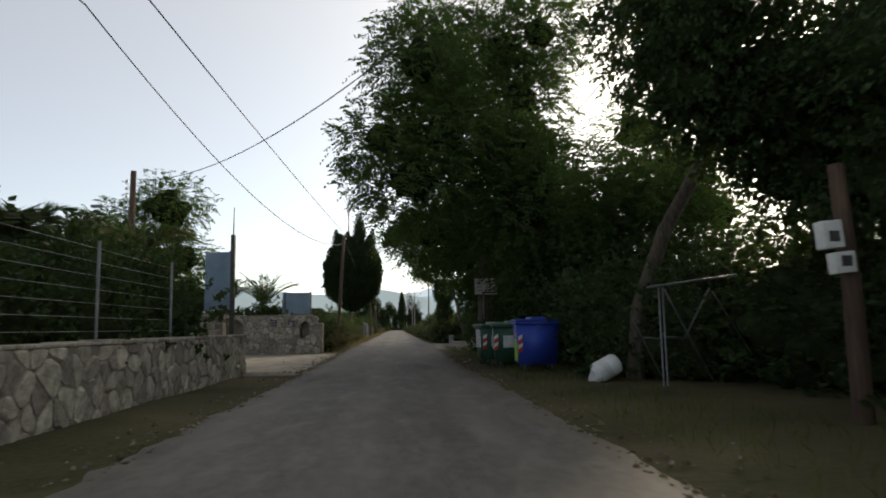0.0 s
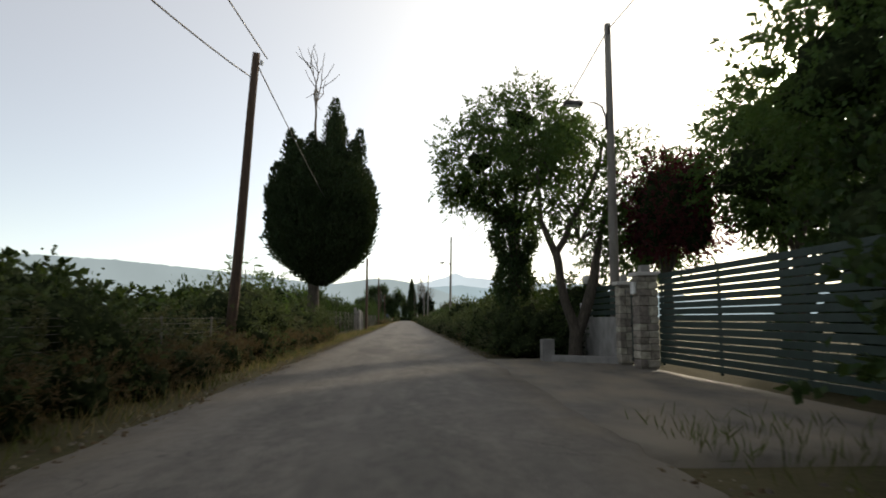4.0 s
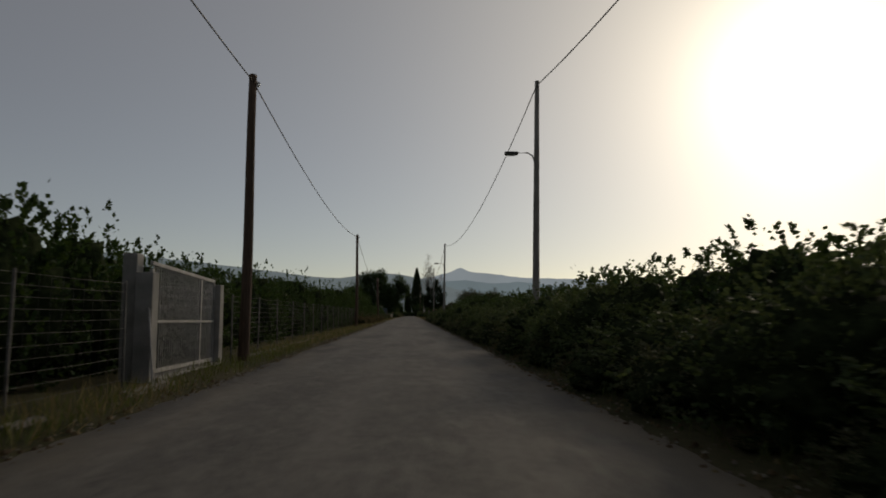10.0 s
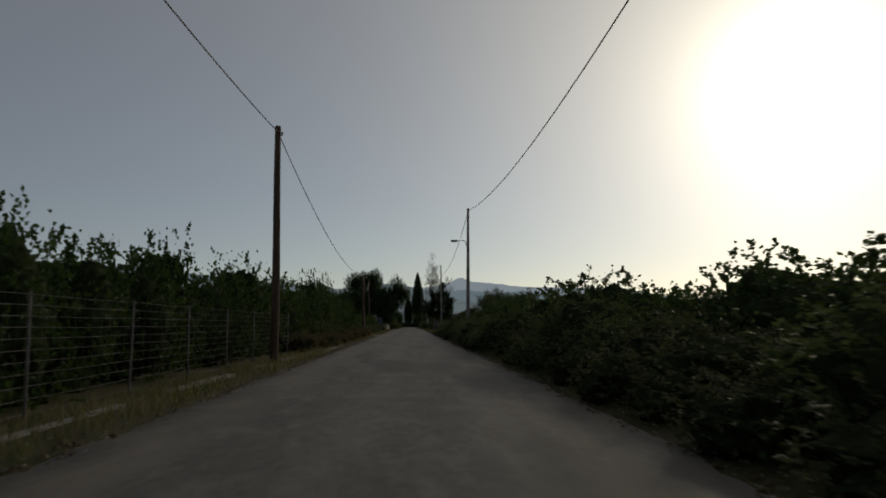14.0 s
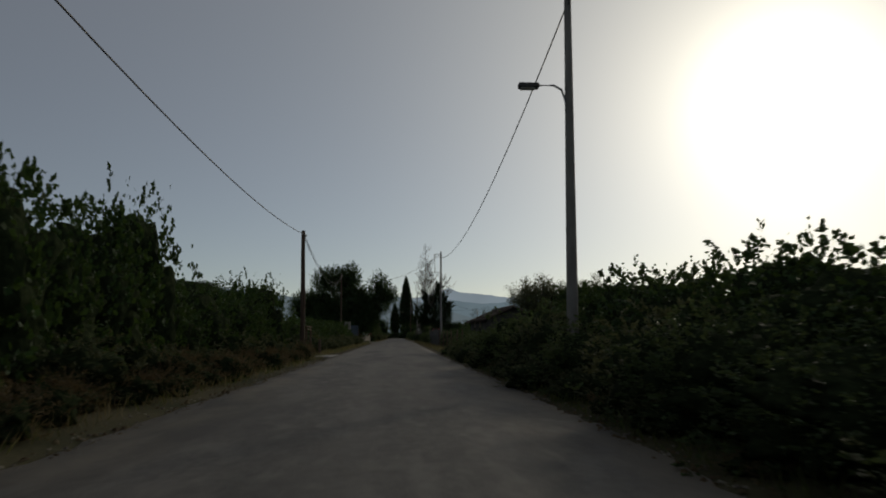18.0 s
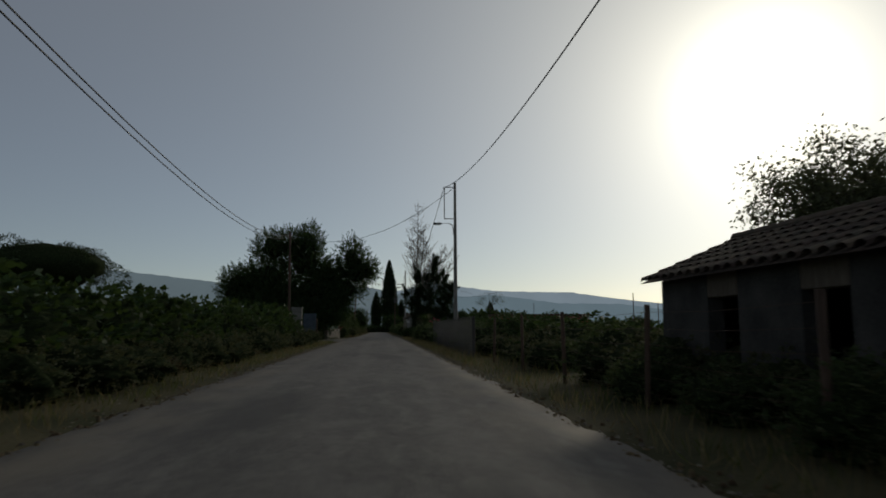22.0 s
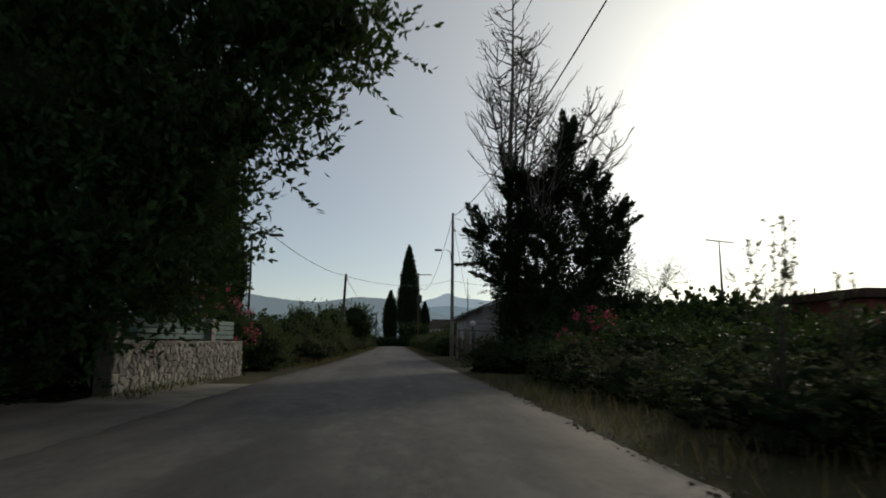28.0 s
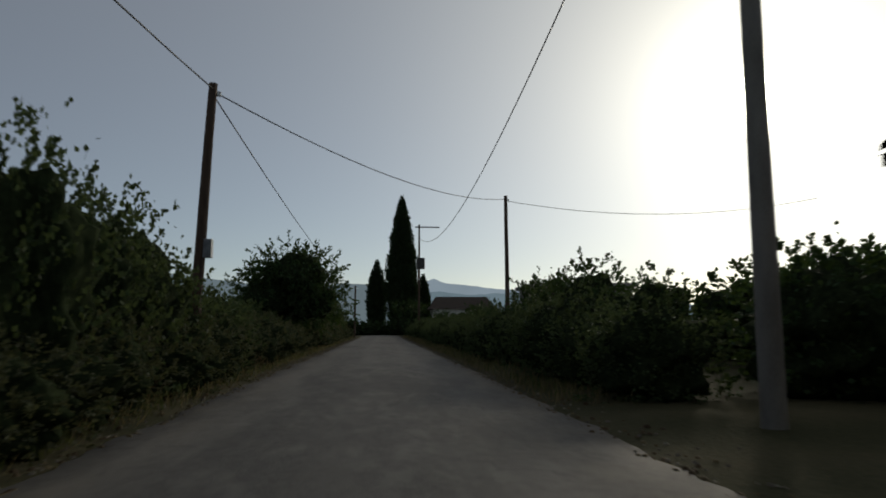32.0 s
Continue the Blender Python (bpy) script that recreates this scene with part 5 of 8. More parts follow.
for x, y, s, sz in ((4.5, 271.5, 0.7, 0.78), (5.3, 272.2, 0.7, 0.84), (4.4, 273.2, 0.65, 0.76)):
    hedge.put(x, y, s, sz)
palm(-7.5, 18.6, 3.0, 15, 1.5, 22)
palm(-6.9, 23.4, 3.2, 16, 1.7, 22)
for x, y, s, sz in ((-6.7, 18.2, 1.0, 1.25), (-8.0, 19.6, 1.1, 1.35), (-6.5, 22.0, 1.0, 1.2), (-9.2, 20.0, 1.2, 1.4), (-6.9, 20.2, 1.0, 1.3), (-8.4, 23.5, 1.1, 1.3), (-7.4, 9.5, 1.1, 1.1), (-7.6, 12.5, 1.2, 1.25), (-7.2, 15.8, 1.1, 1.2), (-7.8, 19.0, 1.2, 1.15), (-7.0, 22.5, 1.0, 1.0), (-10.5, 16.5, 1.3, 1.5), (-10.8, 24.0, 1.2, 1.3),
                    (-12.5, 32.5, 1.2, 1.1), (-9.3, 31.8, 1.0, 0.9), (-10.2, 44.6, 1.0, 1.1), (-8.9, 44.5, 1.0, 1.0), (-7.6, 44.6, 0.9, 1.05), (-6.5, 45.0, 0.9, 1.05), (-12.8, 44.0, 1.2, 1.2), (-15.5, 43.5, 1.3, 1.3), (-16.5, 37.0, 1.4, 1.5)):
    back_hedge.put(x, y, s, sz)
blob_tree("mimosa_tree", 5, pose(-13.4, 44.8, 0), ([(0, 0, -0.2), (0, 0, 1.2), (-0.1, 0, 2.6), (-0.1, 0, 5.6)], [0.2, 0.16, 0.14, 0.09]),
          [((0, 0, 8.4), (2.1, 2.0, 1.8)), ((0.6, 0, 5.4), (2.1, 1.9, 1.6)), ((1.0, 0, 3.3), (2.1, 1.4, 1.5)), ((-2.2, 0, 6.5), (2.3, 2.2, 2.2))],
          "feathery green tree behind the niche wall", LEAF_TREE, dens=190, leaf=0.15, width=0.032, frond=True, hang=0.3, core=0.5, rough=0.55)
blob_tree("mimosa_tree", 6, pose(-13.2, 38.9, 0), ([(0, 0, -0.2), (0, 0, 1.2), (-0.1, 0, 2.4), (-0.1, 0, 3.4)], [0.17, 0.14, 0.12, 0.08]),
          [((0, 0, 4.9), (1.6, 1.6, 1.4)), ((0.9, 0, 3.9), (1.4, 1.4, 1.2)), ((-1.2, 0, 4.0), (1.4, 1.4, 1.2))],
          "feathery green tree beside the gravel entrance", LEAF_TREE, dens=150, leaf=0.11, width=0.022, frond=True, hang=0.35, core=0.5, rough=0.5)

# ---------------------------------------------------------------- at the start, right: shade trees, bins, gate
SHADE = "shade trees by the bins"
blob_tree("shade_tree", 101, pose(3.45, 32.6, 0), ([(0, 0, -0.25), (0, 0, 0.2), (-0.05, 0, 1.6), (0.0, 0, 3.4), (0.1, 0, 5.2)], [0.42, 0.34, 0.31, 0.26, 0.2]),
          [((-1.4, -1.8, 9.8), (2.6, 2.5, 2.4)), ((0.6, -1.0, 12.4), (2.4, 2.3, 2.2)), ((-2.3, -2.4, 4.6), (1.4, 1.6, 1.1)), ((1.0, -2.2, 7.0), (2.4, 2.4, 2.6)), ((-1.6, 1.5, 5.6), (2.0, 2.0, 1.5)), ((2.2, -1.6, 13.0), (1.8, 1.9, 1.8)), ((-1.7, -1.2, 12.6), (1.9, 2.0, 1.8)), ((1.3, -2.0, 10.0), (1.8, 1.9, 2.0)), ((-0.5, 2.6, 4.1), (1.1, 1.3, 1.1)), ((0.2, 2.6, 3.0), (1.0, 1.2, 1.0))],
          "large shade tree with hanging compound leaves over the road", LEAF_TREE, dens=185, leaf=0.15, width=0.032, frond=True, hang=0.35, core=0.3)["group"] = SHADE
blob_tree("shade_tree", 102, pose(5.7, 27.6, 0), ([(0, 0, -0.25), (0, 0, 0.2), (-0.1, 0, 2.0), (-0.3, 0, 4.0)], [0.36, 0.28, 0.25, 0.18]),
          [((-1.6, 0, 5.2), (2.1, 2.2, 1.9)), ((-0.7, 0.5, 6.4), (1.5, 1.6, 1.5)), ((-0.8, 0.6, 3.4), (2.0, 2.0, 1.3)), ((-1.6, 0.2, 7.6), (1.1, 1.2, 0.9)), ((-5.3, -1.1, 5.95), (1.9, 2.0, 1.55)), ((-6.3, -1.1, 7.3), (1.35, 1.5, 1.1)), ((-5.0, -1.1, 9.9), (1.8, 1.8, 1.6)), ((-4.2, -0.6, 7.6), (1.8, 1.8, 1.7))],
          "leafy shade tree behind the refuse bins", LEAF_TREE, dens=190, leaf=0.15, width=0.032, frond=True, hang=0.35, core=0.36)["group"] = SHADE
blob_tree("shade_tree", 103, pose(8.2, 36.0, 0), ([(0, 0, -0.25), (0, 0, 0.2), (0.1, 0, 2.5), (0, 0, 4.5)], [0.34, 0.27, 0.23, 0.18]),
          [((-1.6, 0, 6.5), (2.0, 2.4, 2.3)), ((-2.6, 0.8, 8.4), (2.2, 2.4, 1.8)), ((-2.2, 3.5, 5.4), (2.0, 2.4, 1.9)), ((-0.5, 5.0, 6.5), (2.2, 2.4, 2.0)), ((-5.2, 4.0, 7.0), (1.6, 1.5, 0.8)), ((-7.2, 4.0, 6.4), (1.3, 1.3, 0.6)), ((-8.5, 4.1, 5.8), (0.8, 1.0, 0.5))],
          "leafy shade tree beside the road", LEAF_TREE, dens=130, leaf=0.14, width=0.03, frond=True, hang=0.35, core=0.7)["group"] = SHADE
blob_tree("shade_tree", 104, pose(5.2, 20.5, 0), ([(0, 0, -0.25), (0.0, 0, 0.2), (0.15, 0, 1.6), (0.85, 0, 3.4), (1.84, 0, 5.0), (2.8, -0.3, 7.0)], [0.26, 0.2, 0.18, 0.16, 0.15, 0.11]),
          [((-0.1, -4, 6.6), (1.7, 1.8, 1.4)), ((1.6, -4, 5.4), (1.9, 1.9, 1.6)), ((0.7, -3.8, 8.2), (2.4, 2.4, 1.6)), ((3.5, -4.3, 4.6), (1.9, 2.1, 2.0)), ((-0.35, -4.2, 5.2), (0.95, 1.0, 0.9)), ((0.5, -4.2, 4.7), (0.8, 0.9, 0.7)), ((1.5, -4.2, 3.9), (1.0, 1.1, 1.0)), ((2.5, -4.2, 3.4), (1.0, 1.1, 0.9))],
          "dark leafy tree on a leaning trunk above the yard gate", LEAF_DARK, dens=230, leaf=0.12, width=0.034, hang=0.5, core=0.55)["group"] = SHADE
blob_tree("shade_tree", 108, pose(11.0, 33.0, 0), ([(0, 0, -0.25), (0, 0, 0.2), (0.1, 0, 2.5), (0, 0, 4.5)], [0.3, 0.24, 0.2, 0.16]),
          [((-1.0, 0, 6.6), (2.4, 2.2, 1.6)), ((1.2, 0.3, 8.0), (2.4, 2.2, 1.8)), ((-0.6, 0.3, 9.6), (2.0, 2.0, 1.5)), ((2.6, 0, 6.0), (1.8, 1.8, 1.4))],
          "tall open tree behind the yard", LEAF_TREE, dens=95, leaf=0.15, width=0.034, frond=True, hang=0.35, core=0.4)["group"] = SHADE
hedge.put(6.6, 20.4, 1.05, 1.15)
back_hedge.put(5.7, 21.6, 0.85, 0.95)
back_hedge.put(8.6, 18.8, 1.2, 1.15)
blob_tree("shade_tree", 106, pose(8.6, 12.0, 0), ([(0, 0, -0.25), (0, 0, 0.2), (-0.1, 0, 2.4), (-0.2, 0.3, 4.4)], [0.36, 0.28, 0.24, 0.18]),
          [((-1.4, 0.6, 5.0), (2.0, 2.2, 1.9)), ((0.9, 0.4, 6.0), (2.2, 2.4, 2.4)), ((-1.2, 1.8, 3.1), (1.5, 1.6, 1.3))],
          "dark leafy tree above the meter boxes", LEAF_DARK, dens=150, leaf=0.12, width=0.034, hang=0.5, core=0.7)["group"] = SHADE
blob_tree("yard_tree", 107, pose(7.0, 24.4, 0), ([(0, 0, -0.2), (0, 0, 0.2), (0.05, 0, 2.2), (-0.2, 0, 4.2)], [0.16, 0.13, 0.11, 0.08]),
          [((-1.3, -0.3, 5.7), (1.2, 1.1, 0.8)), ((0.2, -0.2, 6.1), (1.1, 1.1, 0.8)), ((-0.3, 0.2, 4.9), (1.2, 1.1, 0.7)), ((1.4, 0, 5.2), (1.1, 1.1, 0.8))],
          "slender open tree with airy leaves behind the yard gate", LEAF_TREE, dens=130, leaf=0.12, width=0.026, frond=True, hang=0.35, core=0)
tree("yard_tree", 105, pose(8.0, 24.0, 0), 3.0, 0.12, 1.5, "light open tree behind the yard gate", LEAF_TREE, per=9, size=0.4, leaf=0.11, width=0.024, depth=3, frond=True, limbs=5, lean=(-0.1, 0, 1))
for x, y, s, sz in ((6.2, 22.0, 1.3, 1.3), (6.4, 24.6, 1.2, 1.5), (5.9, 27.4, 1.2, 1.6), (5.6, 30.0, 1.2, 1.7), (5.4, 34.5, 1.2, 1.6), (5.3, 37.5, 1.2, 1.5), (5.5, 40.5, 1.2, 1.4), (5.8, 43.5, 1.2, 1.3), (8.5, 28.0, 1.6, 1.35), (8.5, 36.0, 1.6, 1.6),
                    (8.3, 24.0, 1.5, 1.15), (8.6, 17.5, 1.4, 1.0), (9.5, 15.0, 1.4, 1.2), (6.9, 11.0, 1.2, 1.3), (7.4, 8.0, 1.3, 1.5), (10.5, 31, 1.7, 1.4), (8.7, 46.5, 1.5, 1.9), (9.5, 50.0, 1.5, 2.0), (11.0, 40.0, 1.8, 1.9), (8.8, 16.2, 1.2, 1.05), (7.3, 20.6, 1.1, 1.0)):
    back_hedge.put(x, y, s, sz)


def wheelie_bin(m, w, d, h, mat, lid, label, notice, lime=False):
    """A four-wheeled refuse container with a lid; its front is -y."""
    ob = thing("refuse_bin", m, label, "bin", "refuse bins under the trees")
    bm = bmesh.new()
    r = bmesh.ops.create_cube(bm, size=1.0)
    for v in r["verts"]:
        k = 1.0 if v.co.z > 0 else 0.9
        v.co = Vector((v.co.x * w * k, v.co.y * d * k, 0.2 + (v.co.z + 0.5) * (h - 0.2)))
    bmesh.ops.bevel(bm, geom=list(bm.edges), offset=0.05, segments=3, affect="EDGES")
    part("body", bm, mat, ob, flat=False)
    part("rim", box(-w / 2 - 0.04, w / 2 + 0.04, -d / 2 - 0.04, d / 2 + 0.04, h - 0.07, h, 0.02), mat, ob)
    bm = bmesh.new()
    for i, (y0, y1, z) in enumerate(((-d / 2 - 0.06, -d / 6, 0.06), (-d / 6, d / 6, 0.12), (d / 6, d / 2 + 0.05, 0.07))):
        add_box(bm, -w / 2 - 0.06, w / 2 + 0.06, y0, y1 + 0.01, h + 0.004, h + z, 0.025)
    lid_ob = part("lid", bm, lid, ob)
    for xx in (-w / 4, w / 4):
        part("lid_grip", box(xx - 0.07, xx + 0.07, -d / 2 - 0.1, -d / 2 - 0.05, h + 0.005, h + 0.05, 0.015), lid, lid_ob)
    for sx in (-1, 1):
        for sy in (-1, 1):
            bm = bmesh.new()
            bmesh.ops.create_cone(bm, cap_ends=True, segments=16, radius1=0.09, radius2=0.09, depth=0.05, matrix=Matrix.Translation((sx * w * 0.33, sy * d * 0.33, 0.09)) @ Matrix.Rotation(math.pi / 2, 4, "Y"))
            wheel = part("wheel", bm, RUBBER, ob)
            part("castor_fork", box(sx * w * 0.33 - 0.035, sx * w * 0.33 + 0.035, sy * d * 0.33 - 0.02, sy * d * 0.33 + 0.02, 0.09, 0.24, 0.005), STEEL, wheel)
    for sx in (-1, 1):
        tubes("trunnion", [([(sx * w / 2 - sx * 0.02, 0, h - 0.14), (sx * (w / 2 + 0.1), 0, h - 0.14)], [0.03, 0.03])], STEEL, ob, 8)
    def sticker(nm, x0, x1, z0, z1, mt, off=0.012):
        part(nm, box(x0, x1, -d / 2 * 0.97 - off - 0.004, -d / 2 * 0.97 - off + 0.03, z0, z1, 0.002), mt, ob)
    if notice:
        sticker("notice", -w * 0.33, w * 0.16, 0.58, h - 0.13, DIRTYPAPER)
        for i in range(5):
            sticker("text_bar", -w * 0.28, w * (0.11 - 0.07 * (i % 2)), 0.66 + 0.1 * i, 0.677 + 0.1 * i, FADEDINK, 0.016)
    if lime:
        sticker("lime_notice", -w * 0.17, w * 0.28, 0.3, 0.84, LIMEPAPER)
        sticker("text_bar", -w * 0.15, w * 0.26, 0.85, 0.9, DIRTYPAPER)
        sticker("picture_bar", -w * 0.15, w * 0.2, 0.94, 1.06, FADEDINK)
    for i in range(4):
        stripe = box(-0.02, 0.006, -d * 0.05, d * 0.05, 0.0, 0.1, 0.002)
        for v in stripe.verts:
            v.co.z += v.co.y * 0.6
        stripe.transform(Matrix.Translation((w / 2 * (0.945 + 0.017 * i), -d * 0.43, 0.55 + 0.115 * i)) @ Matrix.Rotation(radians(5), 4, "Y"))
        part("warning_stripe", stripe, WHITEPAINT if i % 2 else REDPAINT, ob)
    if notice:
        part("side_notice", box(w / 2 * 0.95 - 0.03, w / 2 * 0.95 + 0.012, -d * 0.25, d * 0.32, 0.62, 0.98, 0.002), DIRTYPAPER, ob)
    return ob


wheelie_bin(pose(3.10, 27.69, 0, 0, 0, -83.5), 1.1, 1.2, 1.29, BINGREEN, BINLID, "dirty green refuse container with a white notice", True)
wheelie_bin(pose(3.36, 26.09, 0, 0, 0, -96), 1.02, 1.2, 1.3, BINGREEN, BINLID, "dark green refuse container with a white notice", True)
wheelie_bin(pose(3.69, 24.2, 0, 0, 0, -92), 1.0, 1.15, 1.38, BINBLUE, BINBLUE, "blue recycling container with a lime sticker", False, True)
for x, y, r in ((2.35, 30.4, 20), (2.2, 29.7, 70), (2.6, 31.5, 40)):
    t_ = part("litter", box(-0.06, 0.06, -0.035, 0.035, 0.0, 0.02, 0.004), DIRTYPAPER)
    t_.matrix_basis = pose(x, y, -0.02, 4, 3, r)
    tagged(t_, "scrap of pale paper litter by the bins", "litter", "scraps of litter")

# sale sign
sg = thing("sale_sign", pose(3.42, 32.28, 0, 0, 0, 3), "white metal sale sign with red and blue lettering", "sign")
part("panel", box(-0.46, 0.46, -0.012, 0.012, 2.55, 3.19, 0.004), WHITEPAINT, sg)
tubes("post", [([(-0.1, 0.04, 1.6), (-0.1, 0.03, 3.1)], [0.022, 0.022])], STEEL, sg, 8)


def lettering(text, size, mat, loc, rot, parent, name="lettering", stretch=1.0):
    cu = bpy.data.curves.new(name, "FONT")
    cu.body, cu.size, cu.extrude, cu.align_x = text, size, 0.0015, "LEFT"
    tmp = bpy.data.objects.new(name, cu)
    scene.collection.objects.link(tmp)
    bpy.context.view_layer.update()
    me = bpy.data.meshes.new_from_object(tmp.evaluated_get(bpy.context.evaluated_depsgraph_get()))
    bpy.data.objects.remove(tmp)
    me.transform(Matrix.Translation(loc) @ Euler([radians(a) for a in rot]).to_matrix().to_4x4() @ Matrix.Diagonal((stretch, 1, 1, 1)))
    me.materials.clear()
    me.materials.append(mat)
    return obj(name, me, parent)


lettering("FOR SALE", 0.155, REDPAINT, (-0.41, -0.016, 3.045), (90, 0, 0), sg, stretch=1.12)
lettering("MEZONETTE", 0.115, INKBLUE, (-0.41, -0.016, 2.93), (90, 0, 0), sg, stretch=0.86)
lettering("PRICE: 140.000", 0.115, INKBLUE, (-0.41, -0.016, 2.81), (90, 0, 0), sg, stretch=0.98)
for x0, x1, z0, z1 in ((0.22, 0.36, 2.935, 3.0), (-0.06, 0.4, 2.71, 2.76), (-0.18, 0.42, 2.585, 2.66)):
    part("text_bar", box(x0, x1, -0.018, -0.011, z0, z1, 0.001), INKBLUE, sg)
part("arrow", box(-0.36, -0.12, -0.018, -0.011, 2.7, 2.735, 0.001), REDPAINT, sg)

# framed gate with diagonal braces
gt = thing("yard_gate", pose(4.64, 18.6, 0), "open grey steel yard gate frame with diagonal braces", "gate")
for xx in (0.44, 0.52):
    tubes("upright", [([(xx, 0, 0.0), (xx, 0, 2.02)], [0.022, 0.022])], STEEL, gt, 8)
tubes("top_rail", [([(0.2, 0, 1.98), (2.5, 0, 2.26)], [0.028, 0.028])], STEEL, gt, 8)
for a, b in ((0.08, 0.44), (0.55, 1.06)):
    tubes("rail", [([(a, 0, 0.98), (b, 0, 0.94)], [0.022, 0.022])], STEEL, gt, 8)
for (a, b) in (((0.55, 1.95), (1.45, 0.12)), ((-0.12, 1.35), (0.42, 0.2)), ((1.5, 1.95), (0.92, 0.94)), ((1.55, 1.9), (2.3, 0.6))):
    tubes("brace", [([(a[0], 0.01, a[1]), (b[0], 0.01, b[1])], [0.02, 0.02])], STEEL, gt, 6)

dr = thing("plastic_drum", pose(4.35, 20.1, 0.27, 0, -24, 12), "white plastic drum lying in the weeds with one end cut open", "drum")
bm = bmesh.new()
rings = []
for u, r_ in ((0.36, 0.05), (0.36, 0.17), (0.33, 0.215), (0.27, 0.235), (0.1, 0.24), (0.085, 0.228), (0.06, 0.228), (0.045, 0.24), (-0.14, 0.238), (-0.36, 0.23), (-0.36, 0.215), (-0.12, 0.222), (0.25, 0.215), (0.32, 0.03)):
    row = []
    for k in range(28):
        t = 2 * math.pi * k / 28
        # the open end is cut on a ragged slant
        cut = 0.17 * max(0.0, math.sin(t + 0.6)) + 0.03 * math.sin(5 * t) if u < -0.3 else 0.0
        row.append(bm.verts.new((u + cut, math.cos(t) * r_, math.sin(t) * r_)))
    rings.append(row)
for r0, r1 in zip(rings, rings[1:]):
    for k in range(28):
        bm.faces.new((r0[k], r0[(k + 1) % 28], r1[(k + 1) % 28], r1[k]))
bm.faces.new(rings[0][::-1])
bm.faces.new(rings[-1])
bmesh.ops.recalc_face_normals(bm, faces=bm.faces)
part("body", bm, JUGWHITE, dr, flat=False)
tubes("bung", [([(0.355, 0.1, 0.0), (0.385, 0.1, 0.0)], [0.035, 0.032])], JUGWHITE, dr, 12)

mt = thing("meter_post", pose(5.1, 13.2, 0), "dark post with two pale electricity meter boxes", "meter post")
tubes("post", [([(0.3, 0.1, -0.2), (0.3, 0.1, 1.6), (0.22, 0.1, 3.2)], [0.13, 0.12, 0.1])], WOODPOLE, mt, 10)
for dx, z in ((-0.03, 2.12), (0.1, 1.82)):
    bm = box(-0.13, 0.13, -0.14, 0.04, 0, 0.34 if z > 2 else 0.26, 0.02)
    bm.transform(Matrix.Translation((dx, 0, z)) @ Matrix.Rotation(radians(-5), 4, "Y"))
    bx_ = part("meter_box", bm, WHITEPAINT, mt)
    part("window", box(dx - 0.07, dx + 0.06, -0.146, -0.138, z + 0.08, z + 0.21, 0.004), DARKSTEEL, bx_)

# ---------------------------------------------------------------- gate with pillars, trees and the great cypress
OLD_CYPRESS = [(2.95, 0.3), (3.4, 1.05), (4.5, 2.2), (5.6, 2.8), (7.0, 3.0), (8.0, 2.9), (9.4, 2.3), (10.1, 1.5), (10.6, 0.7), (10.9, 0.2)]
oc = cypress("cypress_tree", 7, pose(-4.75, 75.9, 0), OLD_CYPRESS, "broad dark old cypress with a bare dead tip", n=26000, leaf=0.2, width=0.04, trunk=0.31, lobes=0.2)
for o_ in oc.children:
    if o_.name.startswith("trunk"):
        o_.data.transform(Matrix.Translation((-0.35, 0, 0)))
for x, y, s, sz in ((-4.6, 74.3, 0.7, 0.8), (-5.5, 75.2, 0.85, 0.88), (-5.8, 77.8, 1.0, 1.0)):
    hedge.put(x, y, s, sz)
tp_rng = np.random.default_rng(9)
cy_paths, cy_tips = [], []
grow(tp_rng, (-0.3, 0, 11.0), (0.02, 0, 1), 2.9, 0.08, 2, cy_paths, cy_tips, 0.35, kids=(3, 5))
dead = tubes("dead_tip", [(p, r) for p, r in cy_paths], DEADWOOD, oc, 5)


def spire(rng, parent, foot, tip, r, n=1100):
    """A plume of scale leaves that tapers from its foot up to its tip."""
    foot, tip = np.array(foot, float), np.array(tip, float)
    s = rng.uniform(0, 1, n)
    rr = r * np.interp(s, [0, 0.15, 0.45, 0.8, 1], [0.5, 0.9, 1.0, 0.6, 0.08]) * rng.uniform(0.6, 1.08, n)
    a = rng.uniform(0, 6.283, n)
    out = np.stack([np.cos(a), np.sin(a), np.zeros(n)], 1)
    C = foot + (tip - foot) * s[:, None] + out * rr[:, None]
    v, q = leaf_quads(rng, C, out * 0.55 + unit(tip - foot) + rng.normal(size=(n, 3)) * 0.3, 0.2, 0.04)
    obj("side_spire", np_mesh("side_spire", v, q, LEAF_CYPRESS), parent)
    if r < 0.5:
        return
    # core painted as the shade behind the plume's leaves
    core = obj("spire_core", lump(rng, "spire_core", 1.0, CROWN_SHADE, (r * 0.68, r * 0.68, 0.44 * float(np.linalg.norm(tip - foot))), 0.3, 2), parent)
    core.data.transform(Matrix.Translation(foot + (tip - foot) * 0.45))


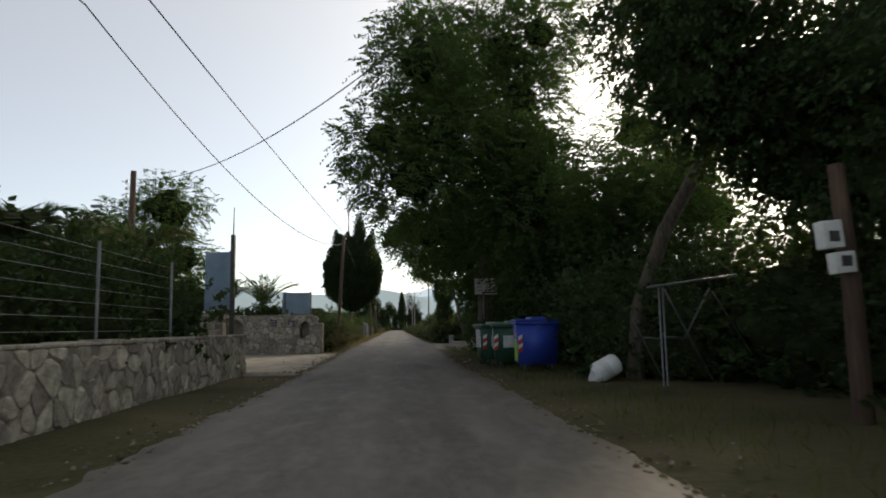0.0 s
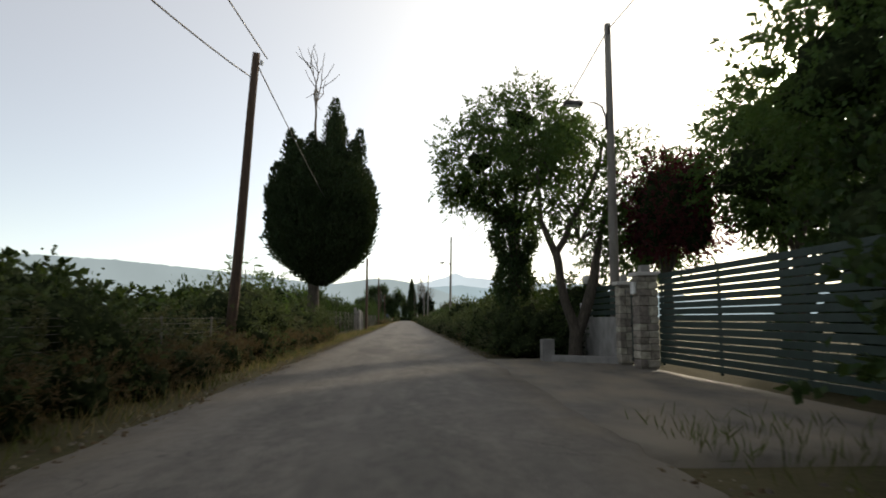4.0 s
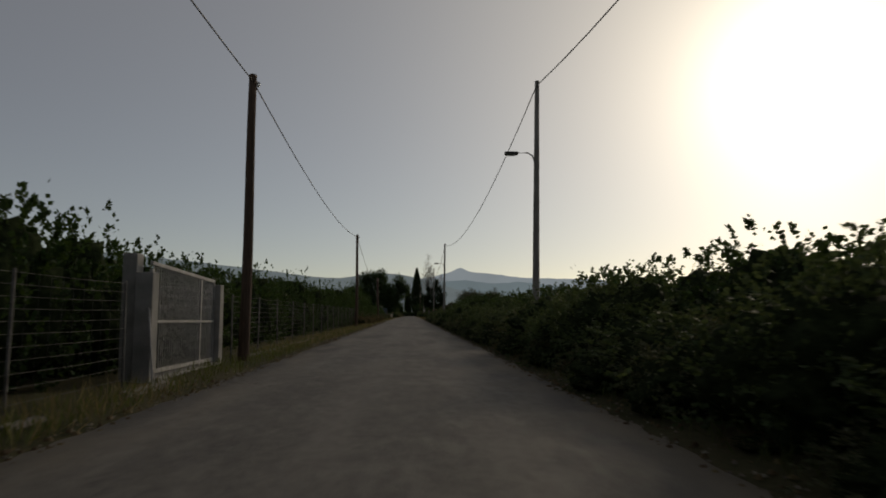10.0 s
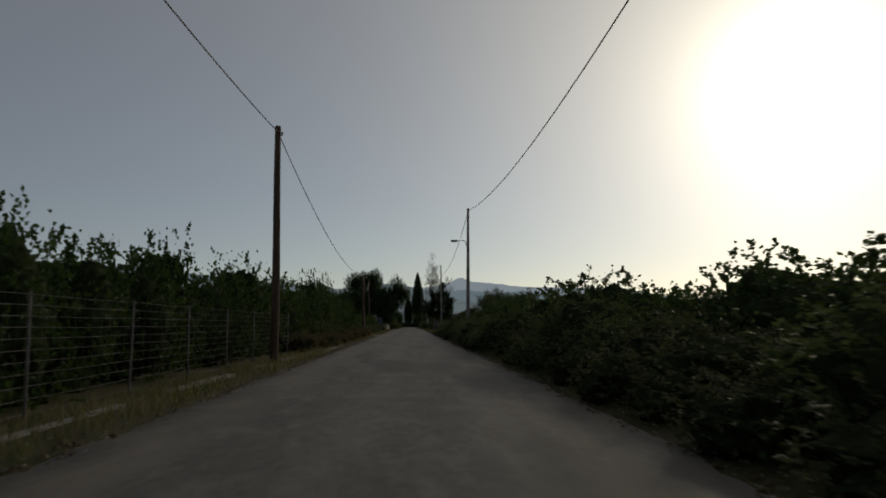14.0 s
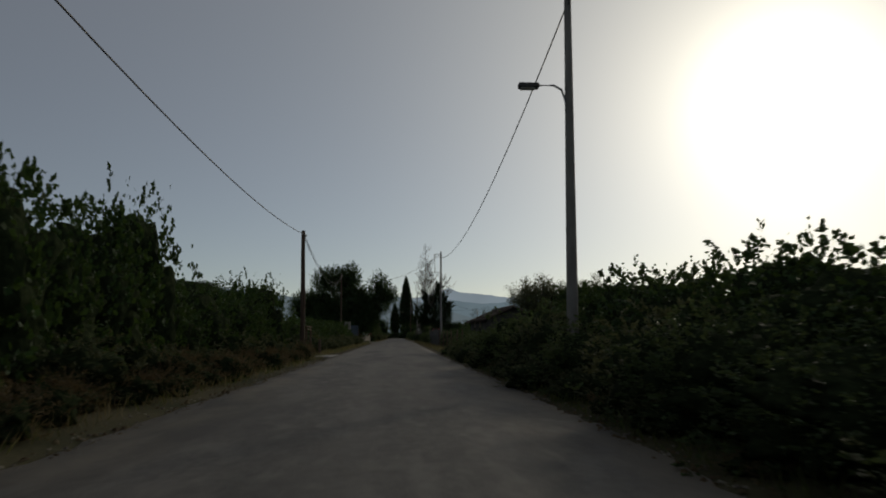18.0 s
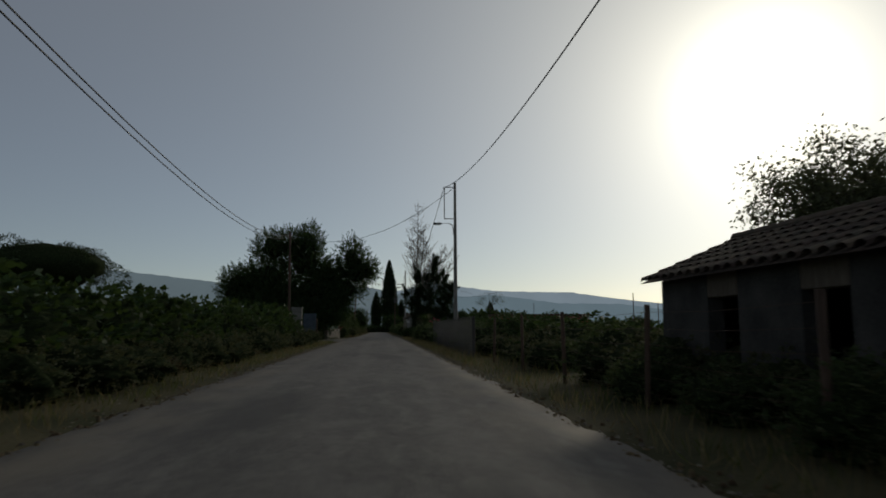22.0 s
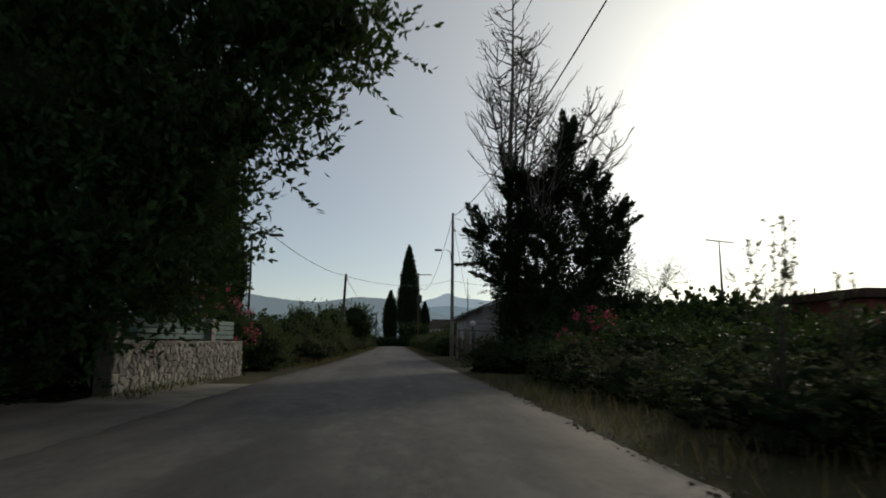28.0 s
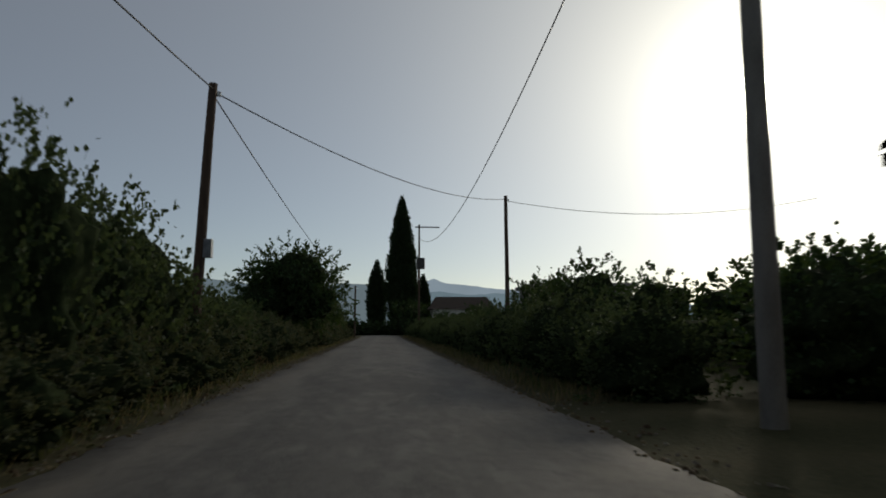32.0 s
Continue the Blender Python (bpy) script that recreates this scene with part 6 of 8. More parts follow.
sp_rng = np.random.default_rng(19)
for dx, dy, z0, z1, r in ((0.75, -0.3, 9.0, 13.3, 0.72), (0.95, 0.5, 9.0, 12.5, 0.6), (-1.65, -0.4, 8.2, 11.5, 0.62), (-1.25, 0.6, 8.5, 11.2, 0.55), (2.1, 0.2, 7.8, 11.7, 0.5), (1.75, -0.5, 7.6, 10.9, 0.5), (-0.5, -0.5, 8.6, 11.3, 0.5)):
    spire(sp_rng, oc, (dx * 0.85, dy, z0), (dx, dy, z1), r)
for k in range(46):
    z0 = sp_rng.uniform(3.2, 8.4)
    a = sp_rng.uniform(0, 6.283)
    ra, rb = float(np.interp(z0, [p[0] for p in OLD_CYPRESS], [p[1] for p in OLD_CYPRESS])) * 0.84, 0.0
    ln = sp_rng.uniform(1.3, 2.4)
    rb = float(np.interp(z0 + ln * 0.8, [p[0] for p in OLD_CYPRESS], [p[1] for p in OLD_CYPRESS])) * 0.97 + 0.1
    spire(sp_rng, oc, (math.cos(a) * ra, math.sin(a) * ra, z0), (math.cos(a) * rb, math.sin(a) * rb, z0 + ln), sp_rng.uniform(0.3, 0.46), 520)


def stone_pillar(x, y, w, h, label):
    ob = thing("gate_pillar", pose(x, y, 0), label, "pillar", "stone gate pillars")
    part("core", box(-w / 2 + 0.03, w / 2 - 0.03, -w / 2 + 0.03, w / 2 - 0.03, -0.2, h, 0.01), MORTAR, ob)
    rng = np.random.default_rng(int(y * 10))
    z = 0.02
    while z < h - 0.05:
        dz = min(rng.uniform(0.14, 0.26), h - z)
        k = rng.uniform(0.35, 0.65)
        for (x0, x1) in ((-w / 2, -w / 2 + w * k - 0.01), (-w / 2 + w * k + 0.01, w / 2)):
            part("stone", box(x0, x1, -w / 2 - rng.uniform(0, 0.02), w / 2 + rng.uniform(0, 0.02), z, z + dz - 0.018, 0.02), STONE, ob)
        z += dz
    part("cap", box(-w / 2 - 0.07, w / 2 + 0.07, -w / 2 - 0.07, w / 2 + 0.07, h, h + 0.1, 0.02), WHITEWASH, ob)
    part("cap_block", box(-w / 4, w / 4, -w / 4, w / 4, h + 0.1, h + 0.28, 0.03), CONCRETE, ob)
    return ob


stone_pillar(6.0, 57.68, 0.38, 2.15, "squared stone gate pillar with a white cap")
p2 = stone_pillar(6.02, 56.08, 0.5, 2.3, "squared stone gate pillar with a white cap and a meter plate")
part("plate", box(-0.34, -0.29, -0.2, 0.12, 1.85, 2.15, 0.008), WHITEPAINT, p2)
gg = thing("garden_gate", pose(6.14, 56.36, 0), "dark green sheet-metal garden gate between stone pillars", "gate")
part("leaf", box(-0.02, 0.02, 0.0, 1.1, 0.06, 2.2, 0.008), DARKGREENPAINT, gg)
for z in (0.12, 1.1, 2.12):
    part("rail", box(-0.045, -0.0205, 0.0, 1.1, z - 0.03, z + 0.03, 0.004), DARKGREENPAINT, gg)
part("latch", box(-0.07, -0.0205, 0.96, 1.04, 1.0, 1.06, 0.006), DARKSTEEL, gg)
pl = thing("blue_plate", pose(6.06, 56.71, 0), "small blue enamel plate fixed on the garden gate", "sign")
part("plate", box(-0.012, 0.012, -0.25, 0.25, 2.0, 2.38, 0.006), SIGNBLUE, pl)
for z in (2.1, 2.19, 2.28):
    part("text_bar", box(-0.018, -0.011, -0.18, 0.18, z - 0.014, z + 0.014, 0.001), WHITEPAINT, pl)
for yy in (-0.18, 0.18):
    part("bracket", box(0.012, 0.075, yy - 0.02, yy + 0.02, 2.06, 2.12, 0.003), DARKSTEEL, pl)
sgate = thing("sliding_gate", pose(6.25, 46.6, 0), "dark green sliding gate of horizontal slats", "gate")
for i in range(15):
    part("slat", box(-0.02, 0.02, 0.0, 9.1, 0.14 + 0.148 * i, 0.14 + 0.148 * i + 0.125, 0.006), DARKGREENPAINT, sgate)
for yy in (0.05, 3.0, 6.0, 9.05):
    part("upright", box(0.02, 0.07, yy - 0.035, yy + 0.035, 0.08, 2.36, 0.006), DARKGREENPAINT, sgate)
lw = thing("wall_garden_low", pose(6.05, 58.0, 0), "low rendered garden wall in stained white", "wall", kind="structure")
part("wall_body", box(-0.1, 0.1, 0.0, 3.6, -0.2, 1.27, 0.015), CONCRETE, lw)
fs = thing("slat_fence", pose(6.05, 58.05, 1.27), "dark green slatted fence on the low white wall", "fence")
for i in range(5):
    part("slat", box(-0.02, 0.02, 0.0, 3.4, 0.06 + 0.19 * i, 0.2 + 0.19 * i, 0.005), DARKGREENPAINT, fs)
for yy in (0.03, 1.7, 3.37):
    part("post", box(0.02, 0.06, yy - 0.03, yy + 0.03, 0.0, 1.05, 0.005), DARKGREENPAINT, fs)
ep = thing("end_pillar", pose(6.05, 61.8, 0), "short white pillar carrying a globe lamp", "pillar")
part("shaft", box(-0.17, 0.17, -0.17, 0.17, -0.2, 1.75, 0.02), WHITEWASH, ep)


def globe_lamp(x, y, z0, h, r=0.16, label="opal globe lamp on a thin dark post"):
    ob = thing("globe_lamp", pose(x, y, z0), label, "lamp", "globe garden lamps")
    tubes("post", [([(0, 0, 0), (0, 0, h)], [0.035, 0.03])], DARKSTEEL, ob, 8)
    bm = bmesh.new()
    bmesh.ops.create_uvsphere(bm, u_segments=20, v_segments=12, radius=r, matrix=Matrix.Translation((0, 0, h + r * 0.9)))
    part("globe", bm, GLOBE, ob, flat=False)
    tubes("collar", [([(0, 0, h - 0.04), (0, 0, h + 0.03)], [0.07, 0.08])], DARKSTEEL, ob, 12)
    return ob


globe_lamp(6.0, 61.42, 0.0, 2.38)
plt = thing("wall_planter", pose(4.15, 59.2, 0), "low white rendered planter wall at the road edge", "wall", kind="structure")
part("end_block", box(-0.17, 0.17, -0.17, 0.3, -0.2, 0.62, 0.02), CONCRETE, plt)
bm = box(0.1, 2.3, -0.09, 0.09, -0.2, 0.16, 0.02)
bm.transform(Matrix.Rotation(radians(-38), 4, "Z"))
part("kerb", bm, CONCRETE, plt)
ft = blob_tree("fork_tree", 61, pose(5.35, 60.6, 0), ([(0, 0, -0.25), (0, 0, 0.2), (0.02, 0, 0.7), (0.03, 0, 0.98)], [0.29, 0.23, 0.21, 0.19]),
               [((0.0, 0.2, 4.9), (0.9, 0.9, 0.7)), ((0.7, 0.3, 3.95), (0.75, 0.7, 0.6)), ((1.3, 0.4, 5.1), (0.95, 0.9, 0.8)), ((1.25, 0.4, 3.3), (0.7, 0.7, 0.6)), ((0.4, 0.4, 6.8), (1.2, 1.2, 0.9)), ((2.3, 0.4, 6.2), (1.2, 1.1, 1.0)), ((-1.1, 0.3, 6.8), (1.1, 1.1, 0.9)), ((1.75, 0.5, 4.1), (0.8, 0.8, 0.7)), ((-0.8, 0.2, 4.7), (0.6, 0.6, 0.5))],
               "forked tree with bare grey limbs and light leaves", LEAF_TREE, dens=120, leaf=0.15, width=0.036, core=0, hang=0.35, rough=0.5, thick=0.22, root=(0.25, 0.2, 4.0))
tubes("fork_limb", [([(0.0, 0, 0.62), (-0.05, 0, 1.05), (-0.3, 0, 1.75), (-0.44, 0, 2.4), (-0.5, 0, 3.0), (-0.58, 0, 3.36)], [0.17, 0.17, 0.15, 0.14, 0.14, 0.14]),
                    ([(-0.58, 0, 3.3), (-0.83, 0, 3.87), (-1.03, 0.1, 4.4), (-1.1, 0.2, 6.2)], [0.13, 0.11, 0.09, 0.04]),
                    ([(-0.56, 0, 3.35), (-0.27, 0, 3.8), (-0.03, 0.1, 4.4), (0.5, 0.2, 5.2), (0.97, 0.3, 6.2), (1.2, 0.4, 7.2)], [0.12, 0.11, 0.1, 0.085, 0.07, 0.04]),
                    ([(0.04, 0, 0.62), (0.3, 0, 1.3), (0.48, 0, 1.9), (0.66, 0, 2.52), (0.75, 0.1, 3.03), (0.95, 0.2, 3.9), (1.3, 0.3, 5.0)], [0.17, 0.18, 0.18, 0.17, 0.14, 0.1, 0.05])], BARK, ft, 9)
blob_tree("sapling", 98, pose(-5.35, 62.0, 0), ([(0, 0, -0.2), (0, 0, 1.2), (-0.1, 0, 2.9)], [0.04, 0.03, 0.015]), [((-0.2, 0, 2.85), (0.5, 0.5, 0.35)), ((0.9, 0.3, 2.35), (0.6, 0.6, 0.4)), ((0.2, 0.8, 2.2), (0.6, 0.6, 0.4))],
          "young feathery sapling in the roadside weeds", LEAF_TREE, dens=90, leaf=0.13, width=0.028, frond=True, core=0, hang=0.2)
vt = blob_tree("shade_tree", 62, pose(3.95, 64.0, 0), ([(0, 0, -0.25), (0, 0, 0.2), (0.05, 0, 2.5), (0, 0, 4.6)], [0.4, 0.32, 0.28, 0.22]),
               [((-1.3, 0, 7.1), (1.6, 1.6, 1.4)), ((-1.9, 0, 6.0), (0.8, 0.9, 0.7)), ((0.3, 0, 8.7), (1.9, 1.8, 1.4)), ((1.4, 0.2, 7.3), (1.4, 1.4, 1.2)), ((-0.6, 0, 5.9), (1.0, 1.0, 0.8)), ((2.2, 0.2, 8.2), (0.9, 0.9, 0.8))],
               "leafy tree with an ivy-clad trunk beside the road", LEAF_TREE, dens=250, leaf=0.135, width=0.034, hang=0.6, rough=0.45, core=0.25)
rng = np.random.default_rng(63)
ivz, iva = rng.uniform(0.3, 5.4, 15000), rng.uniform(0, 6.283, 15000)
ivr = (0.56 + 0.32 * np.sin(ivz * 1.9) ** 2 + 0.13 * rng.normal(size=15000)) * np.interp(ivz, [0.3, 1.5, 4, 5.4], [0.7, 0.7, 0.85, 1.25])
IC = np.stack([np.cos(iva) * ivr, np.sin(iva) * ivr, ivz], 1)
v, q = leaf_quads(rng, IC, np.stack([np.cos(iva) * 0.5, np.sin(iva) * 0.5, -np.ones(15000) * 0.8], 1) + rng.normal(size=(15000, 3)) * 0.4, 0.12, 0.036)
obj("ivy", np_mesh("ivy", v, q, LEAF_DARK), vt, "dense ivy hanging round the trunk")
blob_tree("plum_tree", 64, pose(8.2, 60.0, 0), ([(0, 0, -0.2), (0, 0, 1.2), (0, 0, 2.6)], [0.2, 0.16, 0.12]), [((0, 0, 4.9), (1.3, 1.2, 1.4)), ((0.8, 0, 4.0), (1.1, 1.0, 0.9)), ((-0.4, 0, 3.9), (0.8, 0.8, 0.7)), ((0.9, 0.2, 5.6), (0.9, 0.9, 0.9))], "dark red-leaved plum tree behind the fence", LEAF_RED, dens=190, leaf=0.11, width=0.034, hang=0.3)
for i, (x, y, s) in enumerate(((11.2, 58.0, 1.0), (10.2, 65.0, 0.85), (10.0, 52.0, 1.05), (13.5, 62.5, 1.1))):
    blob_tree("garden_tree", 65 + i, pose(x, y, 0, 0, 0, 70 * i), ([(0, 0, -0.2), (0, 0, 1.5), (0.1, 0, 3.2 * s)], [0.27, 0.21, 0.16]),
              [((-1.2 * s, 0, 5.4 * s), (1.8 * s, 1.7 * s, 1.5 * s)), ((1.0 * s, 0.4, 6.0 * s), (1.9 * s, 1.9 * s, 1.7 * s)), ((0.2, -0.6, 7.6 * s), (1.8 * s, 1.8 * s, 1.4 * s)), ((0.3, 0.8, 4.4 * s), (1.6 * s, 1.5 * s, 1.1 * s))],
              "leafy garden tree behind the gate", LEAF_TREE, dens=85, leaf=0.17, width=0.044, hang=0.4, rough=0.5, core=0.45)["group"] = "garden trees behind the gate"
for x, y in ((4.6, 62.8), (4.9, 64.8), (5.4, 62.2)):
    hedge.put(x, y, 0.7, 0.62)


# ---------------------------------------------------------------- wire fence and white gate on the left
def wire_fence(y0, y1, x0, x1, h, bay, label):
    k = max(1, round((y1 - y0) / bay))
    ob = thing("wire_fence", pose(0, 0, 0), label, "fence")
    for i in range(k + 1):
        s = i / k
        y, x = y0 + (y1 - y0) * s, x0 + (x1 - x0) * s
        lean = 0.03 * math.sin(i * 2.3)
        tubes("post", [([(x, y, -0.1), (x + lean, y, h)], [0.024, 0.022])], OLDSTEEL, ob, 8)
        if i < k:
            xb, yb = x0 + (x1 - x0) * (i + 1) / k, y0 + (y1 - y0) * (i + 1) / k
            strands = []
            for j in range(11):
                z = 0.12 + (h - 0.16) * (j / 10) ** 0.92
                strands.append(([(x, y, z), ((x + xb) / 2, (y + yb) / 2, z - 0.012), (xb, yb, z)], [0.0045] * 3))
            for j in range(1, int(bay / 0.3)):
                f = j / int(bay / 0.3)
                xs, ys = x + (xb - x) * f, y + (yb - y) * f
                strands.append(([(xs, ys, 0.12), (xs + 0.01, ys, h - 0.05)], [0.0026] * 2))
            tubes("wire_mesh", strands, OLDSTEEL, ob, 3)
    return ob


wire_fence(72.0, 104.4, -4.85, -4.7, 1.75, 3.3, "wire mesh fence on thin steel posts before the orchard")
wire_fence(111.3, 158.0, -4.75, -5.3, 1.72, 3.4, "wire mesh fence on thin steel posts before the orchard")
wire_fence(46.0, 72.0, -4.7, -4.85, 1.3, 3.2, "overgrown wire fence in the roadside weeds")
rk = np.random.default_rng(15)
for y0, y1, x in ((70.0, 104.0, -4.15), (112.0, 158.5, -4.55), (160.5, 168.0, -4.2)):
    y = y0
    while y < y1:
        ln = rk.uniform(0.8, 2.2)
        if rk.uniform() < 0.72:
            kb = part("kerb_piece", box(-0.09, 0.09, 0, ln - 0.03, -0.12, rk.uniform(0.02, 0.07), 0.02), KERBSTONE)
            kb.matrix_basis = pose(x + rk.uniform(-0.06, 0.06), y, 0.0, 0, rk.uniform(-4, 4), rk.uniform(-1.5, 1.5))
            tagged(kb, "broken dirty concrete kerb strip below the fence", "kerb", "kerb strips", "structure")
        y += ln
wg = thing("orchard_gate", pose(-4.72, 105.3, 0), "grey steel bar gate between pale concrete posts", "gate")
for x_, yy, hh, w in ((0.0, 0.0, 1.95, 0.16), (-0.3, 0.1, 2.3, 0.13), (0.0, 4.3, 1.9, 0.16)):
    part("gate_post", box(x_ - w, x_ + w, yy - 0.15, yy + 0.15, -0.2, hh, 0.02), CONCRETE, wg)
for z0, z1, r in ((2.14, 1.98, 0.035), (1.06, 1.02, 0.024), (0.14, 0.12, 0.04)):
    bm = box(-0.025, 0.025, 0.18, 4.12, -r, r, 0.006)
    for v in bm.verts:
        v.co.z += z0 + (z1 - z0) * (v.co.y - 0.18) / 3.94
    part("rail", bm, GATEGREY, wg)
for yy in (0.2, 3.1, 4.1):
    part("stile", box(-0.03, 0.03, yy - 0.035, yy + 0.035, 0.06, 2.02, 0.006), GATEGREY, wg)
for i in range(33):
    yy = 0.32 + i * 0.116
    if abs(yy - 3.1) > 0.05:
        tubes("bar", [([(0, yy, 0.14), (0, yy, 2.12 - 0.16 * (yy - 0.18) / 3.94)], [0.013, 0.013])], GATEGREY, wg, 6)
        for z in ((1.35, 1.72) if i % 2 else (1.55,)):
            part("scroll", box(-0.012, 0.012, yy - 0.03, yy + 0.03, z - 0.02, z + 0.02, 0.006), GATEGREY, wg)
tubes("prop", [([(0.45, -0.75, 0.0), (0.05, -0.05, 1.5)], [0.02, 0.02])], GATEGREY, wg, 6)
part("threshold", box(-0.2, 0.2, 0.16, 4.14, -0.15, 0.05, 0.02), CONCRETE, wg)
wv = thing("garden_shed", pose(-9.5, 106.5, 0), "small white shed with a flat roof behind the orange trees", "shed")
part("wall", box(-1.2, 1.2, -1.0, 1.0, -0.1, 2.35, 0.03), WHITEWASH, wv)
part("roof", box(-1.35, 1.35, -1.15, 1.15, 2.352, 2.45, 0.02), CONCRETE, wv)
tubes("antenna", [([(0.5, 0, 2.4), (0.5, 0, 5.0)], [0.02, 0.01])], DARKSTEEL, wv, 6)

# ---------------------------------------------------------------- ruined house, rusty gate, field fence
rh = thing("ruined_house", pose(5.75, 208.8, 0, 0, 0, 2), "low ruined house with walls in painted shade and a sagging tile roof", "house")
# every wall carries the backlit shade in its colour
part("wall_front", box(0, 3.6, 0, 0.3, -0.2, 2.15, 0.03), SHADEWALL, rh)
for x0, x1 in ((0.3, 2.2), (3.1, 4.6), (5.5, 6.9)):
    part("wall_side", box(0, 0.3, x0, x1, -0.2, 2.15, 0.02), SHADEWALL, rh)
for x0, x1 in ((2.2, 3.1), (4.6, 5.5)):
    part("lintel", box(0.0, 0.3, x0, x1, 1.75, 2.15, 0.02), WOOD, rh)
part("wall_back", box(0, 3.6, 6.9, 7.2, -0.2, 2.15, 0.03), SHADEWALL, rh)
part("wall_far", box(3.3, 3.6, 0.3, 6.9, -0.2, 2.15, 0.03), SHADEWALL, rh)


def tile_roof(parent, x0, x1, y0, y1, z_eave, z_ridge, mat=TILE, pitch=0.24):
    """Two slopes of barrel tiles; the ridge runs along y."""
    xm = (x0 + x1) / 2
    for a, b in ((x0, xm), (x1, xm)):
        bm = bmesh.new()
        sgn = 1 if b > a else -1
        n = int((y1 - y0) / pitch)
        slope = math.atan2(z_ridge - z_eave, abs(b - a))
        length = math.hypot(z_ridge - z_eave, b - a)
        rows = int(length / 0.36)
        base = [bm.verts.new(c) for c in ((a, y0, z_eave - 0.03), (b, y0, z_ridge - 0.03), (b, y1, z_ridge - 0.03), (a, y1, z_eave - 0.03))]
        bm.faces.new(base)
        for i in range(n):
            yc = y0 + (i + 0.5) * pitch
            for r in range(rows):
                s0, s1 = r / rows, (r + 1.12) / rows
                for_u = []
                for s, rad, dz in ((s0, 0.115, 0.018), (s1, 0.095, -0.002)):
                    ring = []
                    for t in np.linspace(0, math.pi, 6):
                        xx = a + (b - a) * s
                        zz = z_eave + (z_ridge - z_eave) * s + math.sin(t) * rad * 0.75 + dz
                        ring.append(bm.verts.new((xx, yc + math.cos(t) * rad, zz)))
                    for_u.append(ring)
                for k in range(5):
                    bm.faces.new((for_u[0][k], for_u[0][k + 1], for_u[1][k + 1], for_u[1][k]))
        part("roof_slope", bm, mat, parent)
    n = int((y1 - y0) / 0.4)
    for i in range(n):
        bm = bmesh.new()
        bmesh.ops.create_cone(bm, cap_ends=True, segments=10, radius1=0.13, radius2=0.11, depth=0.44, matrix=Matrix.Translation((xm, y0 + (i + 0.5) * (y1 - y0) / n, z_ridge + 0.02)) @ Matrix.Rotation(math.pi / 2, 4, "X"))
        part("ridge_tile", bm, mat, parent)


for y_ in (0.02, 6.92):
    bm = bmesh.new()
    gv_ = [bm.verts.new(c) for yb in (y_, y_ + 0.26) for c in ((0.0, yb, 2.13), (3.6, yb, 2.13), (1.8, yb, 2.92))]
    for f in ((0, 1, 2), (5, 4, 3), (0, 3, 4, 1), (1, 4, 5, 2), (2, 5, 3, 0)):
        bm.faces.new([gv_[k] for k in f])
    part("gable", bm, SHADEWALL, rh)
tile_roof(rh, -0.32, 3.92, -0.35, 7.5, 2.13, 3.02, mat=BACKLIT_TILE, pitch=0.3)
WILD = "loose scrubby tree with bare twigs behind the ruined house"
for k, (x, y, zs) in enumerate(((11.4, 218.3, 1.0), (15.4, 218.8, 0.95))):
    tree("wild_tree", 81 + k, pose(x, y, 0), 2.3 * zs, 0.13, 1.5, WILD, LEAF_OLIVE, per=40, size=0.2, leaf=0.11, width=0.03, depth=3, limbs=6)
blob_tree("wild_tree", 85, pose(12.6, 217.8, 0), ([(0, 0, -0.2), (0, 0, 0.4), (0.05, 0, 1.6)], [0.14, 0.11, 0.09]),
          [((-1.8, 0, 3.1), (1.5, 1.3, 1.0)), ((-0.4, 0.2, 4.3), (1.1, 1.0, 0.9)), ((1.2, 0, 3.4), (1.7, 1.4, 1.2)), ((3.0, 0.1, 3.9), (1.5, 1.3, 1.1)), ((-2.6, 0, 2.2), (0.9, 1.0, 1.0))], "dense scrubby tree grown against the ruined house", LEAF_OLIVE, dens=150, leaf=0.12, width=0.036, hang=0.1, up=0.4, core=0.45, shoots=14)
for x, y, s, sz in ((12.2, 220.5, 1.4, 1.15), (15.0, 221.0, 1.4, 1.2), (18.0, 221.4, 1.5, 1.2), (10.2, 217.6, 0.9, 0.95)):
    back_hedge.put(x, y, s, sz)
hedge.put(7.35, 217.1, 0.55, 1.1)
for x, y, s, sz in ((8.6, 206.9, 1.0, 0.7), (5.3, 203.4, 0.95, 0.6), (5.35, 205.6, 0.95, 0.66), (5.0, 207.4, 0.9, 0.7), (4.75, 209.4, 0.6, 0.42), (4.8, 212.0, 0.6, 0.4), (4.7, 214.6, 0.6, 0.45), (5.6, 218.4, 0.9, 0.6), (7.6, 206.4, 1.0, 0.7), (13.5, 206, 1.3, 1.0), (16.5, 210, 1.4, 1.1), (6.7, 207.5, 0.85, 0.8), (9.8, 207.1, 1.0, 0.95), (11.3, 206.8, 1.0, 1.0), (12.6, 207.2, 1.0, 0.95)):
    hedge.put(x, y, s, sz)
blob_tree("orchard_tree", 83, pose(10.9, 206.0, 0), ([(0, 0, -0.2), (0, 0, 0.3), (0.05, 0, 1.2)], [0.13, 0.1, 0.08]),
          [((0, 0, 2.3), (1.3, 1.2, 1.0)), ((0.4, 0, 3.2), (1.1, 1.1, 0.9)), ((-0.4, 0.1, 3.4), (0.6, 0.6, 0.5))], "dark leafy fruit tree in front of the ruined house", LEAF_DARK, dens=210, leaf=0.13, width=0.04, hang=0.1, up=0.3, core=0.42, shoots=16)
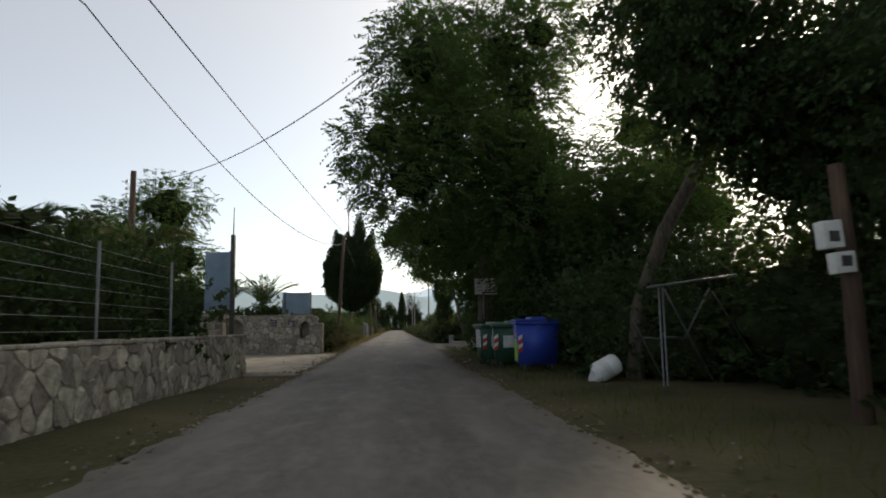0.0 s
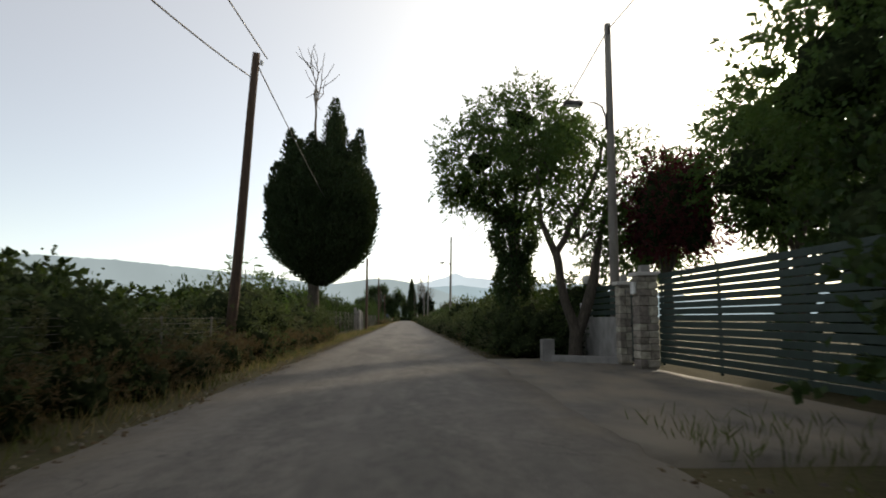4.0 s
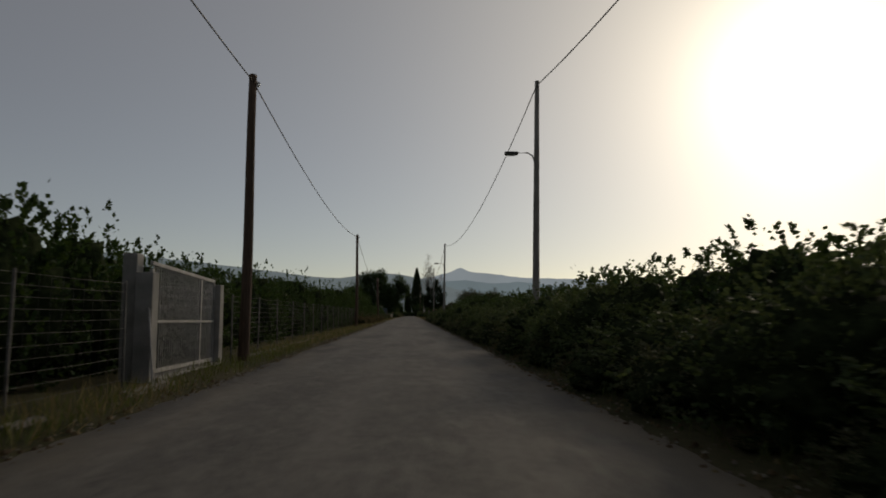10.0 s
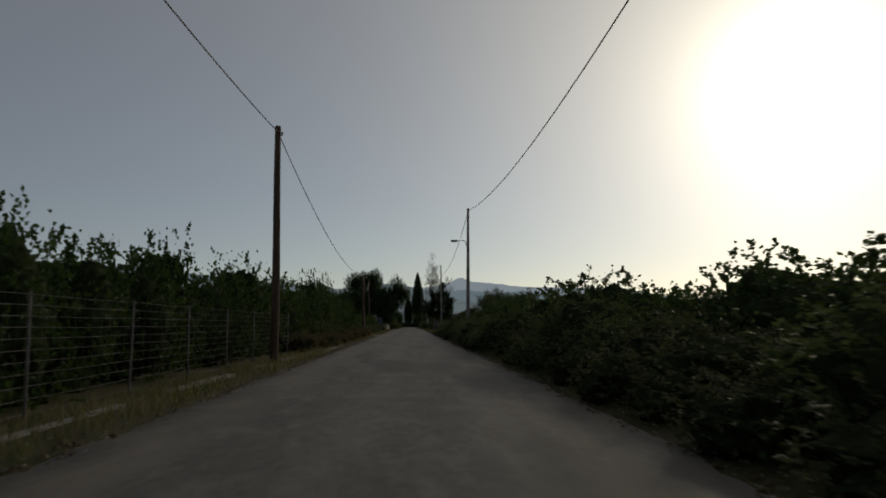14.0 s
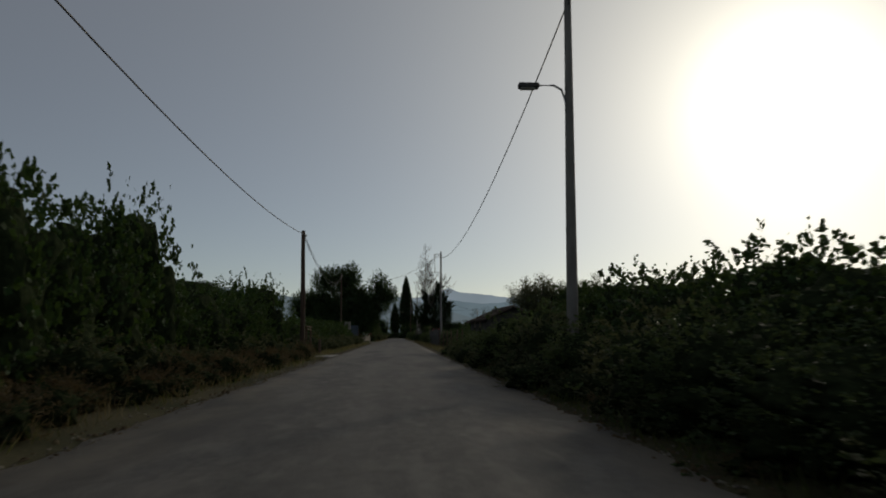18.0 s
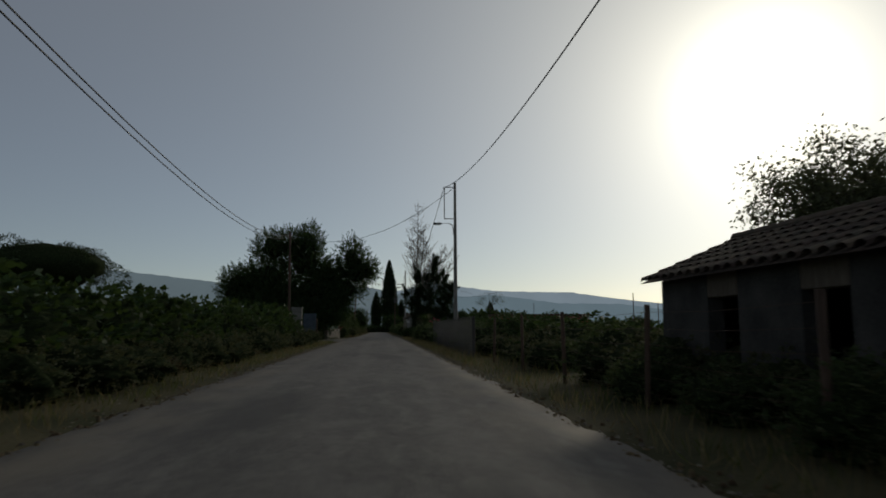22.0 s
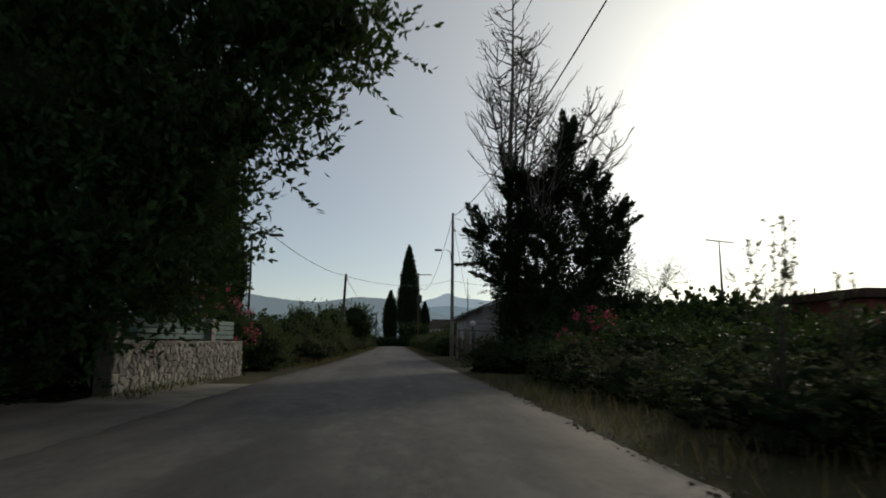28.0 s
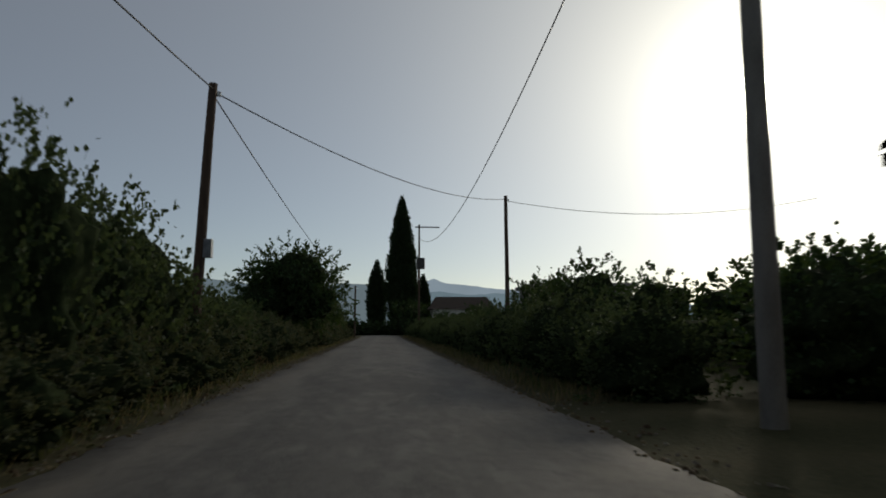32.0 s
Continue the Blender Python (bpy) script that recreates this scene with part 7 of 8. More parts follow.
blob_tree("orchard_tree", 84, pose(-9.2, 207.4, 0), ([(0, 0, -0.2), (0, 0, 0.3), (0.05, 0, 1.4)], [0.13, 0.1, 0.08]),
          [((0, 0, 2.4), (1.4, 1.3, 1.1)), ((0.5, 0, 3.2), (1.0, 1.0, 0.8)), ((1.5, 0, 3.2), (0.6, 0.5, 0.4)), ((-0.8, 0, 3.6), (1.0, 1.0, 0.8))], "dark leafy fruit tree behind the rusty gate", LEAF_DARK, dens=90, leaf=0.13, width=0.04, hang=0.1, up=0.3, core=0.5, shoots=22)
rg = thing("field_gate", pose(-5.3, 205.0, 0), "rusty pipe field gate beside a dark post", "gate")
for yy in (0.0, 2.0):
    tubes("post", [([(0, yy, -0.1), (0, yy, 1.8)], [0.045, 0.04])], RUST, rg, 8)
for z in (1.75, 1.6, 0.9):
    tubes("rail", [([(0, 0, z), (0, 2.0, z - 0.04)], [0.022, 0.022])], RUST, rg, 6)
tubes("stub_post", [([(0.4, 3.4, -0.1), (0.38, 3.4, 1.0)], [0.09, 0.08])], WOODPOLE, rg, 8)
slab = part("culvert_slab", box(-0.75, 0.35, -0.2, 3.0, -0.1, 0.05, 0.02), CONCRETE)
slab.matrix_basis = pose(-4.1, 203.7, 0, 0, 0, -4)
tagged(slab, "pale concrete slab over a ditch", "slab", kind="structure")
ff = thing("field_fence", pose(0, 0, 0), "sagging wire fence on leaning dark posts beside a field", "fence")
fy = [209.5, 213.8, 218.5, 223.0, 228.0, 233.0]
for i, y in enumerate(fy):
    tubes("post", [([(4.25, y, -0.1), (4.25 + 0.05 * math.sin(i * 2), y, 1.62)], [0.05, 0.045])], WOODPOLE, ff, 8)
for i in range(len(fy) - 1):
    for z in (0.25, 0.5, 0.75, 1.0, 1.25, 1.5):
        tubes("wire", [([(4.25, fy[i], z), (4.25, (fy[i] + fy[i + 1]) / 2, z - 0.04), (4.25, fy[i + 1], z)], [0.003] * 3)], RUST, ff, 4)
for x, y, h in ((24, 262, 3.1), (40, 300, 4.4), (58, 330, 4.0), (33, 345, 6.5)):
    ps = thing("far_post", pose(x, y, 0), "thin dark post in the field", "pole", "posts in the field")
    tubes("post", [([(0, 0, -0.1), (0, 0, h)], [0.07, 0.06])], WOODPOLE, ps, 8)
# umbrella pine across the field on the left
up = thing("umbrella_pine", pose(-33.6, 274, 0), "umbrella pine with a wide flat dark crown", "tree")
tubes("trunk", [([(0, 0, -0.2), (0.2, 0, 3), (0, 0, 6.2)], [0.42, 0.34, 0.26])], BARK, up, 10)
rng = np.random.default_rng(91)
vs, qs, base = [], [], 0
for i in range(16):
    c = np.array([rng.uniform(-5.0, 5.0), rng.uniform(-4.5, 4.5), 0])
    c[2] = 6.6 + 1.9 * (1 - (c[0] / 5.5) ** 2) + rng.uniform(-0.3, 0.3)
    P, U = ellipsoid_points(rng, 900, (2.0, 2.0, 1.5), seed=i * 1.3)
    lv, lq = leaf_quads(rng, P + c, U + rng.normal(size=P.shape) * 0.6, 0.3, 0.05)
    vs.append(lv), qs.append(lq + base)
    base += len(lv)
obj("crown", np_mesh("pine_crown", np.concatenate(vs), np.concatenate(qs), LEAF_CYPRESS), up)
# solid mass with the crown's shade in its colour
pm = obj("crown_core", lump(rng, "pine_mass", 1.0, CROWN_SHADE, (5.6, 5.0, 2.1), 0.2), up)
pm.data.transform(Matrix.Translation((0, 0, 7.6)))
tubes("limbs", [([(0, 0, 5.2), (c * 2.0, s_ * 2.0, 6.4), (c * 3.8, s_ * 3.6, 7.4)], [0.16, 0.11, 0.06]) for c, s_ in ((1, 0), (-1, 0.1), (0.1, 1), (0.2, -1), (0.7, 0.7), (-0.7, -0.7))], BARK, up, 6)

ls = thing("long_shed", pose(15.0, 290.0, 0), "long low red-brown shed across the field", "shed")
part("wall", box(0, 12.5, 0, 4.0, -0.2, 2.75, 0.03), BRICK, ls)
part("roof", box(-0.3, 12.8, -0.4, 4.4, 2.752, 3.05, 0.03), RUST, ls)
for k in range(5):
    part("opening", box(1.2 + 2.3 * k, 2.2 + 2.3 * k, -0.03, 0.02, 0.9, 1.9, 0.005), DARKSTEEL, ls)
wooden_pole(63.6, 367.0, 9.8)
wooden_pole(82.0, 395.0, 8.5)
mf = thing("mesh_fence", pose(4.03, 231.8, 0, 0, 0, -0.8), "close-meshed chain-link fence along the road with ragged top ends", "fence")
MESH_LEN, MESH_H = 26.0, 1.64
part("square_post", box(-0.06, 0.06, -0.06, 0.06, -0.2, 1.76, 0.012), DARKSTEEL, mf)
for u in (6.3, 12.6, 18.9, 25.9):
    tubes("post", [([(0.02, u, -0.2), (0.02, u, 1.95)], [0.03, 0.026])], DARKSTEEL, mf, 8)
strands = []
for k in range(int((MESH_LEN + MESH_H) / 0.062)):
    for sg_ in (-1, 1):
        u0 = 0.062 * k - (MESH_H if sg_ > 0 else 0.0)
        ua, ub = max(u0, 0.0) if sg_ > 0 else min(u0, MESH_LEN), min(u0 + MESH_H, MESH_LEN) if sg_ > 0 else max(u0 - MESH_H, 0.0)
        if abs(ub - ua) > 0.05 and (ub - ua) * sg_ > 0:
            strands.append(([(0.0, ua, abs(ua - u0)), (0.0, ub, abs(ub - u0))], [0.0024, 0.0024]))
tubes("chain_link", strands, OLDSTEEL, mf, 3)
top_ends = []
for k in range(int(MESH_LEN / 0.2)):
    u, lift = 0.2 * k, 0.02 * math.sin(k * 1.7)
    top_ends.append(([(0.0, u, MESH_H - 0.03), (0.015, u + 0.1, 1.77 + lift), (0.0, u + 0.2, MESH_H - 0.03)], [0.0035, 0.0035, 0.0035]))
tubes("top_wire", top_ends, OLDSTEEL, mf, 4)
tubes("line_wire", [([(0.0, 0.0, MESH_H), (0.0, MESH_LEN / 2, MESH_H - 0.02), (0.0, MESH_LEN, MESH_H)], [0.004] * 3)], OLDSTEEL, mf, 4)

# ---------------------------------------------------------------- side road: great tree, wall, oleander, lamp
blob_tree("great_tree", 95, pose(-8.9, 284.2, 0), ([(0, 0, -0.3), (0, 0, 0.3), (0.1, 0, 1.8), (0.2, 0, 3.6)], [0.62, 0.5, 0.44, 0.34]),
          [((-4.2, -0.6, 7.2), (2.9, 2.6, 2.4)), ((-3.6, -0.6, 10.6), (2.2, 2.2, 1.9)), ((0.2, -0.6, 8.9), (2.5, 2.4, 2.4)), ((0.6, -0.6, 11.3), (1.4, 1.9, 1.9)), ((-1.3, -0.6, 11.0), (1.5, 1.8, 1.6)), ((2.9, -0.8, 7.5), (1.8, 2.0, 1.6)), ((5.6, -0.8, 9.5), (1.4, 1.7, 2.1)), ((7.4, -0.8, 7.9), (1.3, 1.4, 1.2)), ((6.3, -0.8, 7.6), (1.5, 1.7, 1.3)), ((-7.4, -0.6, 6.8), (1.9, 1.9, 1.3)), ((1.8, -0.8, 6.0), (2.9, 2.4, 2.1)), ((-1.6, -0.6, 5.4), (2.9, 2.4, 2.0)), ((5.0, -0.8, 5.8), (2.0, 1.9, 1.6)), ((3.3, -1.0, 3.3), (1.6, 1.7, 1.6)), ((1.0, -1.2, 2.8), (1.8, 1.7, 1.5)), ((4.2, -0.8, 4.4), (1.5, 1.6, 1.3)), ((-1.6, -1.8, 3.0), (2.0, 1.9, 1.6)), ((-4.5, -1.6, 4.0), (2.4, 2.2, 2.2)), ((3.6, 1.3, 2.9), (1.1, 1.5, 1.3)), ((2.7, -0.7, 2.5), (1.2, 1.4, 1.1)), ((3.6, 3.6, 4.0), (1.1, 1.5, 1.3)), ((2.9, 4.1, 2.5), (0.9, 1.4, 1.0))],
          "huge dark leafy tree beside the side road", LEAF_DARK, dens=95, leaf=0.2, width=0.048, hang=0.0, up=0.75, rough=0.5, shoots=60, core=0.55, reach=1.5)
blob_tree("great_tree", 96, pose(-15.0, 285.0, 0), ([(0, 0, -0.3), (0, 0, 0.3), (0.1, 0, 1.8), (0.2, 0, 3.2)], [0.5, 0.4, 0.34, 0.27]),
          [((-1.5, 0, 5.6), (2.4, 2.4, 2.0)), ((1.2, 0, 6.6), (2.3, 2.4, 2.2)), ((2.8, -0.5, 4.6), (1.9, 1.9, 1.6))],
          "dark leafy tree behind the garden wall", LEAF_DARK, dens=90, leaf=0.2, width=0.05, hang=0.0, up=0.35, rough=0.45, shoots=22, core=0.68)
gp = thing("gate_pillar", pose(-7.45, 266.0, 0), "tall weathered concrete pillar under the tree", "pillar")
part("shaft", box(-0.45, 0.45, -0.4, 0.4, -0.2, 3.1, 0.04), KERBSTONE, gp)
part("cap", box(-0.5, 0.5, -0.45, 0.45, 3.1, 3.2, 0.02), KERBSTONE, gp)
gp2 = thing("gate_panel", pose(-6.6, 269.0, 0), "dull blue-grey sheet panel beside the concrete pillar", "panel")
part("sheet", box(-0.6, 0.6, 0, 0.06, 0.0, 2.7, 0.01), DULLBLUE, gp2)
part("post", box(0.6, 0.72, -0.03, 0.09, -0.1, 2.2, 0.01), RUST, gp2)
stone_wall("wall_villa", (-6.35, 285.2), (-5.36, 293.4), 1.15, 0.4, "pale rubble garden wall with a capping along the road", 0.2, 8)
gfa = thing("villa_fence", pose(-6.35, 285.2, 1.17, 0, 0, math.degrees(math.atan2(7.9, 0.95))), "faded green slatted fence on the stone wall", "fence")
for i in range(4):
    part("slat", box(0.1, 7.9, -0.02, 0.02, 0.06 + 0.15 * i, 0.19 + 0.15 * i, 0.005), GREENPAINT, gfa)
for u in (0.3, 5.8):
    part("stone_post", box(u - 0.17, u + 0.17, -0.17, 0.17, -0.04, 0.68, 0.03), STONE, gfa)
globe_lamp(-6.35, 292.1, 0.0, 2.12, 0.14)


def oleander(x, y, seed, s=1.0):
    rng = np.random.default_rng(seed)
    ob = bush("oleander", seed, (1.2 * s, 1.2 * s, 1.35 * s), 0.15, 0.018, 3600, LEAF_DARK, "tall oleander bush with pink flowers", "bush", shoots=30, shoot_len=0.6)
    ob.matrix_basis = pose(x, y, 0)
    P, U = ellipsoid_points(rng, 90, (1.25 * s, 1.25 * s, 1.45 * s), inner=0.92)
    P = P[P[:, 2] > -0.3 * s]
    C = np.repeat(P, 14, 0) + rng.normal(size=(len(P) * 14, 3)) * 0.06
    v, q = leaf_quads(rng, C + np.array([0, 0, 1.16 * s]), rng.normal(size=C.shape), 0.085, 0.036)
    obj("blossom", np_mesh("blossom", v, q, PETAL), ob, "pink flower clusters")
    ob["group"] = "pink oleanders"
    return ob


oleander(-7.35, 293.2, 201, 1.15)
oleander(-6.5, 294.6, 202, 1.2)
oleander(-9.0, 288.0, 203, 1.1)
oleander(8.6, 300.5, 204, 1.2)
oleander(7.4, 294.4, 205, 0.95)
cypress("cypress_tree", 23, pose(-7.5, 299.6, 0), [(0.35, 0.35), (1.4, 0.62), (2.6, 0.84), (3.6, 0.98), (4.4, 0.95), (5.2, 0.7), (6.0, 0.56), (7.3, 0.4), (8.9, 0.28), (9.8, 0.15), (10.3, 0.04)], "slender dark cypress beside the drive", n=16000, leaf=0.16, width=0.032, trunk=0.16, lobes=0.3)
ml = thing("street_lamp", pose(-6.2, 299.0, 0), "thin black lamp post with a straight flat arm", "street lamp")
tubes("pole", [([(0, 0, -0.1), (0, 0, 5.8)], [0.06, 0.05])], DARKSTEEL, ml, 10)
part("arm", box(-0.03, 1.3, -0.03, 0.03, 5.76, 5.82, 0.008), DARKSTEEL, ml)
part("lamp_head", box(0.75, 1.35, -0.09, 0.09, 5.70, 5.755, 0.012), DARKSTEEL, ml)
tubes("old_post", [([(-4.7, 300.2, -0.1), (-4.72, 300.2, 1.0)], [0.11, 0.1])], WOODPOLE)
tagged(bpy.data.objects["old_post"], "short weathered wooden stump post beside the road", "post")
for x, y, s, sz in ((-8.8, 297.5, 1.0, 0.85), (-7.9, 301.8, 1.0, 0.8)):
    hedge.put(x, y, s, sz)

# ---------------------------------------------------------------- bare tree, juniper and the tiled house
rng = np.random.default_rng(301)
jp = []
for (bx0, by0, z0, z1, dx, r0, tw) in ((0.0, 0, 0.0, 20.0, 0.35, 0.2, 70), (0.75, 0.1, 5.5, 13.4, 0.9, 0.07, 40), (1.3, 0.2, 4.5, 12.0, 1.6, 0.075, 42), (2.3, 0.2, 4.0, 11.2, 3.4, 0.06, 34), (0.4, 0, 4.0, 15.5, 0.9, 0.11, 46), (1.9, 0.1, 4.5, 13.0, 2.4, 0.08, 40), (0.1, 0.1, 7.0, 13.5, -1.1, 0.06, 26), (-0.1, 0.1, 8.0, 15.0, -0.4, 0.06, 30), (2.0, 0.1, 5.0, 12.4, 3.0, 0.07, 36), (0.3, -0.1, 9.0, 16.4, 0.5, 0.05, 30)):
    s = np.linspace(0, 1, 12)
    px_ = bx0 + dx * s ** 1.4 + 0.05 * np.sin(s * 11 + bx0)
    P = np.stack([px_, by0 + 0.06 * np.cos(s * 9), z0 + (z1 - z0) * s], 1)
    jp.append((P, r0 * (1 - s) + 0.012))
    for _ in range(tw):
        t = rng.uniform(0.35 if z0 == 0 else 0.12, 0.97)
        o = np.array([np.interp(t, s, P[:, k]) for k in range(3)])
        a_ = rng.uniform(0, 6.283)
        ln = rng.uniform(0.8, 2.9) * (1.25 - t * 0.85)
        w = np.array([math.cos(a_), math.sin(a_), rng.uniform(0.25, 0.8)])
        q1 = o + w * ln * 0.5 + rng.normal(size=3) * 0.05
        q2 = o + w * ln * 0.9 + np.array([0, 0, ln * 0.35])
        jp.append(([o, q1, q2], [0.034, 0.024, 0.011]))
        for _k in range(5):
            f = q1 + (q2 - q1) * rng.uniform(-0.2, 0.8)
            jp.append(([f, f + unit(w + rng.normal(size=3) * 0.6 + np.array([0, 0, 0.5])) * ln * rng.uniform(0.25, 0.5)], [0.015, 0.007]))
bt = thing("bare_tree", pose(5.3, 300.5, 0), "tall dead tree with bare twiggy limbs", "tree")
tubes("trunk", jp[:1], DEADWOOD, bt, 9)
tubes("branchwork", jp[1:], DEADWOOD, bt, 4)
jn = thing("juniper", pose(6.5, 299.9, 0), "ragged dark juniper grown round the dead tree", "tree")
tubes("trunk", [([(0, 0, -0.2), (0.1, 0, 3), (0.0, 0, 6)], [0.22, 0.16, 0.06])], BARK, jn, 8)
vs, qs, base = [], [], 0
lumps = [((-1.9, 0, 5.6), (1.3, 1.2, 1.5)), ((0.0, 0, 5.5), (1.9, 1.6, 2.2)), ((2.2, 0, 5.2), (1.9, 1.6, 2.0)), ((3.3, 0.2, 4.8), (1.2, 1.2, 1.6)), ((1.3, 0, 8.4), (0.9, 0.9, 2.0)), ((1.45, 0, 10.4), (0.35, 0.4, 1.2)), ((2.5, 0, 7.8), (0.75, 0.8, 1.6)),
         ((3.5, 0.2, 6.9), (0.8, 0.8, 1.2)), ((0.2, 0, 7.6), (0.7, 0.8, 1.3)), ((-0.9, 0, 8.0), (0.42, 0.42, 1.9)), ((-1.0, 0.1, 2.3), (0.8, 0.9, 2.2)), ((-1.1, -0.2, 4.0), (1.0, 1.0, 1.3)), ((0.3, 0, 2.3), (1.9, 1.7, 2.2)), ((2.6, 0.3, 2.2), (2.1, 1.7, 2.2)), ((4.9, 0.5, 2.0), (1.4, 1.3, 1.6))]
for i, (c, r) in enumerate(lumps):
    n = int((1650 if c[2] > 3.5 else 1500) * (r[0] * r[2]) ** 0.75) + 400
    P, U = ellipsoid_points(rng, n, r, inner=0.25 if c[2] > 3.5 else 0.72, seed=i * 2.1, rough=0.4)
    lv, lq = leaf_quads(rng, P + np.array(c), U + rng.normal(size=P.shape) * 0.5 + np.array([0, 0, 0.35]), 0.2, 0.032)
    vs.append(lv), qs.append(lq + base)
    base += len(lv)
    for _ in range(16):
        u = unit(rng.normal(size=3))
        o = np.array(c) + u * np.array(r) * 0.8
        k = 18
        s = np.linspace(0, 1, k)[:, None]
        w = unit(u + np.array([0, 0, 0.5]) + rng.normal(size=3) * 0.2)
        lv, lq = leaf_quads(rng, o + w * s * rng.uniform(0.4, 1.25), w + rng.normal(size=(k, 3)) * 0.6, 0.17, 0.028)
        vs.append(lv), qs.append(lq + base)
        base += len(lv)
    for _ in range(7 if c[2] > 3.5 else 4):
        u = unit(rng.normal(size=3) * np.array([1, 1, 0.45]) + np.array([0, 0, 0.25]))
        o = np.array(c) + u * np.array(r) * 0.62
        w = unit(u * np.array([1, 1, 0.5]) + np.array([0, 0, 0.75]) + rng.normal(size=3) * 0.2)
        spire(rng, jn, o, o + w * rng.uniform(0.8, 1.5), rng.uniform(0.14, 0.24), 260)
    # dark-coloured core that paints the juniper's inner shade
    core = obj("crown_core", lump(rng, "juniper_mass", 0.66 if c[2] < 3.5 else 0.2, CROWN_SHADE, r, 0.6, 3), jn)
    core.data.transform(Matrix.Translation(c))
obj("crown", np_mesh("juniper_crown", np.concatenate(vs), np.concatenate(qs), LEAF_CYPRESS), jn)
at = thing("antenna_mast", pose(16.3, 301.9, 0), "television aerial on a dark mast behind the bushes", "antenna")
tubes("mast", [([(0, 0, -0.1), (0, 0, 3.6), (-0.05, 0, 6.4)], [0.09, 0.07, 0.03])], DARKSTEEL, at, 8)
tubes("boom", [([(-0.75, 0, 6.42), (0.75, 0, 6.3)], [0.025, 0.025])], DARKSTEEL, at, 6)
for k in range(9):
    tubes("element", [([(-0.7 + 0.17 * k, -0.35, 6.42 - 0.013 * k), (-0.7 + 0.17 * k, 0.35, 6.42 - 0.013 * k)], [0.008, 0.008])], DARKSTEEL, at, 4)
tree("sapling", 99, pose(19.0, 317.0, 0), 4.8, 0.06, 1.6, "thin olive sapling with sparse leaves", LEAF_OLIVE, per=14, size=0.25, leaf=0.12, width=0.022, depth=2, limbs=5, spread=0.3)


def olive_sapling(x, y, h, wide, seed, stems):
    """Thin upright stems from one foot, with short twigs and small single leaves in their upper half."""
    rng = np.random.default_rng(seed)
    ob = thing("sapling", pose(x, y, 0), "thin olive sapling with sparse leaves above the scrub", "tree")
    cs, ds, shoots_ = [], [], []
    for k in range(stems):
        a, f = 6.283 * k / stems + rng.uniform(-0.4, 0.4), rng.uniform(0.3, 1.0)
        top = np.array([math.cos(a) * wide * f, math.sin(a) * wide * f, h * (1.02 - 0.32 * f * rng.uniform(0.5, 1.1))])
        t = np.linspace(0, 1, 7)[:, None]
        P = top * np.concatenate([t ** 1.5, t ** 1.5, t], 1) + rng.normal(size=(7, 3)) * 0.015 * t
        tubes("stem", [(P, np.linspace(0.016, 0.004, 7))], BARK, ob, 5)
        for _ in range(9):
            u = rng.uniform(0.5, 0.97)
            o = np.array([np.interp(u, t[:, 0], P[:, c]) for c in range(3)])
            e_ = o + unit(rng.normal(size=3) * 0.8 + np.array([0, 0, 1.0])) * rng.uniform(0.1, 0.3)
            shoots_.append(([o, e_], [0.004, 0.002]))
            w = rng.uniform(0, 1, 8)[:, None]
            cs.append(o + (e_ - o) * w)
            ds.append(rng.normal(size=(8, 3)) * 0.7 + unit(e_ - o))
    tubes("branchwork", shoots_, BARK, ob, 4)
    v, q = leaf_quads(rng, np.concatenate(cs), np.concatenate(ds), 0.06, 0.014)
    obj("crown", np_mesh("sapling_crown", v, q, LEAF_OLIVE), ob)


olive_sapling(4.5, 277.2, 2.95, 0.5, 97, 8)
olive_sapling(5.2, 277.0, 2.3, 0.22, 98, 4)
for x, y, s, sz in ((12.5, 288.0, 1.5, 0.8), (14.0, 293.5, 1.6, 1.0), (17.5, 297.0, 1.7, 1.1), (20.0, 301.0, 1.7, 1.2), (11.5, 296.0, 1.4, 0.8), (22.5, 294, 1.8, 1.1), (19, 288, 1.8, 1.0), (25, 300, 2, 1.2), (10.2, 299.5, 1.2, 0.9)):
    back_hedge.put(x, y, s, sz)

ho = thing("house", pose(4.7, 312.5, 0), "single-storey rendered house with a low gabled tile roof", "house")
HW, HD, HE, HR = 6.9, 7.2, 2.95, 4.38
# front gable wall with two window openings, in strips round them
wins = ((2.62, 3.42, 0.78, 1.95), (3.68, 4.3, 0.8, 1.95))


def gable(u):
    return HE + (HR - HE) * (1 - abs(u - HW / 2) / (HW / 2))


cuts = sorted({0.0, HW, HW / 2, *[c for w in wins for c in w[:2]]})
for a, b in zip(cuts, cuts[1:]):
    hole = next((w for w in wins if w[0] <= a + 1e-6 and b <= w[1] + 1e-6), None)
    if hole is None and a < HW / 2 < b:
        continue
    for z0, fa, fb in ([(-0.2, gable(a), gable(b))] if not hole else [(-0.2, hole[2], hole[2]), (hole[3], gable(a), gable(b))]):
        bm = bmesh.new()
        vs8 = [bm.verts.new(c) for c in ((a, 0, z0), (b, 0, z0), (b, 0, fb), (a, 0, fa), (a, 0.25, z0), (b, 0.25, z0), (b, 0.25, fb), (a, 0.25, fa))]
        for f in ((0, 1, 2, 3), (5, 4, 7, 6), (0, 4, 5, 1), (3, 2, 6, 7), (0, 3, 7, 4), (1, 5, 6, 2)):
            bm.faces.new([vs8[i] for i in f])
        part("wall_panel", bm, GREYWASH, ho)
part("wall_side", box(0, 0.25, 0.252, HD, -0.2, HE + 0.035, 0.006), GREYWASH, ho)
part("wall_side", box(HW - 0.25, HW, 0.252, HD, -0.2, HE + 0.035, 0.006), GREYWASH, ho)
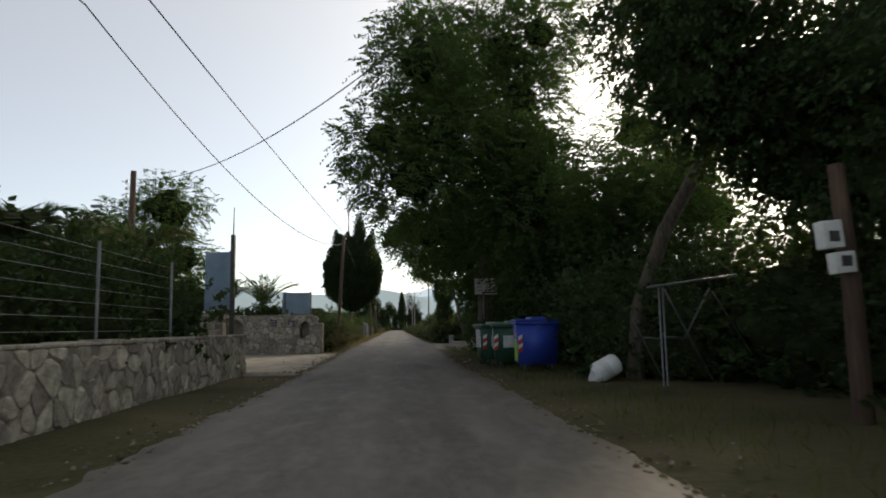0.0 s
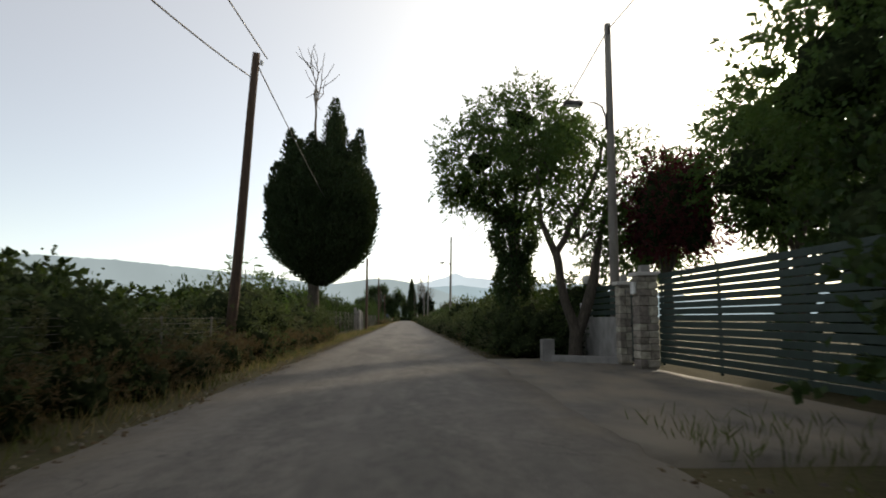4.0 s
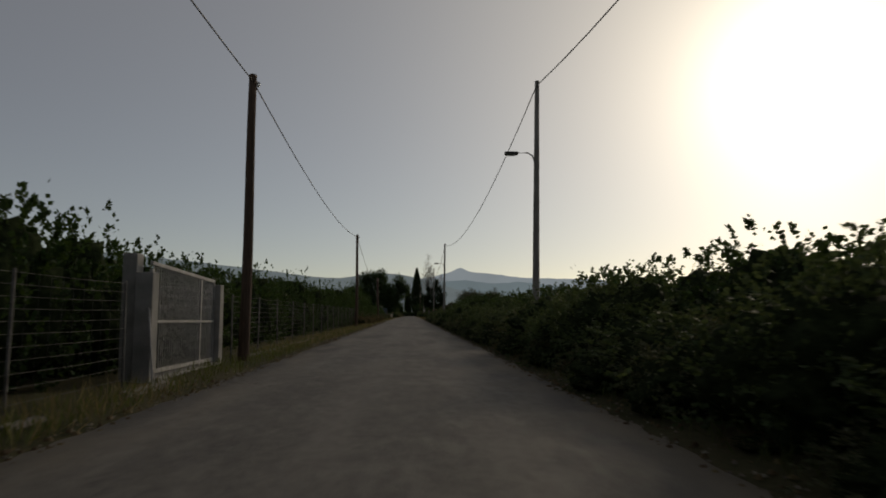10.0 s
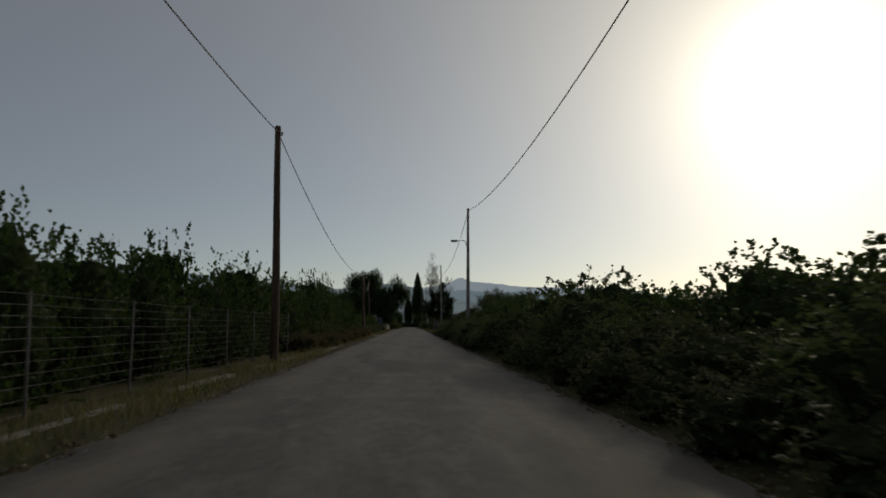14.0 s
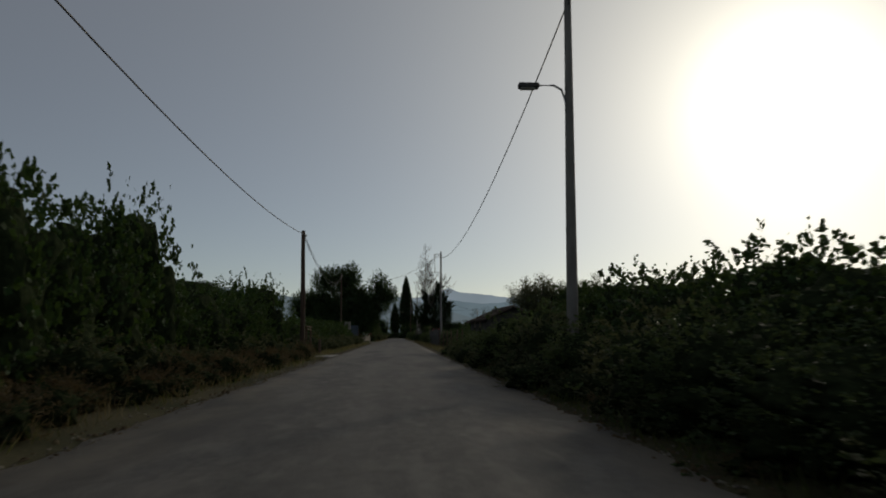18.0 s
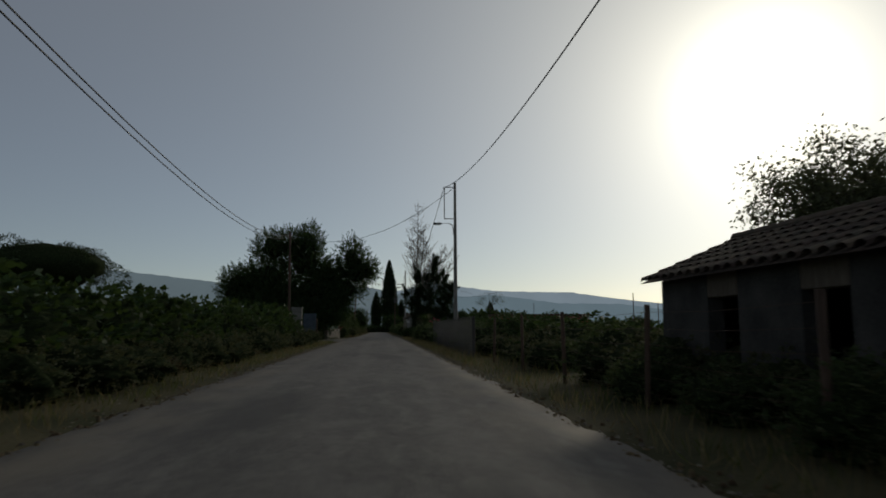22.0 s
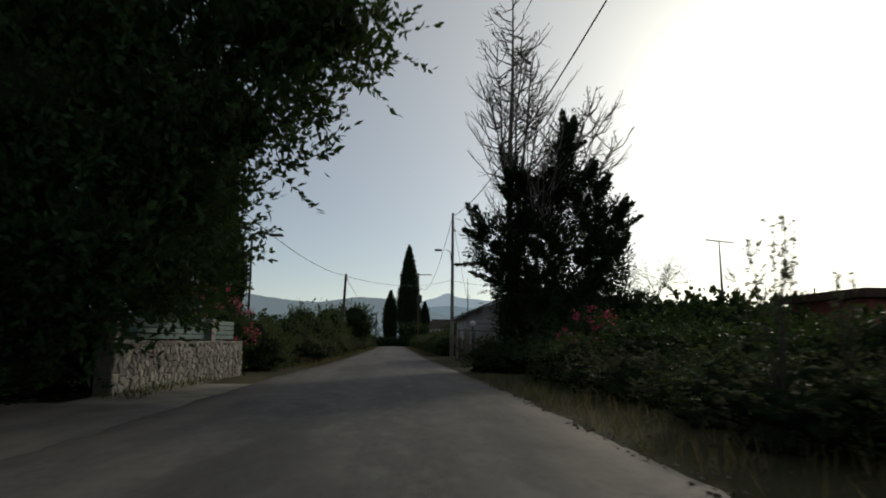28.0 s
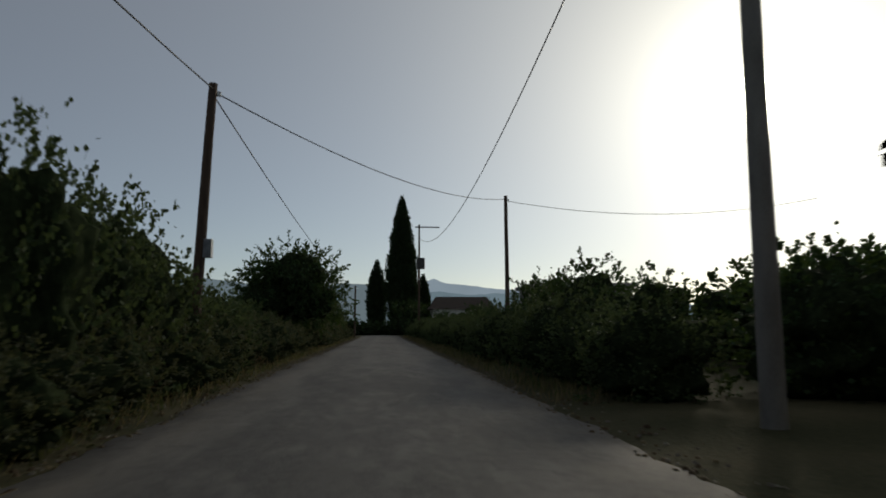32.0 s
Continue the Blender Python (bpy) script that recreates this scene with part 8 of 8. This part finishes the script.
for x0, x1 in ((-0.33, -0.004), (HW + 0.004, HW + 0.33)):
    part("soffit", box(x0, x1, -0.36, HD + 0.36, HE - 0.15, HE - 0.128, 0.003), WOOD, ho)
part("wall_back", box(0.252, HW - 0.252, HD - 0.25, HD, -0.2, HE, 0.01), GREYWASH, ho)
bm = bmesh.new()
gb = [bm.verts.new(c) for y_ in (HD - 0.25, HD) for c in ((0, y_, HE + 0.036), (HW, y_, HE + 0.036), (HW / 2, y_, HR))]
for f in ((0, 1, 2), (5, 4, 3), (0, 3, 4, 1), (1, 4, 5, 2), (2, 5, 3, 0)):
    bm.faces.new([gb[k] for k in f])
part("gable_back", bm, GREYWASH, ho)
for w in wins:
    wn_ = part("window", box(w[0], w[1], 0.1, 0.16, w[2], w[3], 0.004), DARKSTEEL, ho, "dark window with closed slatted shutters")
    k = int((w[3] - w[2]) / 0.07)
    for i in range(k):
        z = w[2] + (i + 0.5) * (w[3] - w[2]) / k
        part("shutter_slat", box(w[0] + 0.05, w[1] - 0.05, 0.05, 0.1, z - 0.024, z + 0.02, 0.003), BILLBLUE, wn_)
    part("frame", box(w[0], w[0] + 0.05, 0.02, 0.1, w[2], w[3], 0.004), WHITEPAINT, wn_)
    part("frame", box(w[1] - 0.05, w[1], 0.02, 0.1, w[2], w[3], 0.004), WHITEPAINT, wn_)
    part("sill", box(w[0] - 0.06, w[1] + 0.06, -0.07, 0.1, w[2] - 0.06, w[2], 0.008), CONCRETE, wn_)
part("door", box(-0.03, 0.03, 5.2, 6.1, 0.0, 2.05, 0.01), WOOD, ho, "weathered plank door")
tile_roof(ho, -0.42, HW + 0.42, -0.4, HD + 0.4, HE - 0.1, HR + 0.1, mat=BACKLIT_TILE)
part("eave_board", box(-0.36, -0.32, -0.36, HD + 0.36, HE - 0.22, HE - 0.1, 0.004), WOOD, ho)
part("roof_block", box(0.7, 0.95, -0.2, 0.0, HE + 0.1, HE + 0.5, 0.02), CONCRETE, ho)
mast = thing("antenna_mast", pose(5.45, 319.2, 3.35), "thin antenna mast with a ring standing on the tile roof", "antenna")
tubes("mast", [([(0, 0, -0.3), (0, 0, 1.2), (-0.03, 0, 2.55)], [0.045, 0.035, 0.012])], DARKSTEEL, mast, 8)
tubes("ring", [([(0.1 + 0.08 * math.cos(t), 0, 1.2 + 0.08 * math.sin(t)) for t in np.linspace(0, 6.28, 13)], [0.012] * 13)], DARKSTEEL, mast, 5)
# rough pole fence in front of the gable
pf = thing("pole_fence", pose(0, 311.6, 0), "crooked fence of rough poles before the house", "fence")
rng = np.random.default_rng(321)
for u in (3.87, 4.5, 5.0, 6.13, 7.0, 8.06, 8.86, 9.9):
    tubes("post", [([(u, 0, -0.1), (u + rng.uniform(-0.06, 0.06), 0, 1.0), (u + rng.uniform(-0.08, 0.08), 0, rng.uniform(1.85, 2.1))], [0.06, 0.055, 0.045])], WOOD, pf, 7)
    for sg_ in (-1, 1):
        tubes("brace", [([(u + sg_ * rng.uniform(0.15, 0.4), 0, 0.0), (u, 0, rng.uniform(1.4, 1.8))], [0.028, 0.022])], WOOD, pf, 6)
for z in (0.55, 1.9):
    tubes("rail", [([(3.8, 0, z + 0.06), (6.6, 0, z - 0.04), (10.0, 0, z)], [0.035, 0.035, 0.03])], WOOD, pf, 6)
for i in range(9):
    u = 4.0 + i * 0.29
    part("board", box(u, u + 0.25, 0.03, 0.055, 0.05, 1.2 + rng.uniform(-0.2, 0.35), 0.003), WOOD, pf)
for yy in (-3.4, -2.2, -1.1):
    tubes("post", [([(4.35, yy, -0.1), (4.3, yy, 1.8)], [0.055, 0.045])], WOOD, pf, 7)
tubes("beam", [([(4.85, 0, 2.34), (7.8, 0, 2.37)], [0.03, 0.03])], WOOD, pf, 6)
part("awning_board", box(6.0, 8.9, -0.06, 0.1, 1.98, 2.07, 0.01), WOOD, pf)
for a, b in (((6.15, 1.6), (6.95, 0.0)), ((6.7, 0.9), (7.4, 0.0)), ((7.3, 1.0), (7.95, 1.8)), ((8.1, 0.0), (8.5, 1.0))):
    tubes("brace", [([(a[0], -0.02, a[1]), (b[0], -0.02, b[1])], [0.035, 0.03])], WOOD, pf, 6)
globe_lamp(4.5, 307.8, 0.0, 2.1, 0.17)
dusty.put(6.3, 310.6, 0.6, 0.4)
for k in range(26):
    weeds.put(R_.uniform(4.6, 10.2), R_.uniform(298.5, 310.6), R_.uniform(0.55, 0.95), R_.uniform(0.35, 0.8))
for x, y, sz in ((7.6, 303.4, 0.42), (9.4, 306.0, 0.6), (8.4, 309.0, 0.45), (10.6, 309.4, 0.7)):
    dusty.put(x, y, 0.75, sz)
# behind the house and further down the road
lb = thing("low_building", pose(10.7, 361, 0, 0, 0, 0), "long low flat-roofed building behind the bushes", "building")
part("wall", box(0, 7.0, 0, 6, -0.1, 4.1, 0.02), CONCRETE, lb)
part("roof", box(-0.3, 7.3, -0.3, 6.3, 4.102, 4.4, 0.03), CONCRETE, lb)
fh = thing("house", pose(8.0, 420, 0), "far white house with a brown gabled roof", "house")
part("wall", box(0, 9.4, 0, 7, -0.1, 4.2, 0.02), WHITEWASH, fh)
bm = bmesh.new()
rv = [bm.verts.new(c) for c in ((-0.6, -0.6, 4.1), (10.0, -0.6, 4.1), (9.0, 3.5, 6.2), (0.6, 3.5, 6.2), (-0.6, 7.6, 4.1), (10.0, 7.6, 4.1))]
for f in ((0, 1, 2, 3), (5, 4, 3, 2), (1, 5, 2), (4, 0, 3), (0, 4, 5, 1)):
    bm.faces.new([rv[i] for i in f])
part("roof", bm, BACKLIT_TILE, fh)
cypress("cypress_tree", 33, pose(3.3, 432, 0), [(0.6, 1.2), (3, 2.2), (8, 2.7), (12, 2.5), (17, 1.8), (21, 1.0), (24.4, 0.15)], "very tall dark cypress beside the road", n=12000, leaf=0.45, width=0.09, trunk=0.4, lobes=0.22)
cypress("cypress_tree", 34, pose(-1.1, 445, 0), [(0.6, 0.9), (3, 1.7), (7, 1.8), (11, 1.2), (14.2, 0.12)], "tall dark cypress beside the road", n=6000, leaf=0.4, width=0.08, trunk=0.3, lobes=0.2)
cypress("cypress_tree", 35, pose(7.6, 440, 0), [(0.6, 0.8), (3, 1.3), (7, 1.2), (9, 0.7), (11.0, 0.1)], "dark cypress beside the road", n=4000, leaf=0.4, width=0.08, trunk=0.25, lobes=0.2)
cypress("cypress_tree", 36, pose(36, 420, 0), [(0.6, 0.8), (3, 1.3), (7, 1.0), (9.5, 0.1)], "dark cypress across the field", n=2500, leaf=0.4, width=0.08, trunk=0.25, lobes=0.2)
for i, (x, y, s_) in enumerate(((-4.9, 350.0, 0.84), (-8.8, 372.0, 0.9), (-11.0, 388.0, 1.0))):
    blob_tree("roadside_tree", 400 + i, pose(x, y, 0), ([(0, 0, -0.2), (0, 0, 0.8), (0, 0, 2.0)], [0.2, 0.17, 0.13]), [((0, 0, 4.7 * s_), (2.2, 2.1, 1.7 * s_)), ((-1.1, 0, 3.5 * s_), (2.0, 1.9, 1.5)), ((1.0, 0.1, 3.2 * s_), (1.8, 1.8, 1.4))],
              "rounded dark roadside tree", LEAF_DARK, dens=75, leaf=0.2, width=0.055, core=0.66, hang=0.1)["group"] = "roadside trees"



# ---------------------------------------------------------------- grass and straw along the edges
def verge(name, edges, n, blade, width, mat, label, seed):
    rng = np.random.default_rng(seed)
    C = []
    for y0, y1, x0, x1 in edges:
        k = int(n * (y1 - y0))
        yy, t = rng.uniform(y0, y1, k), rng.uniform(0, 1, k) ** 1.2
        dens = np.array([noise.noise(Vector((0.3 * x0, y * 0.45, seed))) for y in yy])
        keep = dens > rng.uniform(-0.55, 0.25, k)
        C.append(np.stack([x0 + (x1 - x0) * t, yy, np.full(k, -0.03)], 1)[keep])
    C = np.concatenate(C)
    D = rng.normal(size=C.shape) * 0.38 + np.array([0, 0, 1.0])
    v, q = leaf_quads(rng, C, D, blade, width)
    return tagged(obj(name, np_mesh(name, v, q, mat)), label, "grass", kind="stuff")


verge("straw", [(43, 104, -3.35, -4.6), (112, 160, -3.6, -5.0), (160, 262, -4.0, -6.2), (300, 395, -3.4, -4.8), (206, 292, 2.9, 4.6), (325, 400, 2.5, 3.9)], 60, 0.34, 0.006, STRAW, "dry straw-coloured grass along the road edge", 1)
verge("grass", [(43, 104, -3.5, -5.0), (98, 118, -3.5, -4.6), (112, 160, -3.7, -5.2), (160, 269, -4.1, -6.8), (284, 292, -5.2, -6.2), (300, 395, -3.5, -5.2), (62, 205, 2.8, 4.4), (206, 292, 3.0, 6.0), (8, 48, 2.6, 5.0), (325, 400, 2.7, 4.4)], 80, 0.24, 0.008, GRASS, "green roadside grass and low weeds", 2)
verge("field_weeds", [(208, 292, 4.6, 16.0), (262, 300, -9, -14)], 110, 0.5, 0.012, GRASS, "rough weeds in the field beside the road", 3)


# ---------------------------------------------------------------- loose stones and dead leaves on the shoulders
def scatter_stones(name, edges, per_metre, size, mat, label, seed):
    rng = np.random.default_rng(seed)
    v, q, base = [], [], 0
    for y0, y1, edge, out in edges:
        for _ in range(int(per_metre * (y1 - y0))):
            y = rng.uniform(y0, y1)
            x = edge(y) + out * (rng.exponential(0.28) - 0.16)
            s_ = size * rng.uniform(0.4, 1.5)
            a = rng.uniform(0, 6.283)
            c_, d_ = math.cos(a) * s_, math.sin(a) * s_
            h = s_ * rng.uniform(0.35, 0.8)
            z = -0.012
            v += [(x + c_, y + d_, z), (x - d_ * 0.8, y + c_ * 0.8, z), (x - c_, y - d_ * 0.9, z), (x + d_ * 0.7, y - c_ * 0.8, z), (x + c_ * 0.5, y + d_ * 0.5, z + h), (x - d_ * 0.4, y + c_ * 0.5, z + h * 0.9), (x - c_ * 0.5, y - d_ * 0.4, z + h), (x + d_ * 0.4, y - c_ * 0.4, z + h * 0.85)]
            q += [(base + 4, base + 5, base + 6, base + 7)] + [(base + k, base + (k + 1) % 4, base + 4 + (k + 1) % 4, base + 4 + k) for k in range(4)]
            base += 8
    return tagged(obj(name, np_mesh(name, v, q, mat)), label, "gravel", kind="stuff")


SIDES = [(26, 43, left_edge, -1), (26, 43, left_edge, 1), (0, 27, left_edge, -1), (42, 269, left_edge, -1), (298, 395, left_edge, -1), (8, 45, right_edge, 1), (61, 400, right_edge, 1)]
scatter_stones("gravel", SIDES, 16, 0.028, GRIT, "loose gravel along the broken road edge", 5)
scatter_stones("leaf_litter", SIDES, 14, 0.04, LEAF_DRY, "dry leaf litter along the road edge", 6)
bpy.context.view_layer.update()
